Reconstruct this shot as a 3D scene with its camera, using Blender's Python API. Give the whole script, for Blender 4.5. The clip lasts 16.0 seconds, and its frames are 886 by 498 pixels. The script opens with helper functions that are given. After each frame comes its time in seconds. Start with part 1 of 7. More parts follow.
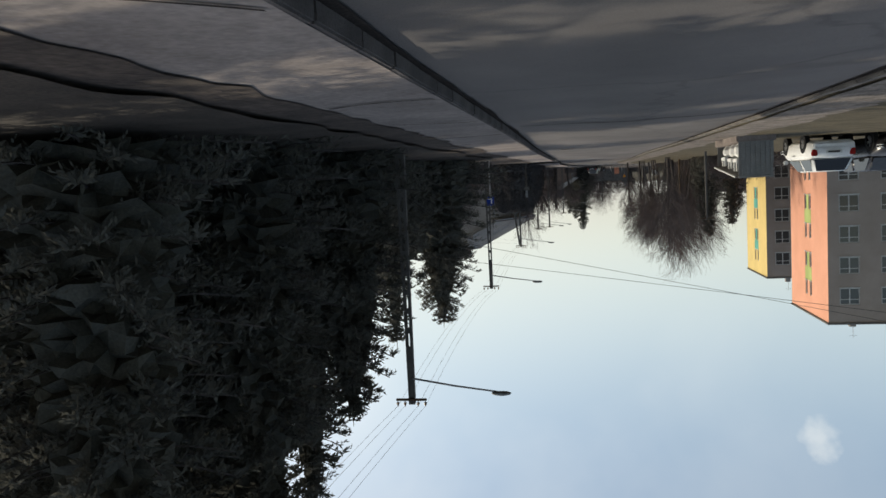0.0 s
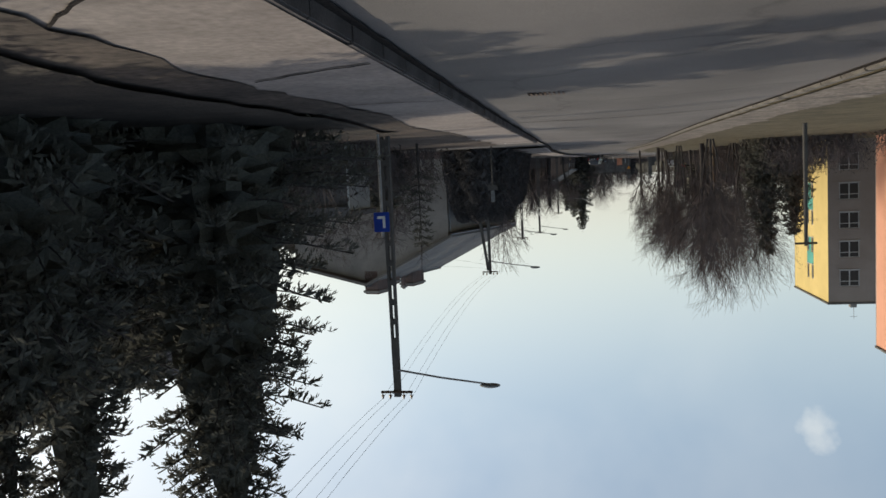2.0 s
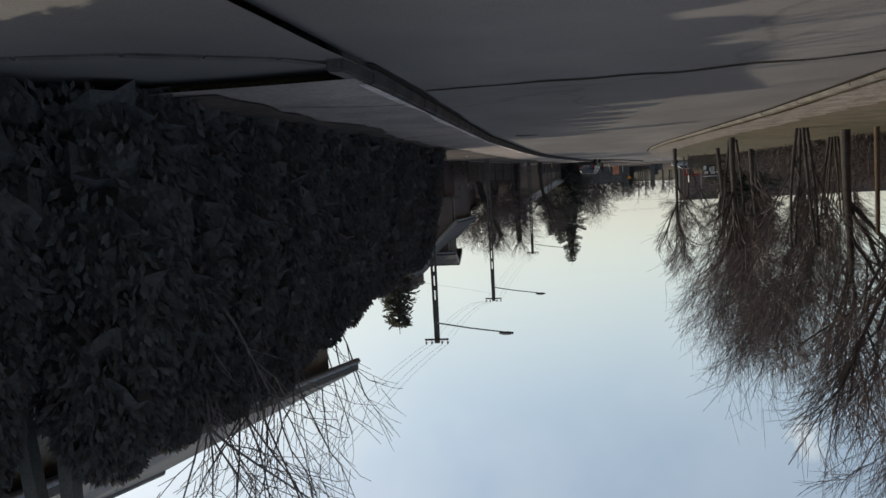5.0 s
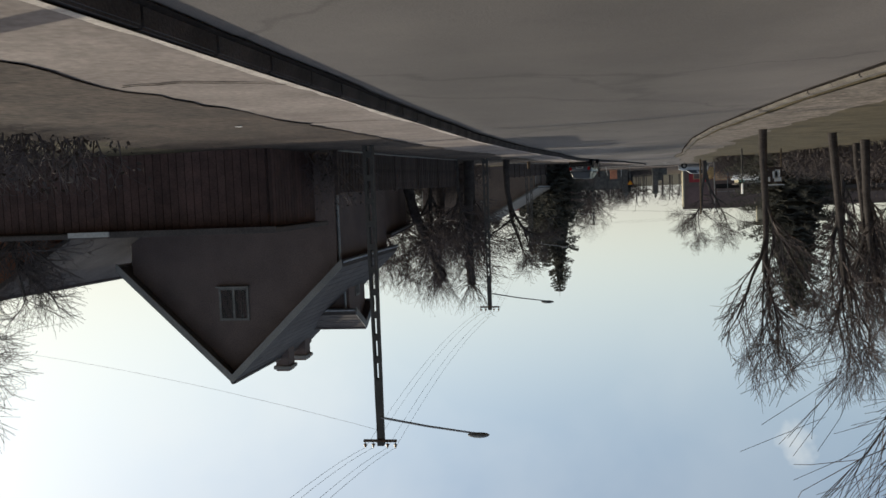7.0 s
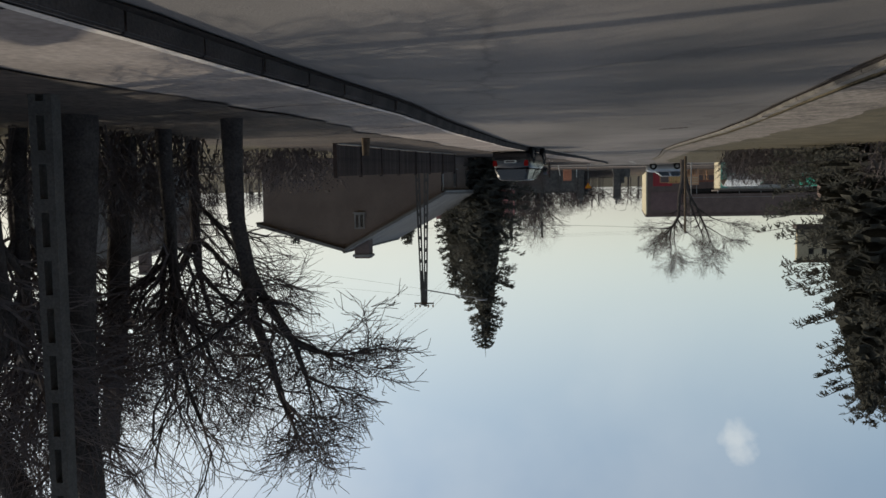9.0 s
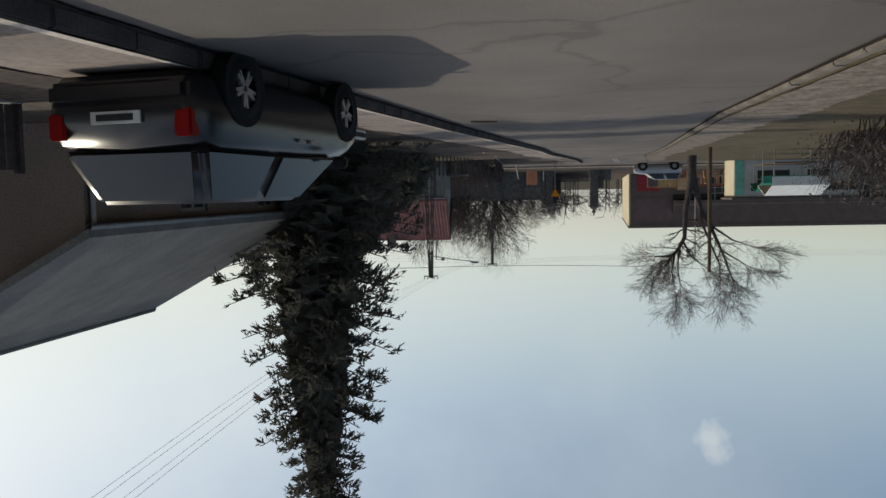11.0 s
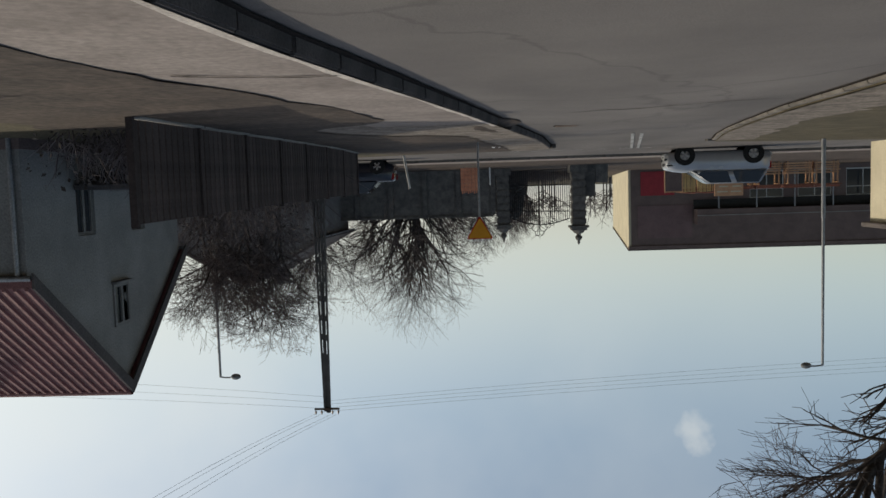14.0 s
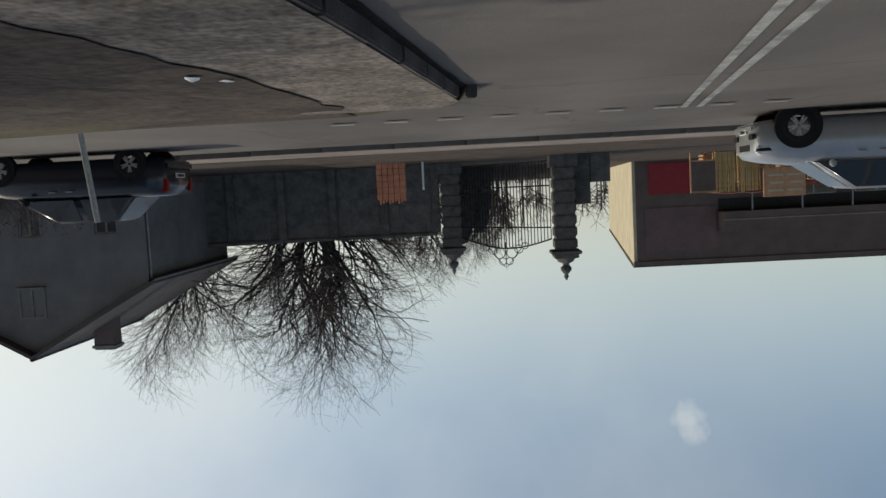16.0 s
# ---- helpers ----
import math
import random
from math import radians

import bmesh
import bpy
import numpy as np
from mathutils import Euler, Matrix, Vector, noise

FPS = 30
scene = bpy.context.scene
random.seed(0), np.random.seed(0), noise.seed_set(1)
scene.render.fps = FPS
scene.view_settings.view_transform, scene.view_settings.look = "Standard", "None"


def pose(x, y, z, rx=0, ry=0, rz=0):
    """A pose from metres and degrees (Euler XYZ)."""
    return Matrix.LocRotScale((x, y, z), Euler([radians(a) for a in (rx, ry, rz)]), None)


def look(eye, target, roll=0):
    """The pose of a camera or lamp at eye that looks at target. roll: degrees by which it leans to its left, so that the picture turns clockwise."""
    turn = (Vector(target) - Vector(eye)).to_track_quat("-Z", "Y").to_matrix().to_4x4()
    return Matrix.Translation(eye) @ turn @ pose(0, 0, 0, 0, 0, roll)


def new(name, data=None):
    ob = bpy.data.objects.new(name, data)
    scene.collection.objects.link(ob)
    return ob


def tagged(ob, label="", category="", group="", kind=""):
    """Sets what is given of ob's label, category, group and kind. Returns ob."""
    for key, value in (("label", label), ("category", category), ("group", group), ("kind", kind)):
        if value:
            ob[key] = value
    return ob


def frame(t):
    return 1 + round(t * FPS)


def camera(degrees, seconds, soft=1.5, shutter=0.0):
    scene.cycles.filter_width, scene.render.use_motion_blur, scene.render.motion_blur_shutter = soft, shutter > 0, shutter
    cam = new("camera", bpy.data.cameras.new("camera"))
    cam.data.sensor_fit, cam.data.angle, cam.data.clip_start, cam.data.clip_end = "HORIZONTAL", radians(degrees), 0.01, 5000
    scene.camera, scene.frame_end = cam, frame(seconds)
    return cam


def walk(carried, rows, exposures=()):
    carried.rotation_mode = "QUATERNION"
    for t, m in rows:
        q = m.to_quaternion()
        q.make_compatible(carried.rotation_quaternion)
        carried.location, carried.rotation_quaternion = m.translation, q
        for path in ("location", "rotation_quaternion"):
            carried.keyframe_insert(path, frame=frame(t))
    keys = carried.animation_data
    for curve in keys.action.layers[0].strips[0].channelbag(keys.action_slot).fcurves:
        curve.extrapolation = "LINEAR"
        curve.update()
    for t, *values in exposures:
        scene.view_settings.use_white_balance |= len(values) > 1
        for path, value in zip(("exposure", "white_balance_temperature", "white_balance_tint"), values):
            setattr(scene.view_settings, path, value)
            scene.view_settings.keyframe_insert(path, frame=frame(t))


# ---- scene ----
cam = camera(58.77, 16.0)
PATH = [
    (0, (-0.000, -0.000, 1.113), (-10.22, 4.13, 177.26)),
    (0.5, (0.032, 5.494, 1.053), (-10.37, 3.81, 176.56)),
    (1, (0.013, 10.866, 1.001), (-10.29, 4.42, 178.08)),
    (1.5, (0.001, 16.251, 0.930), (-10.12, 4.46, 177.40)),
    (2, (0.030, 21.670, 0.864), (-10.17, 4.74, 177.25)),
    (2.5, (0.031, 27.475, 0.773), (-10.09, 4.48, 177.46)),
    (3, (0.082, 33.291, 0.658), (-10.13, 4.25, 177.08)),
    (3.5, (0.060, 39.337, 0.564), (-10.14, 4.21, 177.11)),
    (4, (-0.026, 45.227, 0.482), (-10.08, 4.21, 176.95)),
    (4.5, (-0.063, 51.237, 0.385), (-9.63, 4.10, 176.76)),
    (6.8, (-0.426, 76.706, -0.007), (-8.88, 4.12, 178.07)),
    (7, (-0.520, 79.068, -0.055), (-8.86, 3.94, 177.78)),
    (7.5, (-0.770, 85.324, -0.156), (-8.28, 4.32, 177.52)),
    (8, (-1.047, 91.751, -0.243), (-7.51, 4.26, 177.62)),
    (8.5, (-1.454, 98.322, -0.349), (-6.32, 4.37, 178.66)),
    (9, (-2.021, 104.688, -0.482), (-5.48, 4.25, 179.09)),
    (9.5, (-2.729, 111.195, -0.615), (-4.82, 4.14, 179.12)),
    (10, (-3.389, 117.479, -0.681), (-4.24, 4.16, 179.26)),
    (10.2, (-3.672, 120.059, -0.708), (-3.99, 4.02, 179.39)),
    (12.3, (-7.529, 150.847, -1.442), (-3.73, 4.17, 178.38)),
    (12.5, (-7.801, 153.700, -1.513), (-3.60, 4.13, 178.91)),
    (13, (-8.465, 160.676, -1.687), (-3.23, 4.19, 178.79)),
    (13.5, (-9.222, 167.404, -1.849), (-2.71, 4.11, 178.14)),
    (14, (-9.996, 173.306, -1.994), (-2.41, 4.32, 178.20)),
    (14.5, (-10.781, 178.938, -2.104), (-2.05, 3.45, 177.95)),
    (15, (-11.572, 184.041, -2.173), (-2.01, 3.62, 177.85)),
    (15.5, (-12.333, 189.255, -2.280), (-1.76, 3.63, 177.86)),
    (16, (-12.941, 193.789, -2.392), (-1.89, 4.69, 177.02)),
]


def held(eye, angles):
    """The camera hangs upside down behind the windscreen: yaw, pitch and roll in degrees."""
    yaw, pitch, roll = angles
    return Matrix.Translation(eye) @ pose(0, 0, 0, 0, 0, yaw) @ pose(0, 0, 0, 90 + pitch) @ pose(0, 0, 0, 0, 0, roll)


walk(cam, [(t, held(e, a)) for t, e, a in PATH], [(0.0, 0.14, 7000, 5), (1.0, 0.10, 7000, 5), (2.5, 0.07, 7000, 5), (4.0, 0.03, 7000, 5), (8.0, 0.0, 7000, 5), (10.0, -0.14, 7000, 5), (13.0, -0.16, 7000, 5), (14.5, -0.22, 7000, 5), (16.0, -0.22, 7000, 5)])

# ---- world, sun, exposure ----
SUN_DIR = Vector((0.80, 0.29, 0.52)).normalized()   # towards the sun: ahead to the right
world = bpy.data.worlds.new("world")
scene.world = world
world.use_nodes = True
wn, wl = world.node_tree.nodes, world.node_tree.links
sky = wn.new("ShaderNodeTexSky")
sky.sky_type = "NISHITA"
sky.sun_disc = False
sky.sun_elevation = math.asin(SUN_DIR.z)
sky.sun_rotation = math.atan2(SUN_DIR.x, SUN_DIR.y)
sky.air_density, sky.dust_density, sky.ozone_density = 1.0, 2.0, 0.5
sky.altitude = 200
back = wn["Background"]
back.inputs["Strength"].default_value = 0.15
coord = wn.new("ShaderNodeTexCoord")
# thin haze of spring clouds: soft veil over the whole dome and a few small puffs
veil = wn.new("ShaderNodeTexNoise")
veil.inputs["Scale"].default_value, veil.inputs["Detail"].default_value, veil.inputs["Roughness"].default_value = 2.2, 5, 0.55
vramp = wn.new("ShaderNodeValToRGB")
vramp.color_ramp.elements[0].position, vramp.color_ramp.elements[1].position = 0.42, 0.75
vramp.color_ramp.elements[0].color, vramp.color_ramp.elements[1].color = (0.07, 0.07, 0.07, 1), (0.32, 0.32, 0.32, 1)
wl.new(coord.outputs["Generated"], veil.inputs["Vector"])
wl.new(veil.outputs["Fac"], vramp.inputs["Fac"])
PUFF = Vector((-0.252, 0.922, 0.296)).normalized()
dist = wn.new("ShaderNodeVectorMath")
dist.operation = "DISTANCE"
dist.inputs[1].default_value = PUFF
warp = wn.new("ShaderNodeTexNoise")
warp.inputs["Scale"].default_value, warp.inputs["Detail"].default_value = 26, 4
wadd = wn.new("ShaderNodeMath")
wadd.operation = "MULTIPLY_ADD"
wadd.inputs[1].default_value = 0.09
puff = wn.new("ShaderNodeMapRange")
puff.inputs["From Min"].default_value, puff.inputs["From Max"].default_value = 0.080, 0.036
puff.inputs["To Min"].default_value, puff.inputs["To Max"].default_value = 0.0, 0.42
puff.interpolation_type = "SMOOTHSTEP"
wl.new(coord.outputs["Generated"], dist.inputs[0])
wl.new(coord.outputs["Generated"], warp.inputs["Vector"])
wl.new(warp.outputs["Fac"], wadd.inputs[0])
wl.new(dist.outputs["Value"], wadd.inputs[2])
wl.new(wadd.outputs["Value"], puff.inputs["Value"])
# the veil is brightest round the sun and thins out away from it
near = wn.new("ShaderNodeVectorMath")
near.operation = "DOT_PRODUCT"
near.inputs[1].default_value = SUN_DIR
glow = wn.new("ShaderNodeMapRange")
glow.inputs["From Min"].default_value, glow.inputs["From Max"].default_value = 0.0, 0.85
glow.inputs["To Min"].default_value, glow.inputs["To Max"].default_value = 0.1, 2.0
thin = wn.new("ShaderNodeMath")
thin.operation = "MULTIPLY"
wl.new(coord.outputs["Generated"], near.inputs[0])
wl.new(near.outputs["Value"], glow.inputs["Value"])
wl.new(glow.outputs["Result"], thin.inputs[0])
wl.new(vramp.outputs["Color"], thin.inputs[1])
most = wn.new("ShaderNodeMath")
most.operation = "MAXIMUM"
wl.new(thin.outputs["Value"], most.inputs[0])
wl.new(puff.outputs["Result"], most.inputs[1])
# pale haze that thickens towards the horizon
axis = wn.new("ShaderNodeSeparateXYZ")
haze = wn.new("ShaderNodeMapRange")
haze.interpolation_type = "SMOOTHSTEP"
haze.inputs["From Min"].default_value, haze.inputs["From Max"].default_value = 0.0, 0.34
haze.inputs["To Min"].default_value, haze.inputs["To Max"].default_value = 0.78, 0.0
wl.new(coord.outputs["Generated"], axis.inputs["Vector"])
wl.new(axis.outputs["Z"], haze.inputs["Value"])
band = wn.new("ShaderNodeMixRGB")
band.inputs["Color2"].default_value = (4.75, 5.0, 5.25, 1)
fade = wn.new("ShaderNodeMapRange")
fade.inputs["From Min"].default_value, fade.inputs["From Max"].default_value = -0.1, 0.5
fade.inputs["To Min"].default_value, fade.inputs["To Max"].default_value = 0.42, 1.0
hmul = wn.new("ShaderNodeMath")
hmul.operation = "MULTIPLY"
wl.new(haze.outputs["Result"], hmul.inputs[0])
wl.new(fade.outputs["Result"], hmul.inputs[1])
wl.new(near.outputs["Value"], fade.inputs["Value"])
wl.new(hmul.outputs["Value"], band.inputs["Fac"])
wl.new(sky.outputs["Color"], band.inputs["Color1"])
cloud = wn.new("ShaderNodeMixRGB")
cloud.inputs["Color2"].default_value = (6.4, 6.45, 6.6, 1)
wl.new(most.outputs["Value"], cloud.inputs["Fac"])
wl.new(band.outputs["Color"], cloud.inputs["Color1"])
wl.new(cloud.outputs["Color"], back.inputs["Color"])

sun = new("sun", bpy.data.lights.new("sun", "SUN"))
sun.data.energy, sun.data.angle, sun.data.color = 2.9, radians(0.6), (1.0, 0.93, 0.82)
sun.matrix_world = look(SUN_DIR * 100, (0, 0, 0))

# ---- materials ----
def mat(name, col, col2=None, scale=1.5, rough=0.8, bump=0.25, fine=35.0, metal=0.0, jitter=0.0, spec=0.18, grain=0.25):
    """A procedural surface: two colours mixed by broad stains, fine grain, relief, and an optional change from piece to piece."""
    m = bpy.data.materials.new(name)
    m.use_nodes = True
    n, l = m.node_tree.nodes, m.node_tree.links
    p = n["Principled BSDF"]
    p.inputs["Roughness"].default_value, p.inputs["Metallic"].default_value = rough, metal
    p.inputs["Specular IOR Level"].default_value = spec
    tc = n.new("ShaderNodeTexCoord")
    a = n.new("ShaderNodeTexNoise")
    a.inputs["Scale"].default_value, a.inputs["Detail"].default_value, a.inputs["Roughness"].default_value = scale, 6, 0.62
    b = n.new("ShaderNodeTexNoise")
    b.inputs["Scale"].default_value, b.inputs["Detail"].default_value = fine, 3
    for t in (a, b):
        l.new(tc.outputs["Object"], t.inputs["Vector"])
    ramp = n.new("ShaderNodeValToRGB")
    ramp.color_ramp.elements[0].position, ramp.color_ramp.elements[1].position = 0.36, 0.66
    c2 = col2 or tuple(v * 0.72 for v in col)
    ramp.color_ramp.elements[0].color, ramp.color_ramp.elements[1].color = (*c2, 1), (*col, 1)
    l.new(a.outputs["Fac"], ramp.inputs["Fac"])
    g = n.new("ShaderNodeMapRange")
    g.inputs["From Min"].default_value, g.inputs["From Max"].default_value = 0.25, 0.75
    g.inputs["To Min"].default_value, g.inputs["To Max"].default_value = 1 - grain, 1 + grain
    l.new(b.outputs["Fac"], g.inputs["Value"])
    mul = n.new("ShaderNodeMixRGB")
    mul.blend_type = "MULTIPLY"
    mul.inputs["Fac"].default_value = 1
    l.new(ramp.outputs["Color"], mul.inputs["Color1"])
    l.new(g.outputs["Result"], mul.inputs["Color2"])
    out = mul.outputs["Color"]
    if jitter:
        info = n.new("ShaderNodeObjectInfo")
        r = n.new("ShaderNodeMapRange")
        r.inputs["To Min"].default_value, r.inputs["To Max"].default_value = 1 - jitter, 1 + jitter
        l.new(info.outputs["Random"], r.inputs["Value"])
        m2 = n.new("ShaderNodeMixRGB")
        m2.blend_type = "MULTIPLY"
        m2.inputs["Fac"].default_value = 1
        l.new(out, m2.inputs["Color1"])
        l.new(r.outputs["Result"], m2.inputs["Color2"])
        out = m2.outputs["Color"]
    l.new(out, p.inputs["Base Color"])
    if bump:
        bp = n.new("ShaderNodeBump")
        bp.inputs["Strength"].default_value, bp.inputs["Distance"].default_value = bump, 0.02
        l.new(b.outputs["Fac"], bp.inputs["Height"])
        l.new(bp.outputs["Normal"], p.inputs["Normal"])
    return m


def leafy(m, share):
    """Thin leaves and needles let part of the light through."""
    n, l = m.node_tree.nodes, m.node_tree.links
    p = n["Principled BSDF"]
    col = p.inputs["Base Color"].links[0].from_socket
    tr = n.new("ShaderNodeBsdfTranslucent")
    mix = n.new("ShaderNodeMixShader")
    mix.inputs["Fac"].default_value = share
    l.new(col, tr.inputs["Color"])
    l.new(p.outputs["BSDF"], mix.inputs[1])
    l.new(tr.outputs["BSDF"], mix.inputs[2])
    l.new(mix.outputs["Shader"], n["Material Output"].inputs["Surface"])
    return m


def asphalt():
    m = mat("asphalt", (0.128, 0.115, 0.109), (0.098, 0.088, 0.085), 0.35, 0.85, 0.25, 60, grain=0.16)
    n, l = m.node_tree.nodes, m.node_tree.links
    p = n["Principled BSDF"]
    base = p.inputs["Base Color"].links[0].from_socket
    tc = n.new("ShaderNodeTexCoord")
    # dark tar seams and cracks
    v = n.new("ShaderNodeTexVoronoi")
    v.feature = "DISTANCE_TO_EDGE"
    v.inputs["Scale"].default_value = 0.16
    nz = n.new("ShaderNodeTexNoise")
    nz.inputs["Scale"].default_value = 0.9
    nz.inputs["Detail"].default_value = 5
    add = n.new("ShaderNodeVectorMath")
    add.operation = "MULTIPLY_ADD"
    add.inputs[1].default_value = (1.6, 1.6, 0)
    l.new(tc.outputs["Object"], nz.inputs["Vector"])
    l.new(nz.outputs["Color"], add.inputs[0])
    l.new(tc.outputs["Object"], add.inputs[2])
    l.new(add.outputs["Vector"], v.inputs["Vector"])
    cr = n.new("ShaderNodeMapRange")
    cr.inputs["From Min"].default_value, cr.inputs["From Max"].default_value = 0.002, 0.012
    cr.inputs["To Min"].default_value, cr.inputs["To Max"].default_value = 0.78, 1.0
    l.new(v.outputs["Distance"], cr.inputs["Value"])
    # patches of newer and older paving
    sp = n.new("ShaderNodeTexNoise")
    sp.inputs["Scale"].default_value, sp.inputs["Detail"].default_value = 0.12, 2
    st = n.new("ShaderNodeMapping")
    st.inputs["Scale"].default_value = (2.2, 0.5, 1)
    l.new(tc.outputs["Object"], st.inputs["Vector"])
    l.new(st.outputs["Vector"], sp.inputs["Vector"])
    pr = n.new("ShaderNodeMapRange")
    pr.inputs["From Min"].default_value, pr.inputs["From Max"].default_value = 0.35, 0.65
    pr.inputs["To Min"].default_value, pr.inputs["To Max"].default_value = 0.8, 1.2
    l.new(sp.outputs["Fac"], pr.inputs["Value"])
    mm = n.new("ShaderNodeMath")
    mm.operation = "MULTIPLY"
    l.new(cr.outputs["Result"], mm.inputs[0])
    l.new(pr.outputs["Result"], mm.inputs[1])
    mx = n.new("ShaderNodeMixRGB")
    mx.blend_type = "MULTIPLY"
    mx.inputs["Fac"].default_value = 1
    l.new(base, mx.inputs["Color1"])
    l.new(mm.outputs["Value"], mx.inputs["Color2"])
    l.new(mx.outputs["Color"], p.inputs["Base Color"])
    return m


def glass(name, tint=(0.03, 0.035, 0.04)):
    m = bpy.data.materials.new(name)
    m.use_nodes = True
    p = m.node_tree.nodes["Principled BSDF"]
    p.inputs["Base Color"].default_value = (*tint, 1)
    p.inputs["Roughness"].default_value = 0.06
    p.inputs["Specular IOR Level"].default_value = 0.6
    return m


M = {}
M["asphalt"] = asphalt()
M["ground"] = mat("dry_ground", (0.075, 0.056, 0.046), (0.039, 0.030, 0.026), 0.9, 0.95, 0.8, 9, grain=0.5)
M["dust"] = mat("dusty_verge", (0.198, 0.168, 0.146), (0.098, 0.082, 0.070), 2.2, 0.95, 0.8, 14, grain=0.55)
M["slab"] = mat("concrete_paving", (0.243, 0.206, 0.187), (0.160, 0.133, 0.121), 0.8, 0.9, 0.35, 14, grain=0.22)
# concrete darkened so the right kerb's road-facing side reads as shaded
M["kerb"] = mat("shaded_kerb_concrete", (0.094, 0.081, 0.077), (0.060, 0.052, 0.050), 1.6, 0.9, 0.4, 40, jitter=0.10)
# bright tone that stands for sun on the kerb's top edge
M["lip"] = mat("sunlit_kerb_lip", (0.50, 0.45, 0.41), (0.34, 0.30, 0.27), 2.5, 0.9, 0.4, 30, grain=0.25)
# dirt of joints and left gutter; also paints the right kerb's shadow
M["grit_shade"] = mat("gutter_dirt_shade", (0.045, 0.038, 0.034), (0.030, 0.026, 0.024), 2.5, 1.0, 0.2, 40, grain=0.4, spec=0.0)
# dark brown that carries the spruces' shade on the ground
M["litter"] = mat("needle_litter", (0.060, 0.047, 0.038), (0.032, 0.026, 0.022), 1.1, 0.95, 0.7, 25, grain=0.4)
M["grass"] = mat("dead_grass", (0.095, 0.078, 0.050), (0.052, 0.044, 0.029), 1.2, 0.95, 0.6, 30, grain=0.4)
M["paint"] = mat("road_paint", (0.34, 0.34, 0.33), (0.16, 0.155, 0.15), 3, 0.7, 0.2, 50, grain=0.3)
M["bark"] = mat("bark", (0.085, 0.075, 0.072), (0.050, 0.044, 0.043), 3, 0.95, 0.6, 30, spec=0.05, grain=0.35)
M["twig"] = mat("twigs", (0.140, 0.118, 0.116), (0.098, 0.083, 0.082), 1.5, 0.9, 0.0, 20, jitter=0.15, spec=0.03)
M["needle"] = leafy(mat("spruce_needles", (0.118, 0.114, 0.098), (0.080, 0.080, 0.072), 0.9, 0.9, 0.0, 25, jitter=0.2, spec=0.03), 0.35)
M["thuja"] = leafy(mat("thuja_leaves", (0.105, 0.100, 0.100), (0.075, 0.071, 0.074), 1.2, 0.95, 0.0, 25, jitter=0.12, spec=0.02), 0.25)
M["hedge"] = mat("hedge_leaves", (0.105, 0.090, 0.082), (0.070, 0.061, 0.056), 2.2, 0.95, 0.0, 25, spec=0.02)
M["pole"] = mat("pole_concrete", (0.105, 0.098, 0.092), (0.07, 0.066, 0.063), 2, 0.9, 0.4, 35, jitter=0.1)
M["steel"] = mat("galvanised_steel", (0.30, 0.30, 0.31), (0.22, 0.22, 0.23), 4, 0.5, 0.1, 30, metal=0.7)
M["rust"] = mat("rusty_iron", (0.13, 0.085, 0.06), (0.07, 0.05, 0.04), 5, 0.8, 0.3, 40)
M["black"] = mat("black_iron", (0.032, 0.031, 0.033), (0.022, 0.022, 0.023), 5, 0.5, 0.1, 40)
M["lamp"] = mat("lamp_shell", (0.22, 0.225, 0.225), (0.15, 0.15, 0.15), 6, 0.45, 0.1, 30)
M["wire"] = mat("wire", (0.05, 0.05, 0.05), (0.04, 0.04, 0.04), 5, 0.6, 0.0, 30)
M["porcelain"] = mat("insulator", (0.20, 0.12, 0.08), None, 8, 0.3, 0, 30)
M["plaster_grey"] = mat("grey_render", (0.27, 0.255, 0.24), (0.20, 0.19, 0.18), 0.7, 0.9, 0.4, 26)
M["plaster_brown"] = mat("brown_render", (0.168, 0.128, 0.108), (0.128, 0.098, 0.085), 0.6, 0.9, 0.4, 26)
M["plaster_dark"] = mat("dark_cladding", (0.165, 0.122, 0.112), (0.125, 0.094, 0.088), 0.7, 0.85, 0.4, 26)
M["plaster_white"] = mat("white_render", (0.52, 0.51, 0.50), (0.42, 0.41, 0.40), 0.8, 0.9, 0.3, 26)
M["plaster_cream"] = mat("cream_render", (0.56, 0.50, 0.37), (0.44, 0.39, 0.29), 0.5, 0.9, 0.3, 26)
M["plaster_orange"] = mat("orange_render", (0.70, 0.35, 0.245), (0.63, 0.31, 0.21), 0.4, 0.9, 0.2, 26, grain=0.1)
M["plaster_yellow"] = mat("yellow_render", (0.68, 0.52, 0.22), (0.60, 0.455, 0.19), 0.4, 0.9, 0.2, 26, grain=0.1)
M["plaster_green"] = mat("pale_green_render", (0.44, 0.52, 0.20), None, 0.4, 0.9, 0.2, 26, grain=0.1)
M["plaster_teal"] = mat("teal_render", (0.13, 0.42, 0.36), None, 0.4, 0.9, 0.2, 26, grain=0.1)
M["block_front"] = mat("block_facade", (0.37, 0.315, 0.28), (0.30, 0.255, 0.225), 0.4, 0.9, 0.3, 26)
M["block_dark"] = mat("maroon_strip", (0.14, 0.05, 0.045), None, 0.6, 0.9, 0.2, 26)
M["pink_render"] = mat("dull_pink_render", (0.185, 0.125, 0.125), (0.145, 0.10, 0.10), 0.7, 0.9, 0.3, 26)
M["roof_red"] = mat("red_roof_sheet", (0.215, 0.095, 0.092), (0.155, 0.070, 0.068), 1.2, 0.55, 0.2, 30, jitter=0.08)
M["roof_dark"] = mat("dark_roofing", (0.110, 0.094, 0.090), (0.078, 0.068, 0.066), 1.0, 0.85, 0.5, 24, jitter=0.1)
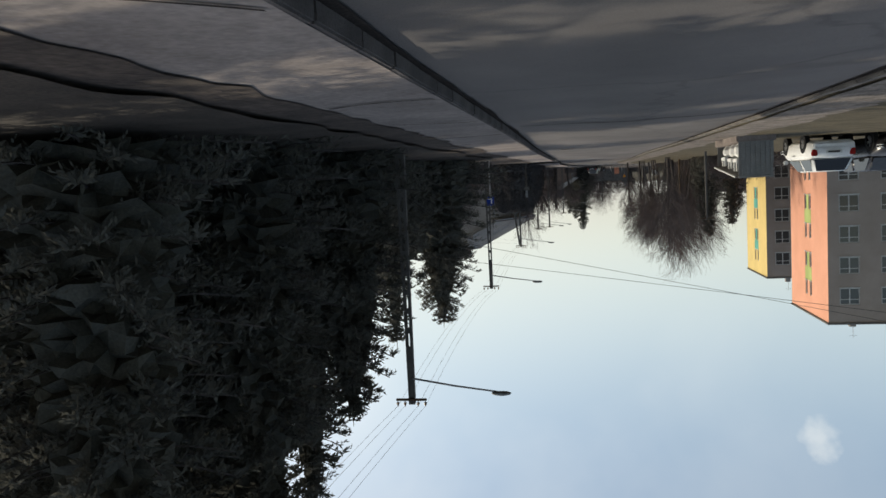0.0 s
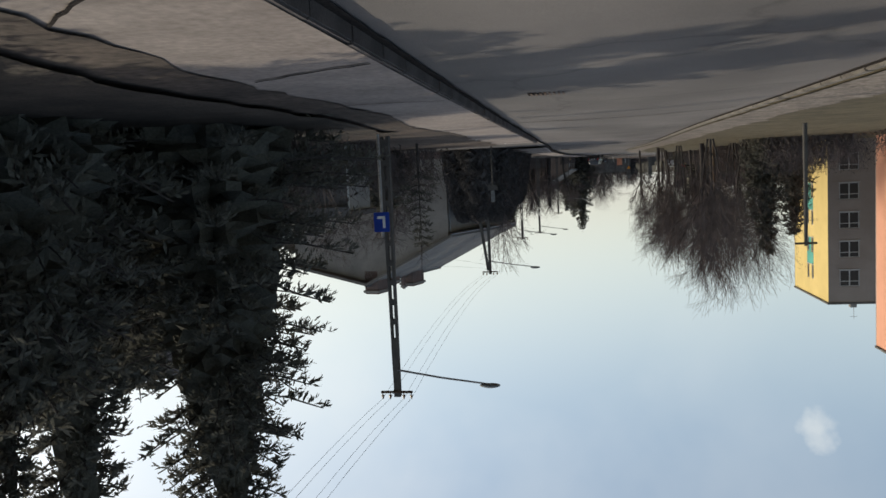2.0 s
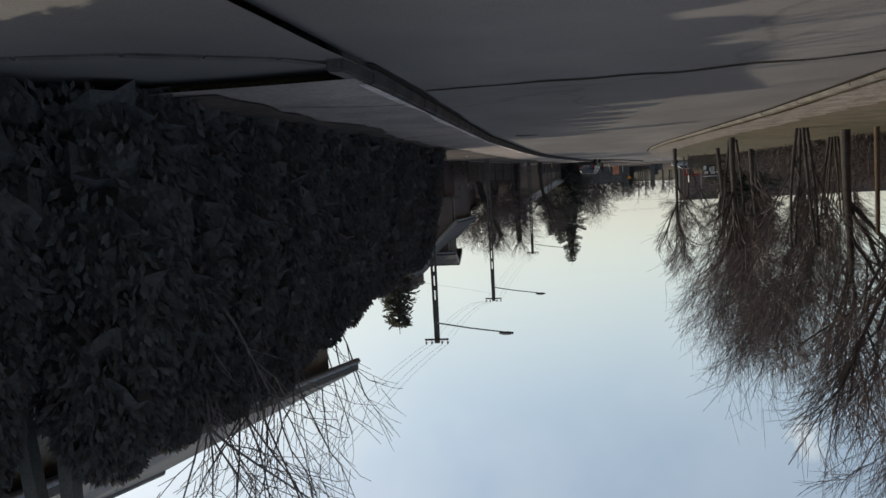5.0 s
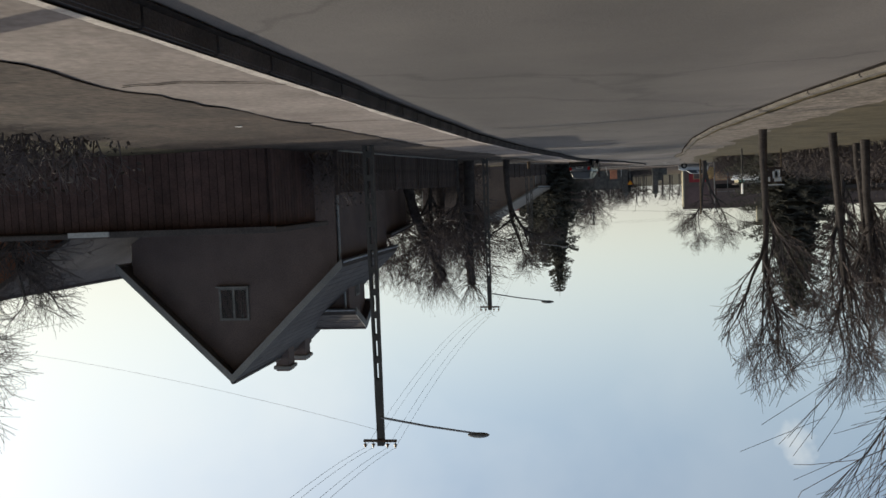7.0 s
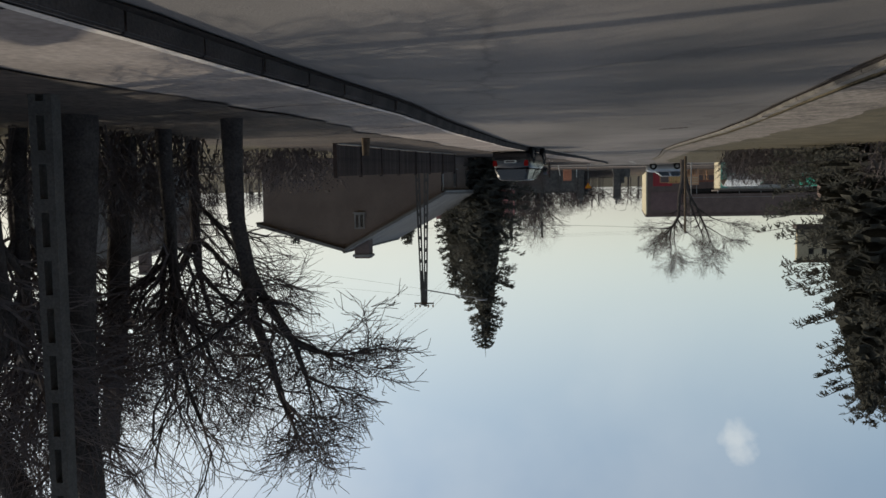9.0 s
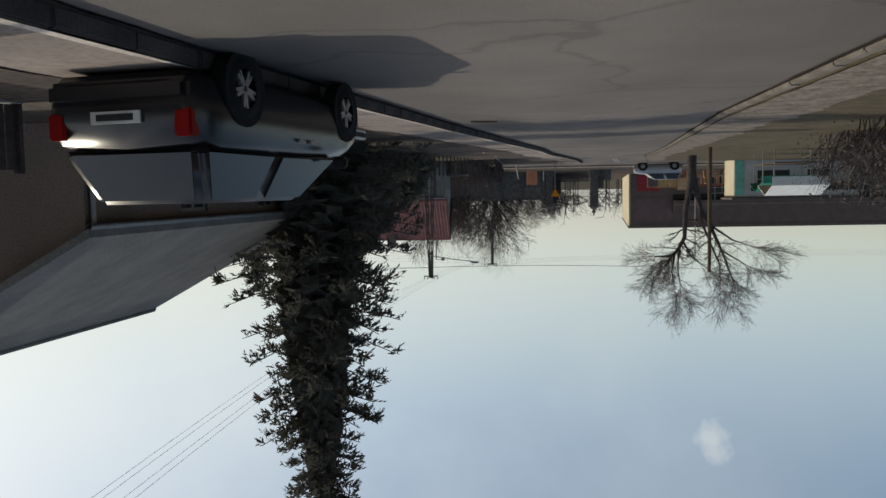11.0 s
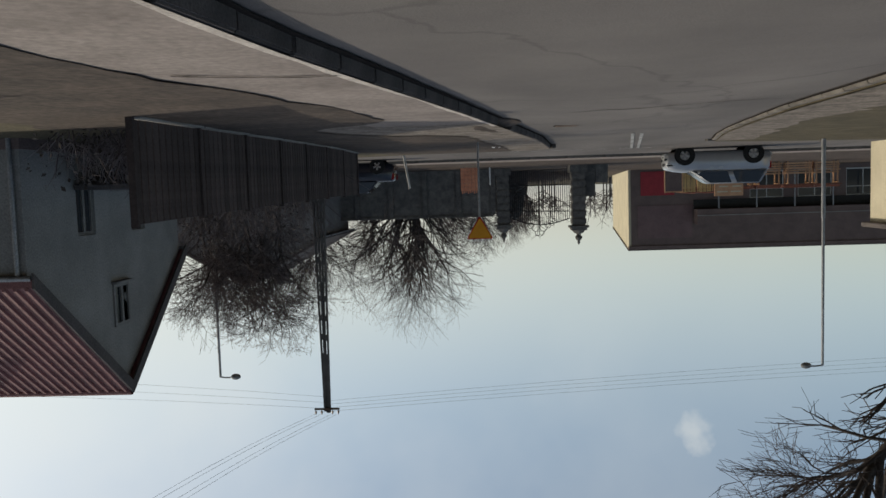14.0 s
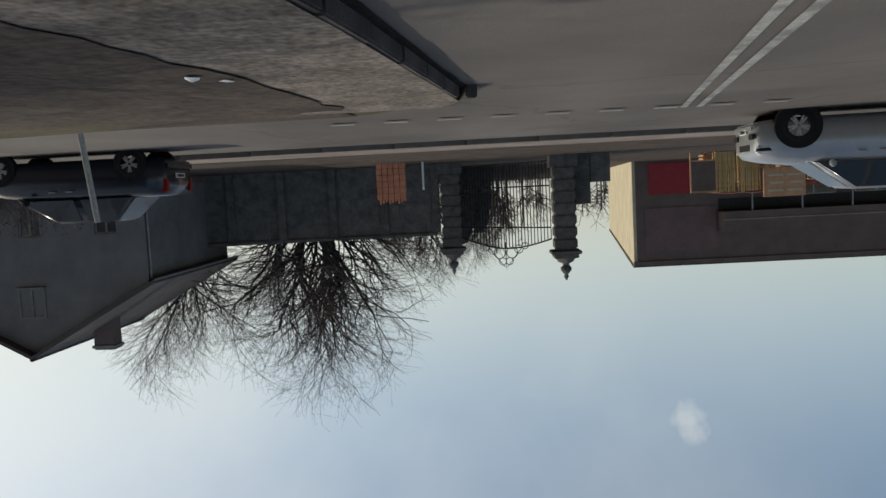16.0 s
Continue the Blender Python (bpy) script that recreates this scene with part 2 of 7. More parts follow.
M["roof_grey"] = mat("grey_roofing", (0.17, 0.16, 0.15), (0.12, 0.115, 0.11), 1.0, 0.8, 0.4, 24)
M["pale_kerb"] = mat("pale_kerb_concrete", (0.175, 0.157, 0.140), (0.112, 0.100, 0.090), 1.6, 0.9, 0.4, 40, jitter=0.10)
M["plaster_dim"] = mat("dim_grey_render", (0.185, 0.178, 0.180), (0.140, 0.134, 0.136), 0.7, 0.9, 0.4, 26)
M["brick"] = mat("brick", (0.22, 0.10, 0.065), (0.15, 0.075, 0.055), 6, 0.9, 0.5, 40)
M["stone"] = mat("gate_stone", (0.15, 0.14, 0.13), (0.085, 0.08, 0.078), 2.2, 0.95, 0.6, 22, jitter=0.1)
M["wood"] = mat("weathered_wood", (0.13, 0.095, 0.065), (0.08, 0.06, 0.045), 3, 0.9, 0.4, 30, jitter=0.2)
M["cladding"] = mat("grey_boards", (0.15, 0.145, 0.145), (0.11, 0.105, 0.105), 3, 0.85, 0.3, 30, jitter=0.15)
M["red_wood"] = mat("red_brown_planks", (0.10, 0.060, 0.055), (0.07, 0.044, 0.041), 3, 0.85, 0.3, 30, jitter=0.2)
M["dark_wood"] = mat("dark_fence_boards", (0.086, 0.064, 0.058), (0.056, 0.043, 0.040), 3, 0.9, 0.3, 30, jitter=0.25)
M["new_wood"] = mat("fresh_timber", (0.52, 0.31, 0.19), (0.42, 0.24, 0.14), 3, 0.8, 0.3, 30, jitter=0.2)
M["ochre_wood"] = mat("ochre_sticks", (0.58, 0.42, 0.20), (0.46, 0.32, 0.145), 3, 0.85, 0.3, 30, jitter=0.15)
M["red_plank"] = mat("red_brown_timber", (0.27, 0.11, 0.075), (0.19, 0.075, 0.05), 3, 0.8, 0.3, 30, jitter=0.25)
M["white"] = mat("white_paint", (0.72, 0.72, 0.71), (0.62, 0.62, 0.61), 3, 0.5, 0.1, 30, grain=0.1)
M["frame"] = mat("window_frame", (0.52, 0.52, 0.51), (0.40, 0.40, 0.39), 3, 0.5, 0.1, 30, grain=0.1)
M["old_frame"] = mat("weathered_frame", (0.21, 0.195, 0.185), (0.15, 0.14, 0.13), 3, 0.6, 0.2, 30, grain=0.2)
M["glass"] = glass("window_glass")
M["car_glass"] = glass("car_glass", (0.015, 0.017, 0.02))
M["tyre"] = mat("tyre_rubber", (0.018, 0.018, 0.018), None, 8, 0.85, 0.3, 60)
M["rim"] = mat("alloy_rim", (0.55, 0.55, 0.56), (0.45, 0.45, 0.46), 8, 0.3, 0.0, 40, metal=0.8)
M["car_dark"] = mat("dark_blue_paint", (0.012, 0.014, 0.024), (0.010, 0.012, 0.020), 2, 0.22, 0.0, 30, spec=0.6, grain=0.05)
M["car_black"] = mat("black_paint", (0.016, 0.015, 0.017), (0.013, 0.012, 0.014), 2, 0.25, 0.0, 30, spec=0.6, grain=0.05)
M["car_silver"] = mat("silver_paint", (0.36, 0.37, 0.39), (0.33, 0.34, 0.36), 2, 0.30, 0.0, 30, metal=0.55, grain=0.05)
M["red_lens"] = mat("red_lens", (0.28, 0.012, 0.012), None, 4, 0.2, 0.0, 30, grain=0.05)
M["clear_lens"] = mat("clear_lens", (0.70, 0.72, 0.74), None, 4, 0.12, 0.0, 30, grain=0.05)
M["plate"] = mat("number_plate", (0.60, 0.60, 0.58), None, 4, 0.5, 0.0, 30, grain=0.05)
M["sign_back"] = mat("sign_yellow", (0.62, 0.27, 0.02), (0.55, 0.23, 0.02), 2, 0.5, 0.05, 30, grain=0.08)
M["sign_red"] = mat("sign_red", (0.42, 0.02, 0.02), None, 3, 0.5, 0.0, 30, grain=0.08)
M["sign_blue"] = mat("sign_blue", (0.02, 0.06, 0.36), None, 3, 0.5, 0.0, 30, grain=0.08)
M["green_tarp"] = mat("green_tarpaulin", (0.05, 0.30, 0.20), (0.035, 0.22, 0.15), 2, 0.6, 0.3, 20)
M["teal_panel"] = mat("teal_panel", (0.20, 0.52, 0.43), None, 2, 0.6, 0.1, 20)
M["red_panel"] = mat("red_panel", (0.33, 0.042, 0.052), (0.27, 0.038, 0.046), 2, 0.6, 0.1, 20)
M["orange_net"] = mat("orange_brick_post", (0.62, 0.28, 0.17), (0.5, 0.2, 0.12), 3, 0.85, 0.2, 30)
M["box_grey"] = mat("grey_ribbed_box", (0.24, 0.24, 0.235), (0.19, 0.19, 0.185), 2, 0.6, 0.1, 30)

# ---- building tools ----
def mesh_of(name, verts, faces, material, smooth=False):
    me = bpy.data.meshes.new(name)
    me.from_pydata([tuple(v) for v in verts], [], [tuple(f) for f in faces])
    me.materials.append(material)
    if smooth:
        me.polygons.foreach_set("use_smooth", [True] * len(me.polygons))
    me.update()
    return me


def quads_mesh(name, verts, quads, material, smooth=False):
    """A mesh from numpy arrays of vertices and four-cornered faces."""
    me = bpy.data.meshes.new(name)
    me.vertices.add(len(verts))
    me.vertices.foreach_set("co", np.ascontiguousarray(verts, dtype=np.float32).ravel())
    me.loops.add(4 * len(quads))
    me.loops.foreach_set("vertex_index", np.ascontiguousarray(quads, dtype=np.int32).ravel())
    me.polygons.add(len(quads))
    me.polygons.foreach_set("loop_start", np.arange(0, 4 * len(quads), 4, dtype=np.int32))
    me.polygons.foreach_set("use_smooth", np.full(len(quads), smooth))
    me.materials.append(material)
    me.update(calc_edges=True)
    me.validate()
    return me


def part(name, me, parent, label="", m=None):
    """A mesh, or a finished bmesh, as one part under a thing or a part."""
    ob = new(name, me)
    ob.parent = parent
    if m is not None:
        ob.matrix_local = m
    if label:
        ob["label"] = label
    return ob


def root(name, m, label, category, group="", kind=""):
    ob = new(name)
    ob.matrix_world = m
    return tagged(ob, label, category, group, kind)


def bm_mesh(name, bm, material, smooth=False):
    me = bpy.data.meshes.new(name)
    bm.to_mesh(me)
    bm.free()
    me.materials.append(material)
    if smooth:
        me.polygons.foreach_set("use_smooth", [True] * len(me.polygons))
    return me


def add_box(bm, x0, x1, y0, y1, z0, z1, bevel=0.0):
    made = bmesh.ops.create_cube(bm, size=1)["verts"]
    for v in made:
        v.co = Vector(((x0 + x1) / 2 + v.co.x * (x1 - x0), (y0 + y1) / 2 + v.co.y * (y1 - y0), (z0 + z1) / 2 + v.co.z * (z1 - z0)))
    if bevel:
        edges = list({e for v in made for e in v.link_edges})
        bmesh.ops.bevel(bm, geom=edges, offset=bevel, segments=2, affect="EDGES")


def box_mesh(name, dims, material, bevel=0.0):
    bm = bmesh.new()
    add_box(bm, *dims, bevel)
    return bm_mesh(name, bm, material)


def tubes(segs, sides=3):
    """Prisms round straight pieces given as rows of x, y, z, x, y, z, radius, radius."""
    s = np.asarray(segs, float)
    a, b, ra, rb = s[:, 0:3], s[:, 3:6], s[:, 6], s[:, 7]
    d = b - a
    d /= np.maximum(np.linalg.norm(d, axis=1), 1e-6)[:, None]
    ref = np.where(np.abs(d[:, 2:3]) < 0.9, [[0.0, 0, 1]], [[1.0, 0, 0]])
    u = np.cross(d, ref)
    u /= np.linalg.norm(u, axis=1)[:, None]
    w = np.cross(d, u)
    rings = []
    for k in range(sides):
        c, q = math.cos(2 * math.pi * k / sides), math.sin(2 * math.pi * k / sides)
        rings.append((a + (u * c + w * q) * ra[:, None], b + (u * c + w * q) * rb[:, None]))
    v = np.stack([r[0] for r in rings] + [r[1] for r in rings], 1)      # n, 2 sides, 3
    n = len(s)
    base = np.arange(n)[:, None] * 2 * sides
    q = np.stack([np.concatenate([base + k, base + (k + 1) % sides, base + sides + (k + 1) % sides, base + sides + k], 1) for k in range(sides)], 1)
    return v.reshape(-1, 3), q.reshape(-1, 4)


def tube_mesh(name, segs, material, sides=3):
    return quads_mesh(name, *tubes(segs, sides), material, smooth=sides > 4)


def hose_mesh(name, pts, radii, material, sides=6):
    """One unbroken tube through points, with a radius at each."""
    p = np.asarray(pts, float)
    d = np.gradient(p, axis=0)
    d /= np.linalg.norm(d, axis=1)[:, None]
    ref = np.array([1.0, 0, 0]) if abs(d[:, 2]).mean() > 0.8 else np.array([0, 0, 1.0])
    u = np.cross(d, ref)
    u /= np.linalg.norm(u, axis=1)[:, None]
    w = np.cross(d, u)
    a = np.arange(sides) * 2 * np.pi / sides
    r = np.asarray(radii, float)[:, None, None]
    v = p[:, None] + r * (u[:, None] * np.cos(a)[None, :, None] + w[:, None] * np.sin(a)[None, :, None])
    n = len(p)
    k = np.arange(n - 1)[:, None] * sides
    j = np.arange(sides)[None]
    q = np.stack([k + j, k + (j + 1) % sides, k + sides + (j + 1) % sides, k + sides + j], -1)
    return quads_mesh(name, v.reshape(-1, 3), q.reshape(-1, 4), material, smooth=True)


def gz(y):
    """Height of the road, which falls gently towards the crossing."""
    return float(np.interp(y, [-40, -8.6, 17.2, 43, 68.8, 94.6, 120.4, 146.2, 172, 197.8], [0.45, 0.1, -0.2, -0.6, -1.0, -1.43, -1.79, -2.46, -3.08, -3.57]))


XR = [(-60, 1.4), (5.5, 1.49), (16.7, 1.5), (23, 1.6), (30, 1.72), (40, 1.79), (57, 1.82), (65, 1.75), (78, 2.0), (85, 1.88), (90, 1.79), (98, 1.5),
      (104.6, 0.96), (111, 0.23), (116, -0.44), (123, -0.99), (131, -1.6), (138, -2.4), (150, -4.1), (160.5, -5.8), (170.4, -7.4), (179.3, -8.6), (186, -9.9), (199, -12.26), (204, -13.0)]
XL = [(-60, -3.6), (14, -3.65), (33, -3.85), (48, -3.75), (62, -4.0), (75, -4.3), (92, -4.1), (100, -4.3), (106, -4.75), (117, -6.05), (126, -7.3), (139, -8.7), (148.6, -9.9),
      (171, -13.6), (179.5, -14.8), (189, -16.0), (194, -16.9), (200, -18.1), (204, -19.1)]


def xr(y):
    return float(np.interp(y, [a for a, _ in XR], [b for _, b in XR]))


def xl(y):
    return float(np.interp(y, [a for a, _ in XL], [b for _, b in XL]))


def panel(length, height, holes, reveal=0.14):
    """A wall face in x (0..length) and z (0..height) at y = 0, facing -y, with openings x0, x1, z0, z1 and their reveals."""
    xs = sorted({0, length, *[h[0] for h in holes], *[h[1] for h in holes]})
    zs = sorted({0, height, *[h[2] for h in holes], *[h[3] for h in holes]})
    v, f = [], []

    def quad(*pts):
        f.append(tuple(range(len(v), len(v) + 4)))
        v.extend(pts)

    for x0, x1 in zip(xs, xs[1:]):
        for z0, z1 in zip(zs, zs[1:]):
            cx, cz = (x0 + x1) / 2, (z0 + z1) / 2
            if not any(h[0] < cx < h[1] and h[2] < cz < h[3] for h in holes):
                quad((x0, 0, z0), (x1, 0, z0), (x1, 0, z1), (x0, 0, z1))
    for a, b, c, d in holes:
        r = reveal
        quad((a, 0, c), (a, r, c), (b, r, c), (b, 0, c))
        quad((a, 0, d), (b, 0, d), (b, r, d), (a, r, d))
        quad((a, 0, c), (a, 0, d), (a, r, d), (a, r, c))
        quad((b, 0, c), (b, r, c), (b, r, d), (b, 0, d))
    return v, f


WINDOWS = {}


def window(parent, m, w, h, style="two"):
    """A window of its own: frame, glazing bars, and a pane behind; placed at its lower left corner in the wall's plane."""
    key = (round(w, 2), round(h, 2), style)
    fm = M["old_frame"] if style == "two" else M["frame"]
    if key not in WINDOWS:
        t = 0.08
        ring = [[(a, y, c) for a, c in pts] for y in (0.05, 0.12) for pts in (((0, 0), (w, 0), (w, h), (0, h)), ((t, t), (w - t, t), (w - t, h - t), (t, h - t)))]
        v = [p for r in ring for p in r]
        f = []
        for k in range(4):
            j = (k + 1) % 4
            f += [(k, j, 4 + j, 4 + k), (8 + j, 8 + k, 12 + k, 12 + j), (j, k, 8 + k, 8 + j), (4 + k, 4 + j, 12 + j, 12 + k)]
        bars = []
        if style in ("two", "cross"):
            bars.append(box_mesh("glazing_bar", (w / 2 - 0.045, w / 2 + 0.045, 0.045, 0.12, t, h - t), fm))
        if style == "cross":
            bars.append(box_mesh("glazing_bar", (t, w - t, 0.047, 0.119, h * 0.66, h * 0.66 + 0.06), fm))
        WINDOWS[key] = (mesh_of("window_frame", v, f, fm), box_mesh("pane", (t, w - t, 0.09, 0.10, t, h - t), M["glass"]),
                        box_mesh("window_sill", (-0.05, w + 0.05, -0.06, 0.10, -0.05, -0.002), fm), bars)
    fr, pane, sill, bars = WINDOWS[key]
    ob = part("window", fr, parent, "weathered window with a dull frame" if style == "two" else "white-framed glazed window", m)
    part("pane", pane, ob)
    part("window_sill", sill, ob)
    for bar in bars:
        part("glazing_bar", bar, ob)
    return ob


def hexa(lo, hi):
    """Eight corners, four below and four above, as a closed block."""
    return list(lo) + list(hi), [(3, 2, 1, 0), (4, 5, 6, 7), (0, 1, 5, 4), (1, 2, 6, 5), (2, 3, 7, 6), (3, 0, 4, 7)]


def gable_house(name, label, pos, turn, w, d, eave, ridge, wall_m, roof_m, holes=(), gable_windows=(), chimneys=(), over=0.4, cover="", shift=0.0, left_eave=None, verge=None):
    """A house whose ridge runs along its own y, with gables at y = 0 (front) and y = d, from x = -w/2 to w/2.
    holes: (side, x0, x1, z0, z1, style); side f, b, l or r. gable_windows: (x0, x1, z0, z1) above the eaves of the front."""
    h = root(name, pose(*pos, 0, 0, turn), label, "house")
    el, er = (eave if left_eave is None else left_eave), eave
    low = min(el, er)
    rx = shift
    v, f = [], []
    frames = {"f": (Matrix.Translation((-w / 2, 0, 0)), w), "r": (Matrix.Translation((w / 2, 0, 0)) @ pose(0, 0, 0, 0, 0, 90), d),
              "b": (Matrix.Translation((w / 2, d, 0)) @ pose(0, 0, 0, 0, 0, 180), w), "l": (Matrix.Translation((-w / 2, d, 0)) @ pose(0, 0, 0, 0, 0, -90), d)}
    for side, (m, length) in frames.items():
        mine = [o[1:5] for o in holes if o[0] == side]
        hv, hf = panel(length, low if side in "fb" else (er if side == "r" else el), mine)
        f += [tuple(i + len(v) for i in face) for face in hf]
        v += [m @ Vector(p) for p in hv]
    for y, flip in ((0, 1), (d, -1)):
        n = len(v)
        v += [Vector(p) for p in ((-w / 2, y, low), (w / 2, y, low), (w / 2, y, er), (rx, y, ridge), (-w / 2, y, el))]
        f.append(tuple(n + i for i in (0, 1, 2, 3, 4))[::flip])
    part("wall", mesh_of("wall", v, f, wall_m), h)
    bm = bmesh.new()
    add_box(bm, -w / 2 - 0.05, w / 2 + 0.05, -0.05, d + 0.05, -0.6, 0.35)
    part("plinth", bm_mesh("plinth", bm, M["plaster_dark"]), h)
    for o in holes:
        if len(o) > 5 and o[5]:
            m, _ = frames[o[0]]
            if o[5] == "door":
                door = part("door", box_mesh("door", (o[1], o[2], 0.06, 0.11, o[3], o[4]), M["wood"], 0.01), h, "dark wooden door", m)
                part("handle", box_mesh("handle", (o[2] - 0.18, o[2] - 0.08, 0.0, 0.05, o[3] + 1.0, o[3] + 1.04), M["steel"]), door)
            else:
                window(h, m @ Matrix.Translation((o[1], 0, o[3])), o[2] - o[1], o[4] - o[3], o[5])
    for x0, x1, z0, z1 in gable_windows:
        window(h, Matrix.Translation((x0, -0.09, z0)), x1 - x0, z1 - z0)
    # two roof slopes, thick, with eaves and verges
    for side, e in ((-1, el), (1, er)):
        xe = side * w / 2
        dx, dz = xe - rx, e - ridge
        k = over / math.hypot(dx, dz)
        ex, ez = xe + dx * k, e + dz * k
        t = 0.16
        lo = [(rx, -over, ridge + 0.02), (rx, d + over, ridge + 0.02), (ex, d + over, ez + 0.02), (ex, -over, ez + 0.02)]
        hi = [(x, y, z + t) for x, y, z in lo]
        if side > 0:
            lo, hi = lo[::-1], hi[::-1]
        rv, rf = hexa(lo, hi)
        slope = part("roof_slope", mesh_of("roof_slope", rv, rf, roof_m), h)
        if cover == "ribs":
            n = int((d + 2 * over) / 0.22)
            for k in range(n):
                y = -over + 0.11 + k * 0.22
                bv, bf = hexa([(rx, y - 0.05, ridge + 0.17), (rx, y + 0.05, ridge + 0.17), (ex, y + 0.05, ez + 0.17), (ex, y - 0.05, ez + 0.17)],
                              [(rx, y - 0.03, ridge + 0.24), (rx, y + 0.03, ridge + 0.24), (ex, y + 0.03, ez + 0.24), (ex, y - 0.03, ez + 0.24)])
                part("rib", mesh_of("rib", bv, bf, roof_m), slope)
        if cover == "courses":
            run = math.hypot(ex - rx, ez - ridge)
            n = int(run / 0.33)
            for k in range(n):
                a, b = k / n, (k + 1.05) / n
                x0, z0, x1, z1 = rx + (ex - rx) * a, ridge + (ez - ridge) * a, rx + (ex - rx) * b, ridge + (ez - ridge) * b
                bv, bf = hexa([(x0, -over, z0 + 0.17), (x0, d + over, z0 + 0.17), (x1, d + over, z1 + 0.17), (x1, -over, z1 + 0.17)],
                              [(x0, -over, z0 + 0.185), (x0, d + over, z0 + 0.185), (x1, d + over, z1 + 0.20), (x1, -over, z1 + 0.20)])
                part("shingle_course", mesh_of("shingle_course", bv, bf, roof_m), slope)
        if verge is not None:
            bv, bf = hexa([(rx, -over - 0.05, ridge - 0.10), (rx, -over - 0.005, ridge - 0.10), (ex, -over - 0.005, ez - 0.10), (ex, -over - 0.05, ez - 0.10)][::side],
                          [(rx, -over - 0.05, ridge + 0.20), (rx, -over - 0.005, ridge + 0.20), (ex, -over - 0.005, ez + 0.20), (ex, -over - 0.05, ez + 0.20)][::side])
            part("bargeboard", mesh_of("bargeboard", bv, bf, verge), h, "weathered bargeboard")
        part("gutter", tube_mesh("gutter", [(ex, -over, ez, ex, d + over, ez, 0.06, 0.06)], M["steel"], 6), h)
        part("downpipe", tube_mesh("downpipe", [(xe + side * 0.06, 0.15, ez, xe + side * 0.06, 0.15, 0, 0.05, 0.05)], M["steel"], 6), h)
    part("ridge_cap", tube_mesh("ridge_cap", [(rx, -over, ridge + 0.16, rx, d + over, ridge + 0.16, 0.10, 0.10)], roof_m, 6), h)
    for cx, cy, cw, cd, z0, z1 in chimneys:
        ch = part("chimney", box_mesh("chimney", (cx - cw / 2, cx + cw / 2, cy - cd / 2, cy + cd / 2, z0, z1), M["plaster_dark"], 0.02), h, "soot-dark chimney stack")
        part("cap", box_mesh("cap", (cx - cw / 2 - 0.08, cx + cw / 2 + 0.08, cy - cd / 2 - 0.08, cy + cd / 2 + 0.08, z1 - 0.22, z1 - 0.08), M["plaster_grey"], 0.02), ch)
    return h


def hip_house(name, label, place, x0, x1, y0, y1, eave, ridge, inset, over, wall_m, roof_m, holes=()):
    """A house with a tiled roof whose ridge runs along x, hipped where inset is not 0; its front faces -y."""
    h = root(name, place, label, "house")
    v, f = panel(x1 - x0, eave, [o[1:5] for o in holes if o[0] == "f"])
    mf = Matrix.Translation((x0, y0, 0))
    part("wall", mesh_of("wall", [mf @ Vector(p) for p in v], f, wall_m), h)
    ml = Matrix.Translation((x0, y1, 0)) @ pose(0, 0, 0, 0, 0, -90)
    v, f = panel(y1 - y0, eave, [o[1:5] for o in holes if o[0] == "l"])
    part("wall", mesh_of("wall", [ml @ Vector(p) for p in v], f, wall_m), h)
    part("wall", box_mesh("wall", (x0 + 0.2, x1, y1 - 0.2, y1, 0, eave), wall_m), h)
    part("wall", box_mesh("wall", (x1 - 0.2, x1, y0 + 0.2, y1 - 0.21, 0, eave), wall_m), h)
    for o in holes:
        window(h, (mf if o[0] == "f" else ml) @ Matrix.Translation((o[1], 0, o[3])), o[2] - o[1], o[4] - o[3], o[5])
    a, b, c, d = x0 - over, x1 + over, y0 - over, y1 + over
    ym = (c + d) / 2
    e0, e1 = Vector((a + inset, ym, ridge)), Vector((b - inset, ym, ridge))
    low = [Vector(p) for p in ((a, c, eave), (b, c, eave), (b, d, eave), (a, d, eave))]
    drop = Vector((0, 0, -0.16))
    pts = low + [e0, e1] + [p + drop for p in low]
    roof = part("roof", mesh_of("roof", pts, [(0, 1, 5, 4), (2, 3, 4, 5), (1, 2, 5), (3, 0, 4), (9, 8, 7, 6), (0, 6, 7, 1), (1, 7, 8, 2), (2, 8, 9, 3), (3, 9, 6, 0)], roof_m), h)
    for p, q, r, s_ in ((low[0], low[1], e1, e0),) if inset < 0.1 else ((low[0], low[1], e1, e0), (low[3], low[0], e0, e0)):
        n = max(4, int((r - q).length / 0.36))
        nrm = (q - p).cross(r - q).normalized()
        for k in range(n):
            u, w = k / n, (k + 1.06) / n
            w = min(w, 1.0)
            quad = [p.lerp(s_, u), q.lerp(r, u), q.lerp(r, w), p.lerp(s_, w)]
            bv, bf = hexa([quad[0] + nrm * 0.004, quad[1] + nrm * 0.004, quad[2] + nrm * 0.004, quad[3] + nrm * 0.004], [quad[0] + nrm * 0.055, quad[1] + nrm * 0.055, quad[2] + nrm * 0.02, quad[3] + nrm * 0.02])
            part("tile_course", mesh_of("tile_course", bv, bf, roof_m), roof)
    part("gutter", tube_mesh("gutter", [(a, c - 0.04, eave - 0.08, b, c - 0.04, eave - 0.08, 0.06, 0.06)], M["steel"], 6), h)
    part("downpipe", tube_mesh("downpipe", [(x0 + 0.1, y0 - 0.07, eave, x0 + 0.1, y0 - 0.07, 0, 0.05, 0.05)], M["steel"], 6), h)
    return h


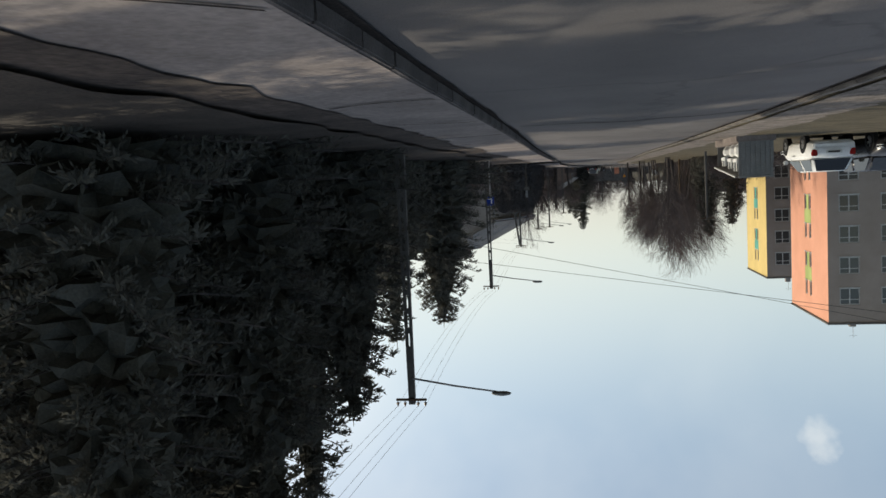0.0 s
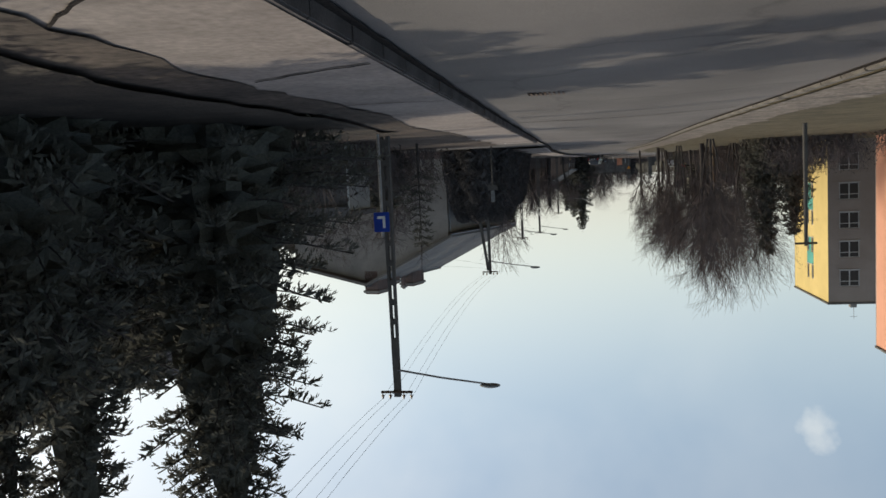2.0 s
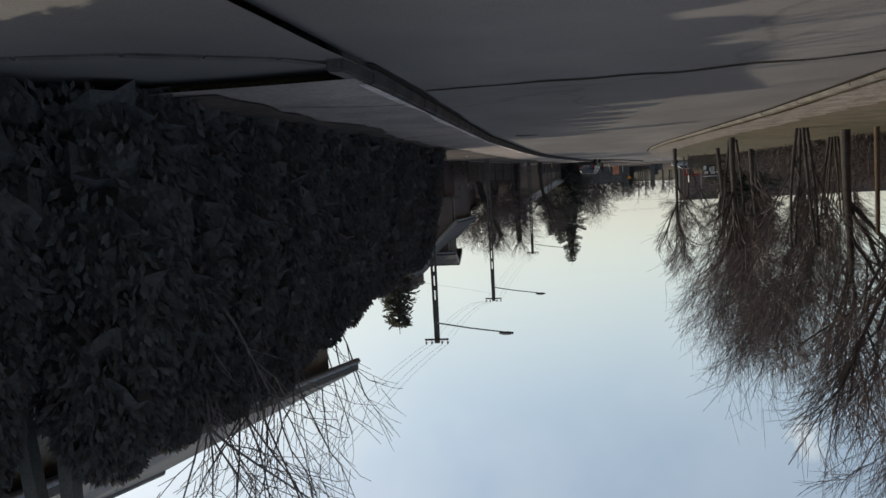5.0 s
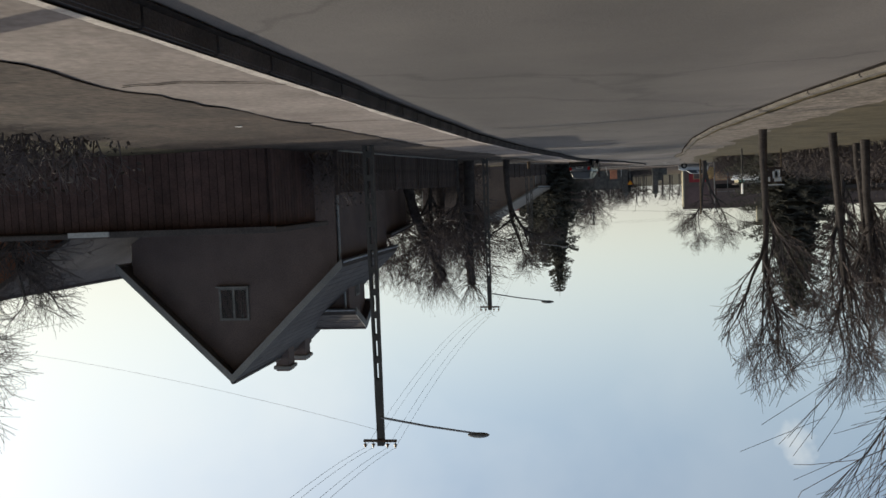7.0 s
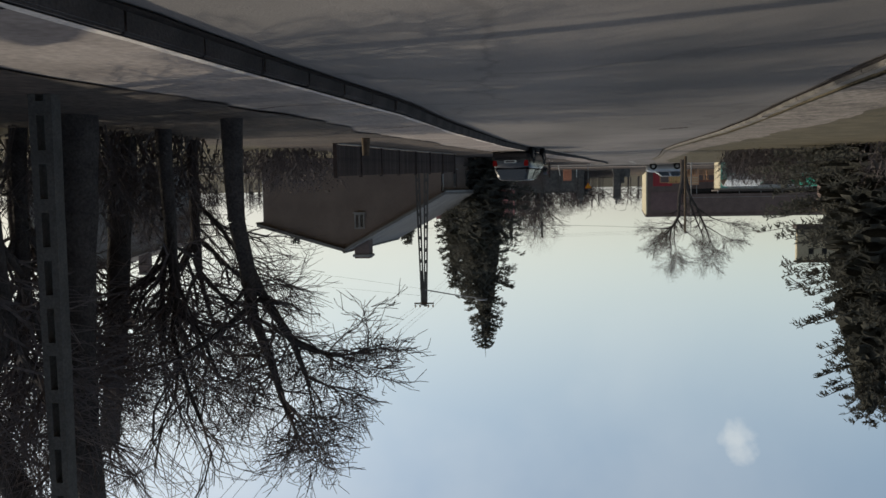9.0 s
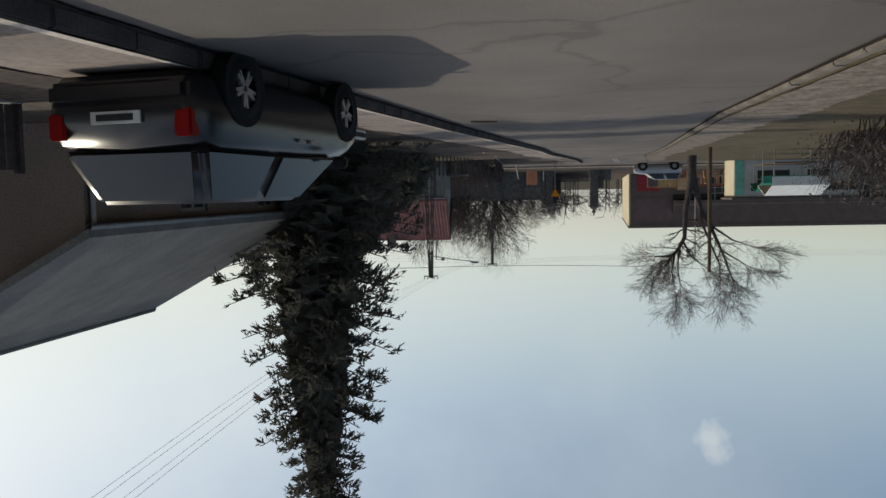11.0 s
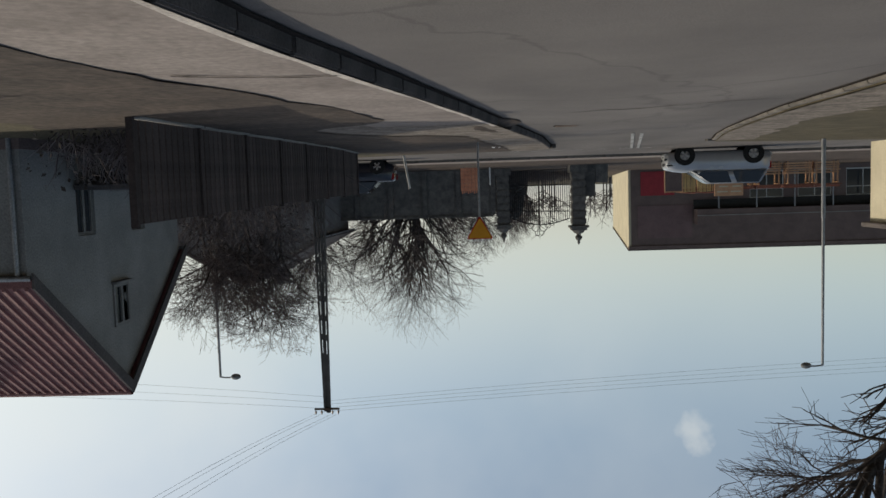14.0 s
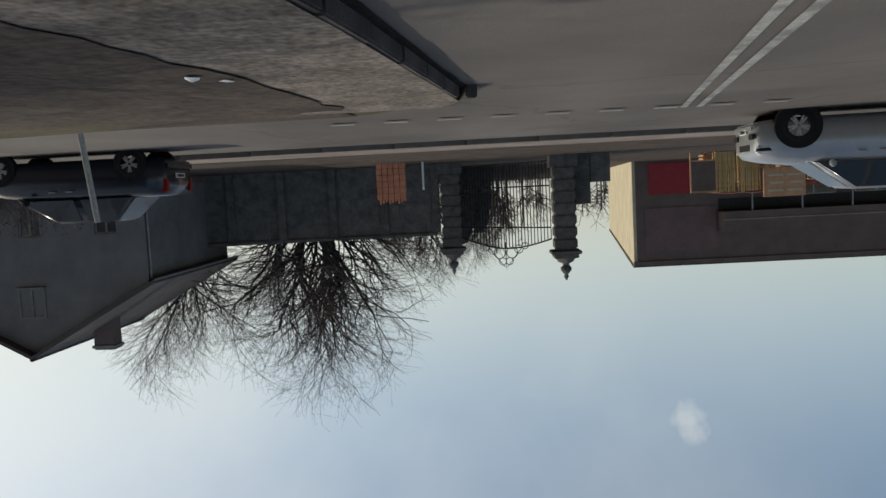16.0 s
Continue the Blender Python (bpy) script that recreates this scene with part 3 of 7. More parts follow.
# ---- plants ----
def branching(rng, height, trunk_r, spread, levels, up, first, kids, gnarl=0.18, ratio=0.62):
    """Straight pieces of a bare tree, thick and thin: rows for tubes()."""
    thick, thin = [], []

    def grow(p, d, length, r, level):
        n = 4 if level < 2 else 3 if level < levels else 2
        step = length / n
        for k in range(n):
            wob = gnarl * (0.25 if level == 0 else 1.0 if level == 1 else 1.7)
            d = d + Vector((rng.gauss(0, wob), rng.gauss(0, wob), rng.gauss(0, wob * 0.7)))
            d.z += up * (0.6 if level == 0 else 0.25 if level < 3 else 0.12)
            d.normalize()
            q = p + d * step
            r2 = r * (0.86 if level else 0.88)
            (thick if r > 0.028 else thin).append((*p, *q, r, r2))
            p, r = q, r2
            if level < levels and (level > 0 or (k + 1) / n >= first):
                for _ in range(kids[level] if k < n - 1 else kids[level] + 1):
                    az = rng.uniform(0, 2 * math.pi)
                    side = Vector((math.cos(az), math.sin(az), 0))
                    side = (side - d * side.dot(d)).normalized()
                    tilt = rng.uniform(0.45, 1.0) * spread
                    nd = (d * math.cos(tilt) + side * math.sin(tilt)).normalized()
                    grow(p, nd, length * ratio * rng.uniform(0.75, 1.15), max(r * rng.uniform(0.5, 0.7), 0.006), level + 1)

    return grow, thick, thin


def joined(rows):
    """Each outermost twig as one tapered piece."""
    out, open_end = [], False
    for row in rows:
        if open_end and row[6] < 0.0085 and out[-1][3:6] == row[:3]:
            out[-1] = (*out[-1][:3], *row[3:6], out[-1][6], row[7])
            open_end = False
        else:
            out.append(row)
            open_end = row[6] < 0.0085
    return out


def bare_tree(name, label, x, y, height, seed, trunk_r=0.16, spread=0.8, levels=4, up=0.25, first=0.5, kids=(2, 2, 2, 1), stems=1, gnarl=0.16, ratio=0.62, dz=0.08, trunk=0.42, lean=0.0, group=""):
    rng = random.Random(seed)
    t = root(name, pose(x, y, gz(y) + dz - 0.05), label, "tree", group)
    grow, thick, thin = branching(rng, height, trunk_r, spread, levels, up, first, kids, gnarl, ratio=ratio)
    for k in range(stems):
        az = rng.uniform(0, 6.28) if stems < 3 else 6.28 * k / stems
        off = Vector((math.cos(az), math.sin(az), 0))
        d = (Vector((0, 0, 1)) + off * (lean if stems == 1 else 0.16)).normalized()
        grow(Vector((0, 0, 0)) + off * (0.12 if stems > 1 else 0), d, height * trunk, trunk_r * (1 if stems == 1 else 0.75), 0)
    if not thin:
        thin = [(0, 0, height * 0.5, 0.1, 0, height * 0.6, 0.01, 0.005)]
    everything = np.array(thick + thin)
    top = np.percentile(everything[:, 5], 99.7)
    k = height / top
    thick, thin = np.array(thick), np.array(joined(thin))
    for s in (thick, thin):
        s[:, [0, 1, 2, 3, 4, 5]] *= k
    # twigs end at a rounded, ragged outline
    mid = (thin[:, :3] + thin[:, 3:6]) / 2
    reach = np.percentile(np.hypot(mid[:, 0], mid[:, 1]), 93)
    cx, cy = np.median(mid[:, 0]), np.median(mid[:, 1])
    out = ((mid[:, 0] - cx) ** 2 + (mid[:, 1] - cy) ** 2) / reach ** 2 + ((mid[:, 2] - 0.56 * height) / (0.44 * height)) ** 2
    ragged = np.array([noise.noise((math.atan2(a - cy, b - cx) * 2.2, c * 0.9, seed)) for b, a, c in mid])
    thin = thin[(out < 1.05 + 0.35 * ragged) | (mid[:, 2] < 0.5 * height)]
    part("trunk", tube_mesh("trunk", thick, M["bark"], 6), t, "dark furrowed trunk and limbs")
    part("crown", tube_mesh("crown", thin, M["twig"], 3), t, "leafless fine twigs")
    return t


def limbed_tree(name, label, base, stems, seed, length, spread=0.7, up=0.15, kids=(2, 2, 2, 1), levels=4, gnarl=0.15, ratio=0.66, fans=4):
    """A bare tree whose main stems are led along points x, y, z with a radius, each ending in a fan of limbs."""
    rng = random.Random(seed)
    t = root(name, pose(*base), label, "tree")
    grow, thick, thin = branching(rng, 1, 0.1, spread, levels, up, 0.2, kids, gnarl, ratio=ratio)
    for stem in stems:
        pts = [(Vector(p[:3]), p[3]) for p in stem]
        fine = []
        for (a, ra), (b, rb) in zip(pts, pts[1:]):
            for k in range(3):
                q0, q1 = k / 3, (k + 1) / 3
                fine.append((a.lerp(b, q0), a.lerp(b, q1), ra + (rb - ra) * q0, ra + (rb - ra) * q1))
        for a, b, ra, rb in fine:
            thick.append((*a, *b, ra, rb))
        for a, b, ra, rb in fine[len(fine) // 2:-1]:
            for _ in range(2):
                az = rng.uniform(0, 6.28)
                grow(b, Vector((math.cos(az), math.sin(az), rng.uniform(0.2, 1.0))).normalized(), length * rng.uniform(0.5, 0.9), max(rb * 0.35, 0.012), 2)
        end, r = pts[-1]
        d = (pts[-1][0] - pts[-2][0]).normalized()
        for k in range(fans):
            az = 6.28 * k / fans + rng.uniform(-0.5, 0.5)
            side = Vector((math.cos(az), math.sin(az), 0))
            tilt = rng.uniform(0.5, 1.0) if k else 0.2
            grow(end, (d * math.cos(tilt) + side * math.sin(tilt)).normalized(), length * rng.uniform(0.85, 1.15), r * rng.uniform(0.55, 0.75), 1)
    part("trunk", tube_mesh("trunk", thick, M["bark"], 7), t, "dark furrowed trunk and limbs")
    part("crown", tube_mesh("crown", joined(thin), M["twig"], 3), t, "leafless fine twigs")
    return t


def pollard(x, y, height, lean, seed):
    """A lopped tree: a stout bare stem, a knuckled head and bunches of thin shoots."""
    rng = random.Random(seed)
    t = root("pollard_tree", pose(x - lean * height, y, gz(y) + 0.03), "pollarded tree with a stubby top and thin shoots", "tree")
    at = lambda q: Vector((lean * height * q ** 1.4 + 0.06 * math.sin(q * 5 + seed), 0.05 * math.sin(q * 4 + seed * 2), height * q))
    steps = [k / 12 for k in range(13)]
    part("trunk", hose_mesh("trunk", [at(q) for q in steps], [0.25 - 0.07 * q + (0.035 if q > 0.93 else 0) + 0.012 * math.sin(q * 31) for q in steps], M["bark"], 9), t, "stout dark lopped stem")
    shoots = []
    for k in range(130):
        q = 1.0 if k < 45 else rng.uniform(0.5, 1.0)
        p = at(q) + Vector((rng.uniform(-0.12, 0.12), rng.uniform(-0.12, 0.12), 0))
        az = rng.uniform(0, 6.28)
        d = Vector((math.cos(az), math.sin(az), rng.uniform(0.2, 1.6) if k < 45 else rng.uniform(-0.1, 0.9))).normalized()
        r, step = rng.uniform(0.010, 0.019), rng.uniform(0.22, 0.42)
        for n in range(4):
            b = p + d * step
            shoots.append((*p, *b, r, r * 0.72))
            if n:
                side = (d + Vector((rng.uniform(-1, 1), rng.uniform(-1, 1), rng.uniform(-0.3, 0.8)))).normalized()
                shoots.append((*b, *(b + side * step * rng.uniform(0.6, 1.3)), r * 0.6, 0.003))
            d = (d + Vector((rng.uniform(-0.25, 0.25), rng.uniform(-0.25, 0.25), 0.22))).normalized()
            p, r = b, r * 0.72
    part("crown", tube_mesh("crown", shoots, M["twig"], 3), t, "bunches of thin upright shoots")


def crown_core(height, radius, base, power, share, rng):
    """The closed, shaded inside of an evergreen: a lumpy tapered body within the sprays."""
    n, m = 34, max(12, int(height * 7))
    v = []
    for j in range(m + 1):
        q = j / m
        r = share * radius * (1 - q) ** power + 0.02
        for k in range(n):
            a = 2 * math.pi * k / n
            w = r * rng.uniform(0.62, 1.2)
            v.append((math.cos(a) * w, math.sin(a) * w, height * (base + (0.97 - base) * q) + rng.uniform(-0.5, 0.5) * height / m))
    j, k = np.meshgrid(np.arange(m), np.arange(n), indexing="ij")
    q = np.stack([j * n + k, j * n + (k + 1) % n, (j + 1) * n + (k + 1) % n, (j + 1) * n + k], -1).reshape(-1, 4)
    return np.array(v), q


def conifer(name, label, x, y, height, radius, seed, dense=1.0, base=0.06, droop=0.35, dz=0.08, group="", power=0.85, gap=1.0, stem=1.0, fine=1.0, core=0.42):
    """A spruce: tapered trunk, whorls of drooping branches, and hanging fingers of short needles along each branch."""
    rng = np.random.default_rng(seed)
    t = root(name, pose(x, y, gz(y) + dz - 0.05), label, "tree", group)
    r0 = (0.016 * height + 0.05) * stem
    part("trunk", hose_mesh("trunk", [(0, 0, k * height / 10) for k in range(11)], [r0 * (1 - k / 10.2) for k in range(11)], M["bark"], 7), t)
    limbs, sv, sq, count = [], [], [], 0
    if core and gap < 1.5:
        cv, cq = crown_core(height, radius, base, power, core, rng)
        sv.append(cv)
        sq.append(cq)
        count = len(cv)
    z = base * height
    while z < height * 0.985:
        s = z / height
        for k in range(int(rng.integers(5, 8))):
            az = rng.uniform(0, 2 * np.pi)
            reach = radius * (1 - s) ** power * rng.uniform(0.66, 1.10) + 0.12
            rise = 0.30 * s - droop * (1 - s)
            at = lambda q: np.stack([np.cos(az) * reach * q, np.sin(az) * reach * q, z + reach * (rise * q + 0.22 * q * q)], -1)
            pts = at(np.linspace(0, 1, 4))
            if gap > 1.5:
                part("branch", hose_mesh("branch", pts, [0.016, 0.013, 0.010, 0.007], M["bark"], 4), t)
            else:
                for a, b in zip(pts, pts[1:]):
                    limbs.append((*a, *b, 0.02, 0.012))
            n = 3 + int(reach * 4.6 * dense ** 0.5 / fine)
            q = rng.uniform(0.12, 1.0, n) ** 0.8
            start = at(q)
            side = rng.choice([-1.0, 1.0], n) * rng.uniform(0.25, 1.0, n)
            fw = rng.uniform(0.25, 0.9, n)
            d = np.stack([np.cos(az) * fw - np.sin(az) * side, np.sin(az) * fw + np.cos(az) * side, rng.uniform(-1.1, 0.1, n) * (1.1 - 0.8 * s)], 1)
            d /= np.linalg.norm(d, axis=1)[:, None]
            ln = rng.uniform(0.24, 0.52, n) * (0.62 + 0.5 * (1 - s)) * fine ** 0.5
            m = 6
            u = np.tile(np.linspace(0.05, 0.95, m), n)
            fd = np.repeat(d, m, 0)
            fl = np.repeat(ln, m)
            foot = np.repeat(start, m, 0) + fd * (fl * u)[:, None]
            nd = fd * 0.75 + rng.normal(size=(n * m, 3)) * 0.42
            nd[:, 2] -= 0.12
            nd /= np.linalg.norm(nd, axis=1)[:, None]
            w = np.cross(nd, rng.normal(size=(n * m, 3)))
            w /= np.linalg.norm(w, axis=1)[:, None]
            bl = (rng.uniform(0.13, 0.22, n * m) * (1.25 - 0.5 * u) * fine ** 0.6)[:, None]
            w *= bl * 0.17
            p = np.stack([foot - nd * bl * 0.15, foot + nd * bl * 0.35 + w, foot + nd * bl, foot + nd * bl * 0.35 - w], 1)
            sv.append(p.reshape(-1, 3))
            sq.append(np.arange(count, count + 4 * n * m).reshape(-1, 4))
            count += 4 * n * m
        z += gap * (height * rng.uniform(0.014, 0.022) + 0.05)
    limbs.append((0, 0, height * 0.93, 0, 0, height * 1.03, 0.03, 0.008))
    part("branch" if gap < 1.5 else "leader_tip", tube_mesh("branch", limbs, M["bark"], 3), t)
    part("crown", quads_mesh("crown", np.concatenate(sv), np.concatenate(sq), M["needle"]), t, "dark green drooping needle sprays")
    return t


def thuja(x, y, height, radius, seed, label="dense dark green thuja in a hedge row", group="thuja hedge"):
    """A clipped thuja: a closed lumpy column covered by small upright scale-leaf fans."""
    rng = np.random.default_rng(seed)
    t = root("thuja", pose(x, y, gz(y) + 0.03), label, "tree", group)
    part("trunk", hose_mesh("trunk", [(0, 0, k * height / 5) for k in range(5)], [0.07 - 0.01 * k for k in range(5)], M["bark"], 7), t)
    cv, cq = crown_core(height, radius, 0.02, 0.35, 0.92, rng)
    n = int(1500 * height * radius)
    q = rng.uniform(0.0, 1.0, n)
    az = rng.uniform(0, 2 * np.pi, n)
    r = radius * (1 - q) ** 0.35 * (0.90 + 0.16 * rng.random(n) + 0.07 * np.sin(az * 5 + q * 17 + seed))
    out = np.stack([np.cos(az), np.sin(az), np.zeros(n)], 1)
    foot = out * r[:, None] + np.stack([np.zeros(n), np.zeros(n), height * (0.02 + 0.97 * q)], 1)
    d = out * rng.uniform(0.1, 0.7, n)[:, None] + rng.normal(size=(n, 3)) * 0.28 + np.array([0, 0, 0.75])
    d /= np.linalg.norm(d, axis=1)[:, None]
    w = np.cross(d, rng.normal(size=(n, 3)))
    w /= np.linalg.norm(w, axis=1)[:, None]
    ln = rng.uniform(0.07, 0.15, (n, 1))
    p = np.stack([foot - d * ln * 0.4, foot + d * ln * 0.2 + w * ln * 0.26, foot + d * ln * 0.8, foot + d * ln * 0.2 - w * ln * 0.26], 1).reshape(-1, 3)
    part("crown", quads_mesh("crown", np.concatenate([cv, p]), np.concatenate([cq, len(cv) + np.arange(4 * n).reshape(-1, 4)]), M["thuja"]), t, "close-grown dark scale-leaf foliage")
    return t


def shrub(name, label, x, y, w, d, h, seed, dense=900, material="hedge", twigs=160, dz=0.05):
    """A bush of many small leaves on thin stems, with gaps and an uneven outline."""
    rng = np.random.default_rng(seed)
    t = root(name, pose(x, y, gz(y) + dz - 0.05), label, "shrub")
    segs = []
    for _ in range(twigs):
        bx, by = rng.uniform(-w / 2, w / 2) * 0.8, rng.uniform(-d / 2, d / 2) * 0.8
        top = h * rng.uniform(0.4, 1.0)
        mx, my = bx + rng.normal(0, 0.12 * h), by + rng.normal(0, 0.12 * h)
        segs += [(bx, by, 0, mx, my, top * 0.5, 0.018, 0.012), (mx, my, top * 0.5, mx + rng.normal(0, 0.18 * h), my + rng.normal(0, 0.18 * h), top, 0.012, 0.004)]
        for _ in range(2):
            sx, sy, sz = mx + rng.normal(0, 0.2 * h), my + rng.normal(0, 0.2 * h), top * rng.uniform(0.65, 1.05)
            segs += [(mx, my, top * 0.5, sx, sy, sz, 0.008, 0.005), (sx, sy, sz, sx + rng.normal(0, 0.15), sy + rng.normal(0, 0.15), sz + rng.uniform(0.0, 0.3), 0.005, 0.003)]
        segs += [(mx, my, top * 0.5, mx + rng.normal(0, 0.35), my + rng.normal(0, 0.35), top * rng.uniform(0.7, 1.0), 0.008, 0.003)]
    part("stem", tube_mesh("stem", segs, M["twig"], 3), t)
    if dense:
        n = dense
        lump = 0.78 + 0.22 * np.sin(rng.uniform(0, 6, n) * 2)
        c = np.stack([rng.uniform(-w / 2, w / 2, n), rng.uniform(-d / 2, d / 2, n), rng.uniform(0.03, 1.0, n) ** 0.9 * h * lump], 1)
        a, b = rng.normal(size=(n, 3)), rng.normal(size=(n, 3))
        a /= np.linalg.norm(a, axis=1)[:, None]
        b -= a * (a * b).sum(1)[:, None]
        b /= np.linalg.norm(b, axis=1)[:, None]
        s = rng.uniform(0.02, 0.075, (n, 1))
        v = np.stack([c - a * s, c - b * s * 0.5, c + a * s, c + b * s * 0.5], 1).reshape(-1, 3)
        part("foliage", quads_mesh("foliage", v, np.arange(4 * n).reshape(-1, 4), M[material]), t)
    return t

# ---- ground, road, kerbs, pavements ----
XL += [(205.7, -22.5)]
XR += [(205.7, -11.6)]
rows = sorted(list(np.arange(-60, 204.1, 3.0)) + [54.85, 55.0, 64.3, 64.45]) + [205.5, 206.2, 215.4, 216.2, 230, 260, 330, 500, 900, 1600, 2600]
verts, faces = [], []
for y in rows:
    z, a, b = gz(y), xl(y), xr(y)
    if 206 < y < 216:
        hi = lo = -0.3
    elif y >= 216:
        hi = lo = 0.12
    else:
        hi, lo = 0.10, -0.3
    cols = [(-2600, hi + 0.3), (-300, hi + 0.3), (-70, hi + 0.15), (a - 9, hi + 0.1), (a - 2.3, hi), (a - 0.16, hi - 0.03), (a - 0.12, lo), (b + 0.12, lo), (b + 0.16, hi),
            (b + 2.6, hi), (b + 7, hi + 0.08), (70, hi + 0.2), (300, hi + 0.4), (2600, hi + 0.4)]
    if 54.9 < y < 64.4:
        cols[8:12] = [(b + 0.16, lo), (b + 2.6, lo), (b + 7, lo), (70, hi + 0.2)]
    if hi == lo:
        cols = [(x, hi) for x, _ in cols]
    verts += [(x, y, z + h) for x, h in cols]
n = 14
for r in range(len(rows) - 1):
    for c in range(n - 1):
        k = r * n + c
        faces.append((k, k + 1, k + 1 + n, k + n))
tagged(new("ground", mesh_of("ground", verts, faces, M["grass"])), "dry winter grass and bare earth", "ground", kind="structure")

rows = list(np.arange(-60, 204.1, 1.5)) + [204.8, 205.7]
verts, faces = [], []
for y in rows:
    a, b = xl(y) - 0.02, xr(y) + 0.02
    for k in range(9):
        q = k / 8
        verts.append((a + (b - a) * q, y, gz(y) + 0.05 * math.sin(math.pi * q) - 0.02 + 0.008 * noise.noise((k * 0.9, y * 0.15, 0))))
for r in range(len(rows) - 1):
    for c in range(8):
        k = r * 9 + c
        faces.append((k, k + 1, k + 10, k + 9))
tagged(new("road", mesh_of("road", verts, faces, M["asphalt"], True)), "worn grey asphalt road with cracks", "road", kind="structure")

verts, faces = [], []
for x in np.arange(-150, 151, 3.0):
    verts += [(x, 205.7, -3.585), (x, 210.5, -3.53), (x, 215.7, -3.58)]
for r in range(100):
    for c in range(2):
        k = r * 3 + c
        faces.append((k, k + 3, k + 4, k + 1))
tagged(new("road_crossing", mesh_of("road_crossing", verts, faces, M["asphalt"])), "asphalt cross street at the junction", "road", kind="structure")


def ribbon(name, label, inner, outer, ys, lift, material, kind="structure", rough=0.015, cols=4):
    """A strip of paving between two edges that follow the road."""
    v, f = [], []
    for y in ys:
        a, b = inner(y), outer(y)
        for k in range(cols):
            x = a + (b - a) * k / (cols - 1)
            v.append((x, y, gz(y) + lift + rough * noise.noise((x * 1.3, y * 0.6, 3))))
    for r in range(len(ys) - 1):
        for c in range(cols - 1):
            k = r * cols + c
            f.append((k, k + 1, k + cols + 1, k + cols))
    return tagged(new(name, mesh_of(name, v, f, material)), label, "pavement", kind=kind)


wob = lambda y: 0.30 * noise.noise((y * 0.22, 7, 0)) + 0.22 * noise.noise((y * 0.8, 3, 0)) + 0.12 * noise.noise((y * 2.6, 11, 0))
fine_rows = lambda a, b: list(np.arange(a, b, 0.35))
ribbon("pavement_right", "dusty grey concrete pavement", lambda y: xr(y) + 0.062, lambda y: xr(y) + 2.3, list(np.arange(-30, 55.2, 1.2)), 0.152, M["slab"], rough=0.006)
ribbon("pavement_right", "dusty grey concrete pavement", lambda y: xr(y) + 0.062, lambda y: xr(y) + 2.3, list(np.arange(64, 190, 1.2)), 0.152, M["slab"], rough=0.006)
ribbon("pavement_right", "sandy pavement at the corner", lambda y: xr(y) + 0.062, lambda y: xr(y) + 2.0 + 1.8 * math.exp(-((y - 190.3) / 2.4) ** 4) + wob(y), fine_rows(188.72, 204.8), 0.152, M["dust"], cols=8)
ribbon("pavement_right", "sandy shoulder before the corner", lambda y: xr(y) + 2.24, lambda y: xr(y) + 3.9 + wob(y), fine_rows(184.5, 188.8), 0.150, M["dust"], rough=0.01)
ribbon("verge_left", "pale sandy verge", lambda y: xl(y) - 1.55 - 1.2 * wob(y), lambda y: xl(y) - 0.15, fine_rows(-30, 203), 0.095, M["dust"])
# pale lip along the pavement's edge, broken in places: sunlit kerb top as colour
lip = lambda y: 0.105 * max(0.08, min(1.0, 0.75 + 1.3 * noise.noise((y * 0.45, 21, 0)) + 0.5 * noise.noise((y * 2.3, 4, 6))))
for a, b in ((64.4, 108.0), (108.0, 150.0), (150.0, 189.4)):
    ribbon("kerb_lip", "pale broken lip painted as the sunlit kerb top", lambda y: xr(y) + 0.05, lambda y: xr(y) + 0.05 + lip(y), fine_rows(a, b + 0.3), 0.160, M["lip"], rough=0.004, cols=3)
ribbon("driveway", "asphalt mouth of a side street", lambda y: xr(y) - 0.01, lambda y: xr(y) + 16, list(np.arange(54.9, 64.5, 0.4)), 0.045, M["asphalt"], rough=0.03, cols=14)
# bare brown earth, wearing over the pavement's back edge, up to the gardens
for a, b in ((-30, 54.9), (64.3, 204)):
    ribbon("earth_strip", "bare brown earth beside the pavement", lambda y: xr(y) + 1.55 + 2.0 * math.exp(-((y - 190.3) / 2.4) ** 4) + 1.0 * wob(y), lambda y: xr(y) + 11, fine_rows(a, b), 0.168, M["ground"], rough=0.02, cols=14)
# shade under the spruces, put in as a darker ground ribbon
ribbon("needle_litter", "dark ground painted as the spruces' shade", lambda y: xr(y) + 2.3 + wob(y), lambda y: xr(y) + 14, fine_rows(2, 40), 0.215, M["litter"], rough=0.05, cols=12)
# far pavement and kerb of the cross street
v, f = [], []
for x in np.arange(-150, 151, 3.0):
    v += [(x, 215.75, -3.44), (x, 218.3, -3.43)]
f = [(2 * k, 2 * k + 2, 2 * k + 3, 2 * k + 1) for k in range(100)]
tagged(new("pavement_crossing", mesh_of("pavement_crossing", v, f, M["slab"])), "concrete pavement along the cross street", "pavement", kind="structure")

v, f = [], []
for y in np.arange(218.4, 300, 3.0):
    v += [(x, y, -3.42 + 0.03 * noise.noise((x * 0.3, y * 0.3, 5))) for x in np.arange(-95, 46, 3.0)]
n = len(np.arange(-95, 46, 3.0))
f = [(r * n + c, r * n + c + 1, (r + 1) * n + c + 1, (r + 1) * n + c) for r in range(len(v) // n - 1) for c in range(n - 1)]
tagged(new("ground_far", mesh_of("ground_far", v, f, M["ground"])), "bare brown earth beyond the cross street", "ground", kind="structure")

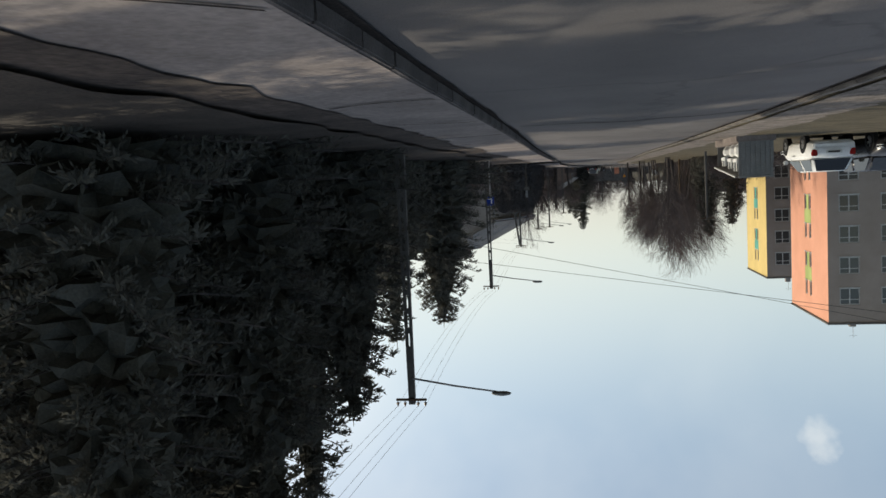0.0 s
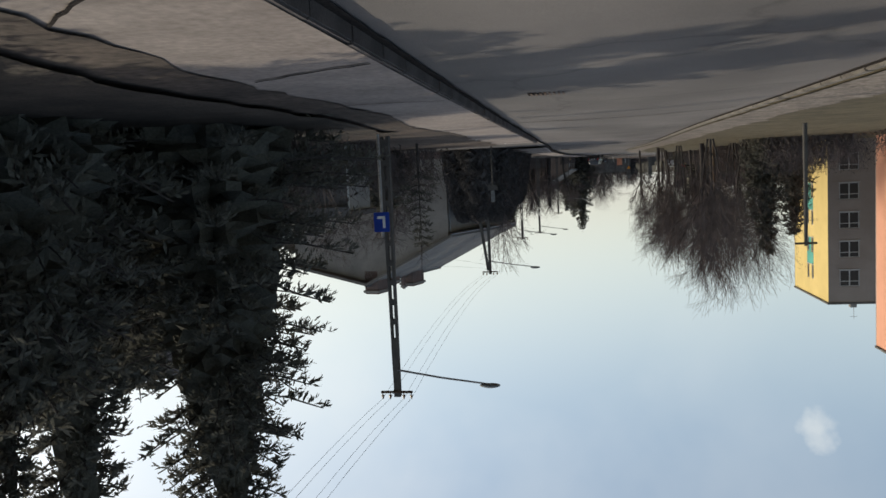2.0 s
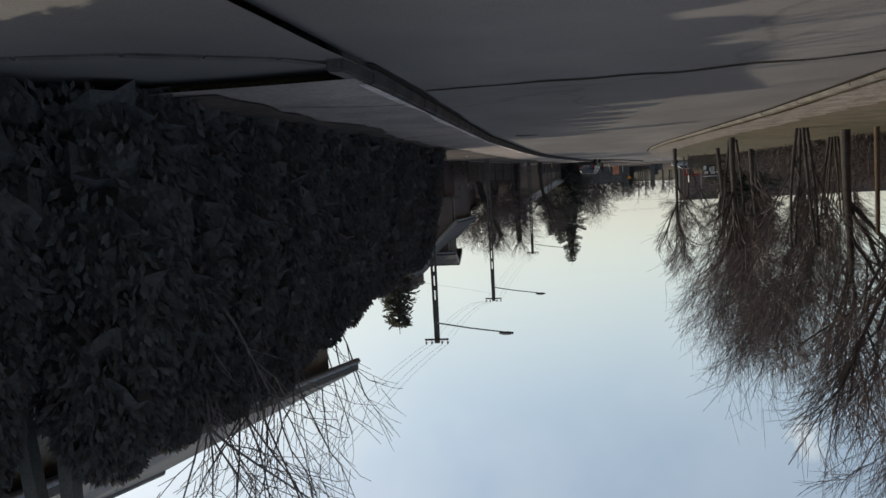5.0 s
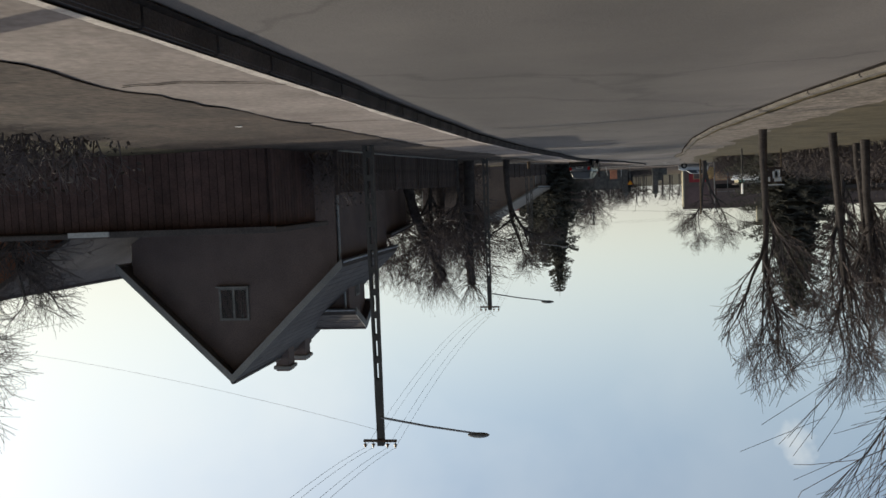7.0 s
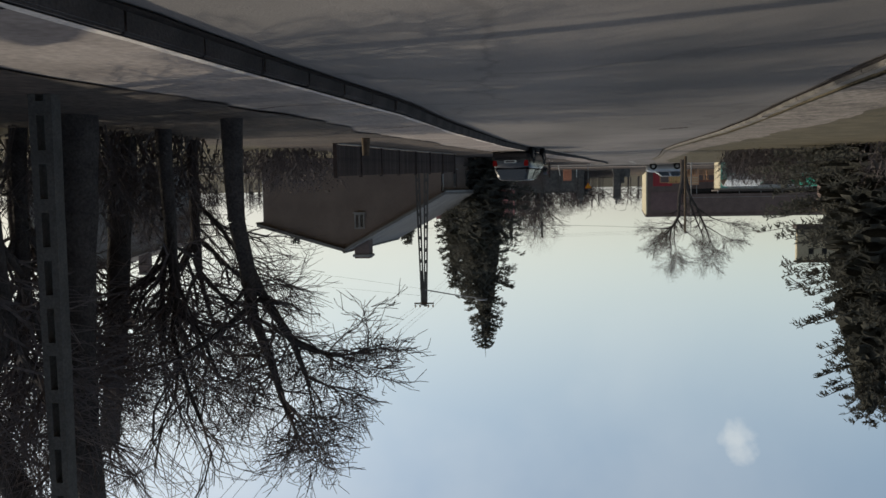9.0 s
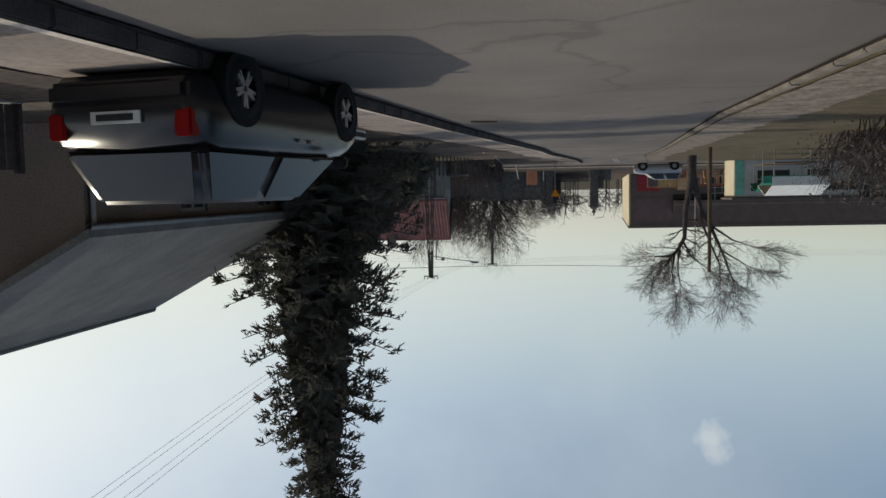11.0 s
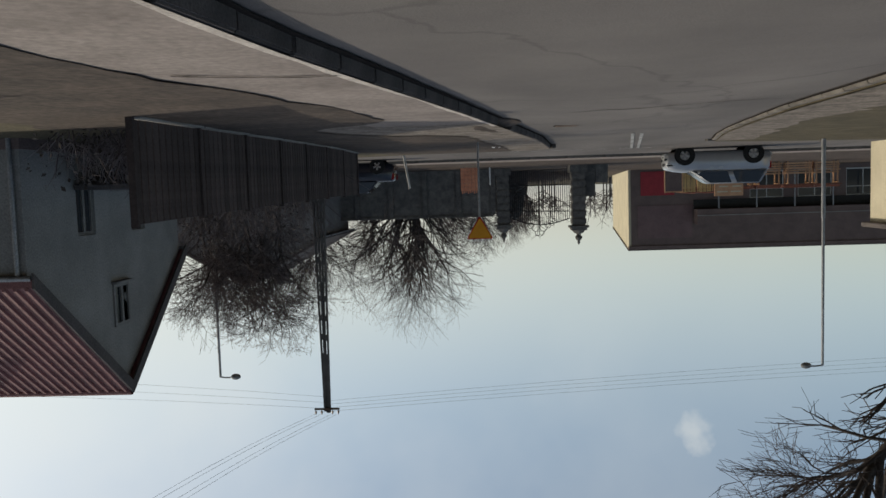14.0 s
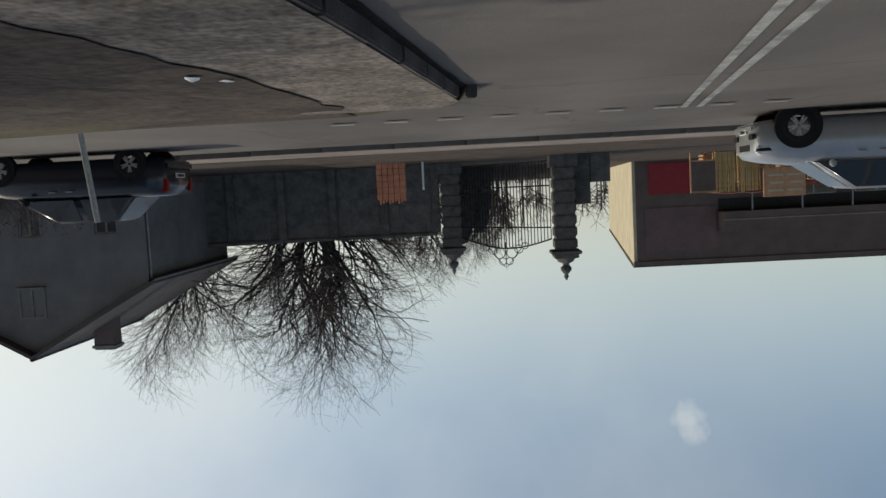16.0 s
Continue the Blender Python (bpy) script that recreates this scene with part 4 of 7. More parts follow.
bm = bmesh.new()
add_box(bm, -0.075, 0.075, -0.4985, 0.4985, -0.30, 0.0, 0.018)
# dark stone has the right face's shade in its colour; pale copy elsewhere
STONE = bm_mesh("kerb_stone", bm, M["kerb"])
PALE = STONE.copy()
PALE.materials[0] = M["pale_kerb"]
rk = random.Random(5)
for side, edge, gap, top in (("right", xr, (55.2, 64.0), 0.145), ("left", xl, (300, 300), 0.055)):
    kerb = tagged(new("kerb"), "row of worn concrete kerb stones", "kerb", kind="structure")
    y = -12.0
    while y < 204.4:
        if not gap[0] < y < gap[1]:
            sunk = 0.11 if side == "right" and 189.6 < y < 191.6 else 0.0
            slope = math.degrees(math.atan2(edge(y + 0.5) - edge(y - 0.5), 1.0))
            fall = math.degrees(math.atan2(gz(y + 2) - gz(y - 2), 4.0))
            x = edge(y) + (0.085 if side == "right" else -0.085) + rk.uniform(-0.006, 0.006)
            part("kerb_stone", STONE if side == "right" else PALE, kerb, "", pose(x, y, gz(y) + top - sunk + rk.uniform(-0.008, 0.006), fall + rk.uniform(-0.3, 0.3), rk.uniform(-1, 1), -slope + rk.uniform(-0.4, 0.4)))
        y += 1.0
# flush kerb stones rounding both corners of the side street
for pts in ([(1.86, 55.2), (2.15, 55.6), (2.95, 56.05), (4.3, 56.8), (6.4, 57.5), (9.0, 57.9)], [(1.80, 64.0), (2.25, 63.2), (3.2, 62.5), (4.6, 62.0), (6.6, 61.7), (9.0, 61.6)]):
    kerb = tagged(new("kerb"), "sunken dirty kerb stones at a side street", "kerb", kind="structure")
    for p, q in zip(pts, pts[1:]):
        p, q = Vector(p), Vector(q)
        n = max(1, round((q - p).length / 0.7))
        for k in range(n):
            c = p.lerp(q, (k + 0.5) / n)
            part("kerb_stone", STONE, kerb, "", pose(c.x, c.y, gz(c.y) + 0.065, 0, 0, -math.degrees(math.atan2(q.x - p.x, q.y - p.y))) @ Matrix.Diagonal((1, (q - p).length / n, 1, 1)))
# kerb stones sunk under a spill of earth before the corner
v, f = [], []
ys = np.arange(189.5, 192.0, 0.12)
for y in ys:
    q = math.sin(math.pi * (y - 189.5) / 2.5)
    for k in range(7):
        u = k / 6
        x = xr(y) - 0.28 * q + u * (0.5 + 0.45 * q) + 0.07 * noise.noise((y * 2.1, k * 0.7, 4))
        v.append((x, y, gz(y) + 0.004 + (0.168 - 0.004) * min(1, u * 1.35) + 0.035 * q * noise.noise((x * 4, y * 4, 2))))
f = [(r * 7 + c, r * 7 + c + 1, r * 7 + c + 8, r * 7 + c + 7) for r in range(len(ys) - 1) for c in range(6)]
tagged(new("earth_spill", mesh_of("earth_spill", v, f, M["ground"])), "brown earth spilt over a sunken kerb", "dirt", kind="stuff")
kerb = tagged(new("kerb"), "far kerb of the cross street", "kerb", kind="structure")
bm = bmesh.new()
add_box(bm, -0.99, 0.99, -0.075, 0.075, -0.30, 0.0, 0.018)
LONG = bm_mesh("kerb_stone", bm, M["pale_kerb"])
for k in range(60):
    part("kerb_stone", LONG, kerb, "", pose(-62 + 2 * k, 215.68, -3.44 + rk.uniform(-0.01, 0.01)))


def strip(name, label, pts, width, material):
    """Painted line over the road along points x, y."""
    v, f = [], []
    for k, (x, y) in enumerate(pts):
        a = Vector(pts[min(k + 1, len(pts) - 1)]) - Vector(pts[max(k - 1, 0)])
        s = Vector((a.y, -a.x)).normalized() * width / 2
        z = -3.525 if y > 205.5 else gz(y) + 0.05 * math.sin(math.pi * min(1, max(0, (x - xl(y)) / (xr(y) - xl(y))))) - 0.006
        v += [(x - s.x, y - s.y, z), (x + s.x, y + s.y, z)]
    f = [(2 * k, 2 * k + 1, 2 * k + 3, 2 * k + 2) for k in range(len(pts) - 1)]
    return tagged(new(name, mesh_of(name, v, f, material)), label, "road marking", kind="structure")


for off in (0.0, 0.28):
    strip("road_marking", "worn white double centre line", [(-13.95 - off - 0.1385 * k, 192.9 + 0.72 * k) for k in range(7, 22)], 0.11, M["paint"])
for k in range(9):
    x = -10.6 - 0.95 * k
    strip("road_marking", "worn white give-way dash", [(x, 207.8), (x - 0.42, 207.83)], 0.17, M["paint"])

# ragged dark strips: painted kerb shadow on the right, dirt on the left
def gutter(label, edge, side, y0, y1, width):
    v, f = [], []
    ys = np.arange(y0, y1, 0.35)
    for k, y in enumerate(ys):
        w = width * (0.75 + 0.55 * noise.noise((y * 0.35, side * 5, 1)) + 0.35 * noise.noise((y * 1.7, side * 9, 2)))
        w = max(0.04, w)
        e = edge(y)
        v += [(e + side * 0.02, y, gz(y) + 0.004), (e - side * w, y, gz(y) - 0.003 + 0.0283 * w)]
    for k in range(len(ys) - 1):
        q = (2 * k, 2 * k + 2, 2 * k + 3, 2 * k + 1)
        f.append(q if side < 0 else q[::-1])
    tagged(new("gutter_dirt_shade", mesh_of("gutter_dirt_shade", v, f, M["grit_shade"])), label, "dirt", kind="structure")


gutter("thin dark strip painted as the kerb's shadow", xr, 1, -20, 55.3, 0.09)
gutter("thin dark strip painted as the kerb's shadow", xr, 1, 64.2, 204.3, 0.09)
gutter("thin line of dirt along the low kerb", xl, -1, -20, 204.0, 0.07)
# tarred seams crossing the road, slightly sunk
def seam(pts, w):
    v, f = [], []
    for k, (x, y) in enumerate(pts):
        z = gz(y) + 0.05 * math.sin(math.pi * min(1, max(0, (x - xl(y)) / (xr(y) - xl(y))))) - 0.012
        ww = w * (0.8 + 0.6 * noise.noise((x * 0.9, y * 0.9, 4)))
        v += [(x, y - ww, z), (x, y + ww, z)]
    f = [(2 * k, 2 * k + 2, 2 * k + 3, 2 * k + 1) for k in range(len(pts) - 1)]
    tagged(new("road_seam", mesh_of("road_seam", v, f, M["grit_shade"])), "dark tarred seam across the asphalt", "road", kind="structure")


for y, a, b, tilt, w in ((16.6, 0.05, 0.95, 0.06, 0.05), (41.5, 0.05, 0.98, 0.22, 0.04), (66.3, 0.02, 0.98, 0.15, 0.07), (108.0, 0.2, 0.98, 0.1, 0.05), (123.9, 0.17, 0.27, 0.05, 0.10), (168.5, 0.1, 0.75, 0.18, 0.035), (187.5, 0.15, 0.7, 0.3, 0.03)):
    seam([(xl(y) + (xr(y) - xl(y)) * (a + (b - a) * k / 24), y + tilt * (k - 12) * 0.22 + 0.25 * noise.noise((k * 0.31, y, 8))) for k in range(25)], w)

# dirty joints and cracks across the right pavement
rj = random.Random(31)
y = 4.0
while y < 188:
    if not 55.5 < y < 66:
        run, bend = rj.uniform(-0.8, 0.8), rj.uniform(-0.25, 0.25)
        v, f = [], []
        for k in range(13):
            q = k / 12
            yy = y + run * q + bend * math.sin(math.pi * q) + 0.06 * noise.noise((q * 6, y, 2))
            x = xr(yy) + 0.12 + 1.35 * q
            w = 0.022 * (1 + 0.8 * noise.noise((q * 5, y, 9)))
            v += [(x, yy - w, gz(yy) + 0.164), (x, yy + w, gz(yy) + 0.164)]
        f = [(2 * k, 2 * k + 2, 2 * k + 3, 2 * k + 1) for k in range(12)]
        tagged(new("pavement_joint", mesh_of("pavement_joint", v, f, M["grit_shade"])), "dark dirt-filled joint across the pavement", "pavement", kind="structure")
    y += rj.uniform(3.2, 7.5)

# patch of torn earth and rubble in the corner island
v, f = [], []
out = [(-11.4, 205.5), (-10.9, 202.4), (-10.1, 198.5), (-9.4, 194.0), (-6.0, 193.0), (-3.0, 199.0), (-2.0, 205.2), (-5.9, 205.6)]
v = [(-7.5, 200.5, gz(200) + 0.20)] + [(x, y, gz(y) + 0.118) for x, y in out]
f = [(0, k + 1, (k + 1) % 8 + 1) for k in range(8)]
tagged(new("corner_island", mesh_of("corner_island", v, f, M["ground"])), "bare earth island with rubble at the corner", "ground", kind="structure")

# ---- street poles, lamps and wires ----
def ladder_leg(bm, x0, z0, x1, z1, w0, w1, slots=True, depth=0.16):
    """A concrete leg with rows of openings, from (x0, z0) up to (x1, z1)."""
    n = 14
    for k in range(n):
        a, b = k / n, (k + 1) / n
        xa, xb, za, zb = x0 + (x1 - x0) * a, x0 + (x1 - x0) * b, z0 + (z1 - z0) * a, z0 + (z1 - z0) * b
        wa = w0 + (w1 - w0) * a

        def block(l, r, lo, hi):
            q0, q1 = (lo - za) / (zb - za), (hi - za) / (zb - za)
            c0, c1 = xa + (xb - xa) * q0, xa + (xb - xa) * q1
            vs = [bm.verts.new(p) for p in ((c0 + l, -depth / 2, lo), (c0 + r, -depth / 2, lo), (c0 + r, depth / 2, lo), (c0 + l, depth / 2, lo),
                                            (c1 + l, -depth / 2, hi), (c1 + r, -depth / 2, hi), (c1 + r, depth / 2, hi), (c1 + l, depth / 2, hi))]
            for q in ((3, 2, 1, 0), (4, 5, 6, 7), (0, 1, 5, 4), (1, 2, 6, 5), (2, 3, 7, 6), (3, 0, 4, 7)):
                bm.faces.new([vs[i] for i in q])

        if slots and k < n * 0.72:
            t = wa * 0.32
            block(-wa / 2, -wa / 2 + t, za, zb)
            block(wa / 2 - t, wa / 2, za, zb)
            block(-wa / 2 + t, wa / 2 - t, za, za + (zb - za) * 0.28)
        else:
            block(-wa / 2, wa / 2, za, zb)


TOPS = {}


def street_pole(key, x, y, top, style="ladder", lamp=True, arm=2.4, label="weathered concrete ladder pole with a street lamp", drop=0.0):
    base = gz(y) + 0.05
    h = top - base
    p = root("street_lamp", pose(x, y, base), label, "street lamp", "poles along the road")
    legs = {"ladder": [(0, 0, h, 0.25, 0.16, True)], "double": [(-0.19, -0.05, h, 0.20, 0.13, True), (0.24, 0.07, h - 0.05, 0.20, 0.13, True)],
            "slim": [(-0.13, -0.04, h, 0.17, 0.12, True), (0.15, 0.05, h - 0.05, 0.17, 0.12, True)],
            "aframe": [(0.02, 0.0, h, 0.17, 0.13, False), (0.95, 0.10, h - 0.2, 0.17, 0.13, False)]}[style]
    for x0, x1, z1, w0, w1, slots in legs:
        bm = bmesh.new()
        ladder_leg(bm, x0, -0.3, x1, z1, w0, w1, slots)
        bmesh.ops.remove_doubles(bm, verts=bm.verts[:], dist=0.01)
        part("pole" if len(legs) == 1 else "leg", bm_mesh("pole", bm, M["pole"]), p, "grey concrete pole")
    ca = part("crossarm", box_mesh("crossarm", (-0.42, 0.42, -0.13, -0.07, h - 0.17, h - 0.11), M["rust"], 0.008), p, "rusty iron crossarm")
    for k in (-0.38, -0.18, 0.18, 0.38):
        part("insulator", tube_mesh("insulator", [(k, -0.1, h - 0.11, k, -0.1, h - 0.05, 0.012, 0.012), (k, -0.1, h - 0.06, k, -0.1, h + 0.01, 0.045, 0.03), (k, -0.1, h + 0.01, k, -0.1, h + 0.05, 0.02, 0.012)], M["porcelain"], 6), ca)
        TOPS.setdefault(key, []).append(Vector((x + k, y - 0.1, base + h + 0.03)))
    if lamp:
        a = part("lamp_arm", tube_mesh("lamp_arm", [(-0.05, -0.09, h - 0.72 - drop, -arm * 0.5, -0.12, h - 0.52 - drop, 0.028, 0.026), (-arm * 0.5, -0.12, h - 0.52 - drop, -arm, -0.15, h - 0.36 - drop, 0.026, 0.024)], M["steel"], 6), p, "thin steel lamp arm")
        bm = bmesh.new()
        bmesh.ops.create_uvsphere(bm, u_segments=14, v_segments=8, radius=1)
        for vert in bm.verts:
            u, w, q = vert.co
            wide = 0.085 + 0.05 * (0.5 - 0.5 * u)
            vert.co = Vector((-arm - 0.05 + u * 0.27, -0.15 + w * wide, h - 0.33 - drop + q * (0.075 if q > 0 else 0.05)))
        head = part("lamp_head", bm_mesh("lamp_head", bm, M["lamp"], True), a, "grey egg-shaped lamp head")
    return p


street_pole("z", 4.74, 20.5, 6.8)
street_pole("a", 4.93, 41.3, 6.34)
street_pole("b", 5.08, 64.1, 5.9, "aframe", label="concrete pole braced by a leaning leg, with a street lamp")
street_pole("c", 4.75, 83.9, 5.55)
street_pole("d", 4.12, 97.7, 6.07)
street_pole("e", 2.73, 112.3, 4.92)
street_pole("f", 2.00, 137.9, 4.45, "double", label="twin-legged concrete ladder pole with a street lamp")
street_pole("h", -1.38, 176.7, 4.0, "double", arm=2.5, drop=0.6, label="twin-legged concrete ladder pole with a street lamp")
street_pole("g", -4.86, 199.1, 5.35, "slim", lamp=False, label="twin-legged concrete pole carrying wires")


def wires(label, pairs, sag=0.5, r=0.0036):
    for a, b in pairs:
        pts = []
        for k in range(15):
            q = k / 14
            p = Vector(a).lerp(Vector(b), q)
            p.z -= sag * 4 * q * (1 - q)
            pts.append(p)
        tagged(new("overhead_wire", hose_mesh("overhead_wire", pts, [r] * 15, M["wire"], 5)), label, "wire", "overhead wires")


start = [v + Vector((0.3, -42, 0.4)) for v in TOPS["z"]]
wires("black overhead wire between concrete poles", list(zip(start, TOPS["z"])))
order = "zabcdefhg"
for p, q in zip(order, order[1:]):
    wires("black overhead wire between concrete poles", list(zip(TOPS[p], TOPS[q])), 0.45)
wires("black service wire crossing the road", [((8.0, 25.3, 1.9), (-19.2, 26.5, 8.1)), ((8.0, 27.4, 3.0), (-19.2, 22.6, 6.7))], 0.05, 0.007)
wires("black service wire to a house", [((4.0, 97.6, 5.7), (16.0, 101.0, 4.4)), ((5.2, 64.1, 5.6), (11.5, 67.0, 5.8)), ((5.2, 64.1, 5.4), (10.5, 69.0, 5.4))], 0.15)
wires("black service wire to a house", [((2.0, 137.8, 4.0), (22.0, 142.0, 3.6)), ((2.0, 137.8, 3.7), (22.0, 147.0, 3.0)), ((-1.4, 176.6, 3.4), (22.0, 177.0, 3.6)), ((-1.4, 176.6, 2.6), (22.0, 178.0, 2.6))], 0.3)
wires("black wire slung across the road", [((-15.76, 171.26, 3.1), (6.0, 161.5, 2.3))], 0.35, 0.010)
wires("black wire across the junction", [((-4.8, 199.0, 5.3 - 0.12 * k), (-60, 208 + k * 0.5, 6.1 - 0.12 * k)) for k in range(4)], 0.5)
wires("black wire leaving the corner pole", [((-4.9, 199.0, 5.2 - 0.2 * k), (30, 204 + k, 5.6 - 0.3 * k)) for k in range(3)], 0.4)


def steel_lamp(x, y, top, side, label):
    base = gz(y) + 0.05
    h = top - base
    p = root("street_lamp", pose(x, y, base), label, "street lamp")
    part("pole", tube_mesh("pole", [(0, 0, -0.1, 0, 0, h * 0.35, 0.085, 0.08), (0, 0, h * 0.35, 0, 0, h, 0.06, 0.05)], M["steel"], 8), p)
    a = part("lamp_arm", tube_mesh("lamp_arm", [(0, 0, h, side * 0.25, 0, h + 0.03, 0.03, 0.03), (side * 0.25, 0, h + 0.03, side * 0.5, 0, h + 0.02, 0.03, 0.03)], M["steel"], 6), p)
    bm = bmesh.new()
    bmesh.ops.create_uvsphere(bm, u_segments=12, v_segments=8, radius=1)
    for v in bm.verts:
        v.co = Vector((side * 0.62 + v.co.x * 0.2, v.co.y * 0.14, h + 0.0 + v.co.z * 0.12))
    part("lamp_head", bm_mesh("lamp_head", bm, M["lamp"], True), a, "grey rounded lamp head")
    return p


steel_lamp(-23.1, 203.5, 5.15, 1, "slim steel street lamp at the corner")
steel_lamp(0.35, 203.9, 5.2, -1, "slim steel street lamp with a short arm")


def plain_pole(name, label, x, y, top, r=0.09, bar=0.0, material="pole"):
    base = gz(y) + 0.08
    p = root(name, pose(x, y, base), label, "pole")
    part("shaft", tube_mesh("shaft", [(0, 0, -0.2, 0, 0, (top - base) * 0.5, r * 1.15, r), (0, 0, (top - base) * 0.5, 0, 0, top - base, r, r * 0.85)], M[material], 8), p)
    if bar:
        part("crossarm", box_mesh("crossarm", (-bar / 2, bar / 2, -0.04, 0.04, top - base - 0.12, top - base - 0.05), M["rust"], 0.005), p)
    return p


plain_pole("utility_pole", "slim weathered wire pole with a crossarm", -7.4, 50.0, 3.55, 0.07, 0.7)
plain_pole("utility_pole", "grey-brown wooden wire pole on the verge", -15.76, 171.26, 3.25, 0.10, 0, "wood")
plain_pole("utility_pole", "weathered pole among the roadside trees", -9.9, 84.5, 2.4, 0.08, 0, "wood")
plain_pole("bollard", "short white marker post", -7.85, 43.45, -0.14, 0.05, 0, "white")
plain_pole("bollard", "dark stubby post beside the pavement", 1.3, 121.9, gz(121.9) + 0.55, 0.09, 0, "wood")
p = plain_pole("road_sign", "grey sign pole with a narrow white board", -8.66, 117.15, 0.5, 0.030, 0, "pole")
part("board", box_mesh("board", (-0.022, 0.022, -0.16, 0.16, 1.62, 2.1), M["white"], 0.01), p, "white board seen edge on")

nb = root("notice_board", pose(-10.5, 119.05, gz(119) + 0.1), "dark notice board with worn pale sheets under a white ledge", "notice board")
for sx in (-0.36, 0.36):
    part("post", box_mesh("post", (sx - 0.03, sx + 0.03, -0.03, 0.03, -0.15, 1.72), M["wood"], 0.005), nb)
back_ = part("panel", box_mesh("panel", (-0.40, 0.40, -0.055, -0.032, 0.9, 1.66), M["dark_wood"], 0.006), nb)
for x0, x1, z0, z1, turn in ((-0.36, -0.12, 1.02, 1.36, 3), (-0.10, 0.14, 1.10, 1.44, -4), (0.16, 0.36, 1.00, 1.30, 6), (-0.30, 0.02, 1.40, 1.60, -2), (0.08, 0.34, 1.38, 1.60, 3)):
    part("sheet", box_mesh("sheet", (x0, x1, -0.064, -0.058, z0, z1), M["white"]), back_, "worn pale paper sheet", pose(0, 0, 0, 0, turn, 0))
part("ledge", box_mesh("ledge", (-0.47, 0.47, -0.16, 0.06, 1.725, 1.78), M["white"], 0.01), nb, "white top ledge")

# blue board on posts beside the pavement, with a white mark
b = root("information_sign", pose(4.53, 39.04, gz(39) + 0.13), "blue sign board with a white arrow on a grey post", "sign")
part("post", tube_mesh("post", [(0.0, 0.05, -0.1, 0.0, 0.05, 2.4, 0.035, 0.035)], M["steel"], 8), b)
board = part("board", box_mesh("board", (-0.18, 0.18, -0.02, 0.02, 1.85, 2.3), M["sign_blue"], 0.01), b)
part("mark", box_mesh("mark", (-0.09, -0.03, -0.03, -0.021, 1.94, 2.21), M["white"]), board)
part("mark", box_mesh("mark", (-0.029, 0.09, -0.03, -0.021, 1.94, 2.0), M["white"]), board)

# yellow triangular warning sign, point down, with a red border, on a tall thin post
s = root("warning_sign", pose(-10.13, 197.15, gz(197) + 0.1), "triangular yellow warning sign on a grey steel post", "sign")
part("post", tube_mesh("post", [(0.0, 0.04, -0.1, 0.0, 0.04, 3.05, 0.03, 0.03)], M["steel"], 8), s)


def triangle(name, half, low, high, y0, y1, material, cut=0.05):
    pts = [(-half + cut * 0.3, high), (-half, high - cut), (-cut * 0.5, low), (cut * 0.5, low), (half, high - cut), (half - cut * 0.3, high)]
    v = [(x, y0, z) for x, z in pts] + [(x, y1, z) for x, z in pts]
    k = len(pts)
    return mesh_of(name, v, [tuple(range(k)), tuple(range(2 * k - 1, k - 1, -1))] + [(i, i + k, (i + 1) % k + k, (i + 1) % k) for i in range(k)], material)


part("board", triangle("board", 0.38, 2.32, 2.99, -0.012, 0.012, M["sign_red"]), s, "red rim")
part("face", triangle("face", 0.335, 2.39, 2.965, -0.018, -0.0125, M["sign_back"]), s, "plain yellow-orange face")

# leaning grey post at the corner, and a slim post with a small board at the side street
p = root("leaning_post", pose(-7.1, 205.7, -3.55), "leaning pale grey post on the corner island", "post")
part("shaft", tube_mesh("shaft", [(0, 0, -0.1, -0.27, -0.2, 1.46, 0.05, 0.045)], M["plaster_white"], 8), p)
p = root("road_sign", pose(3.95, 56.9, gz(56.9) + 0.1), "slim grey post with a small sign, seen from behind", "sign")
part("post", tube_mesh("post", [(0, 0, -0.1, 0, 0, 2.55, 0.032, 0.03)], M["pole"], 8), p)
part("board", box_mesh("board", (-0.22, 0.22, -0.05, -0.033, 1.75, 1.98), M["pole"], 0.005), p, "small grey board")
part("board", box_mesh("board", (-0.09, 0.09, -0.07, -0.033, 1.99, 2.5), M["lamp"], 0.02), p, "narrow pale board")

# ---- houses on the right ----
g = gz
HB = g(47) + 0.1
h0 = hip_house("house", "brown house with a steep tile roof and a porch", pose(10.7, 47.8, HB, 0, 0, -36), 0.75, 9.5, 0.45, 7.4, 4.15 - HB, 7.75 - HB, 0.0, 0.45, M["plaster_brown"], M["roof_dark"],
          [("f", 0.8, 1.8, 3.0, 4.1, "two"), ("f", 0.8, 1.8, 0.9, 2.2, "two"), ("f", 4.0, 5.2, 0.9, 2.2, "two"), ("f", 4.0, 5.2, 3.0, 4.1, "two")])
v, f = hexa([(-0.1, -1.2, 3.05), (1.5, -1.2, 4.1), (1.5, 0.42, 4.1), (-0.1, 0.42, 3.05)], [(-0.1, -1.2, 3.2), (1.5, -1.2, 4.25), (1.5, 0.42, 4.25), (-0.1, 0.42, 3.2)])
part("porch_roof", mesh_of("porch_roof", v, f, M["roof_dark"]), h0, "sloping dark porch roof")
part("porch_fascia", box_mesh("porch_fascia", (-0.05, 2.6, -1.26, -1.21, 2.85, 3.06), M["plaster_white"], 0.01), h0, "pale fascia board")
for x in (0.12, 2.4):
    part("porch_post", box_mesh("porch_post", (x - 0.09, x + 0.09, -1.18, -1.0, 0, 2.86), M["plaster_brown"], 0.01), h0)
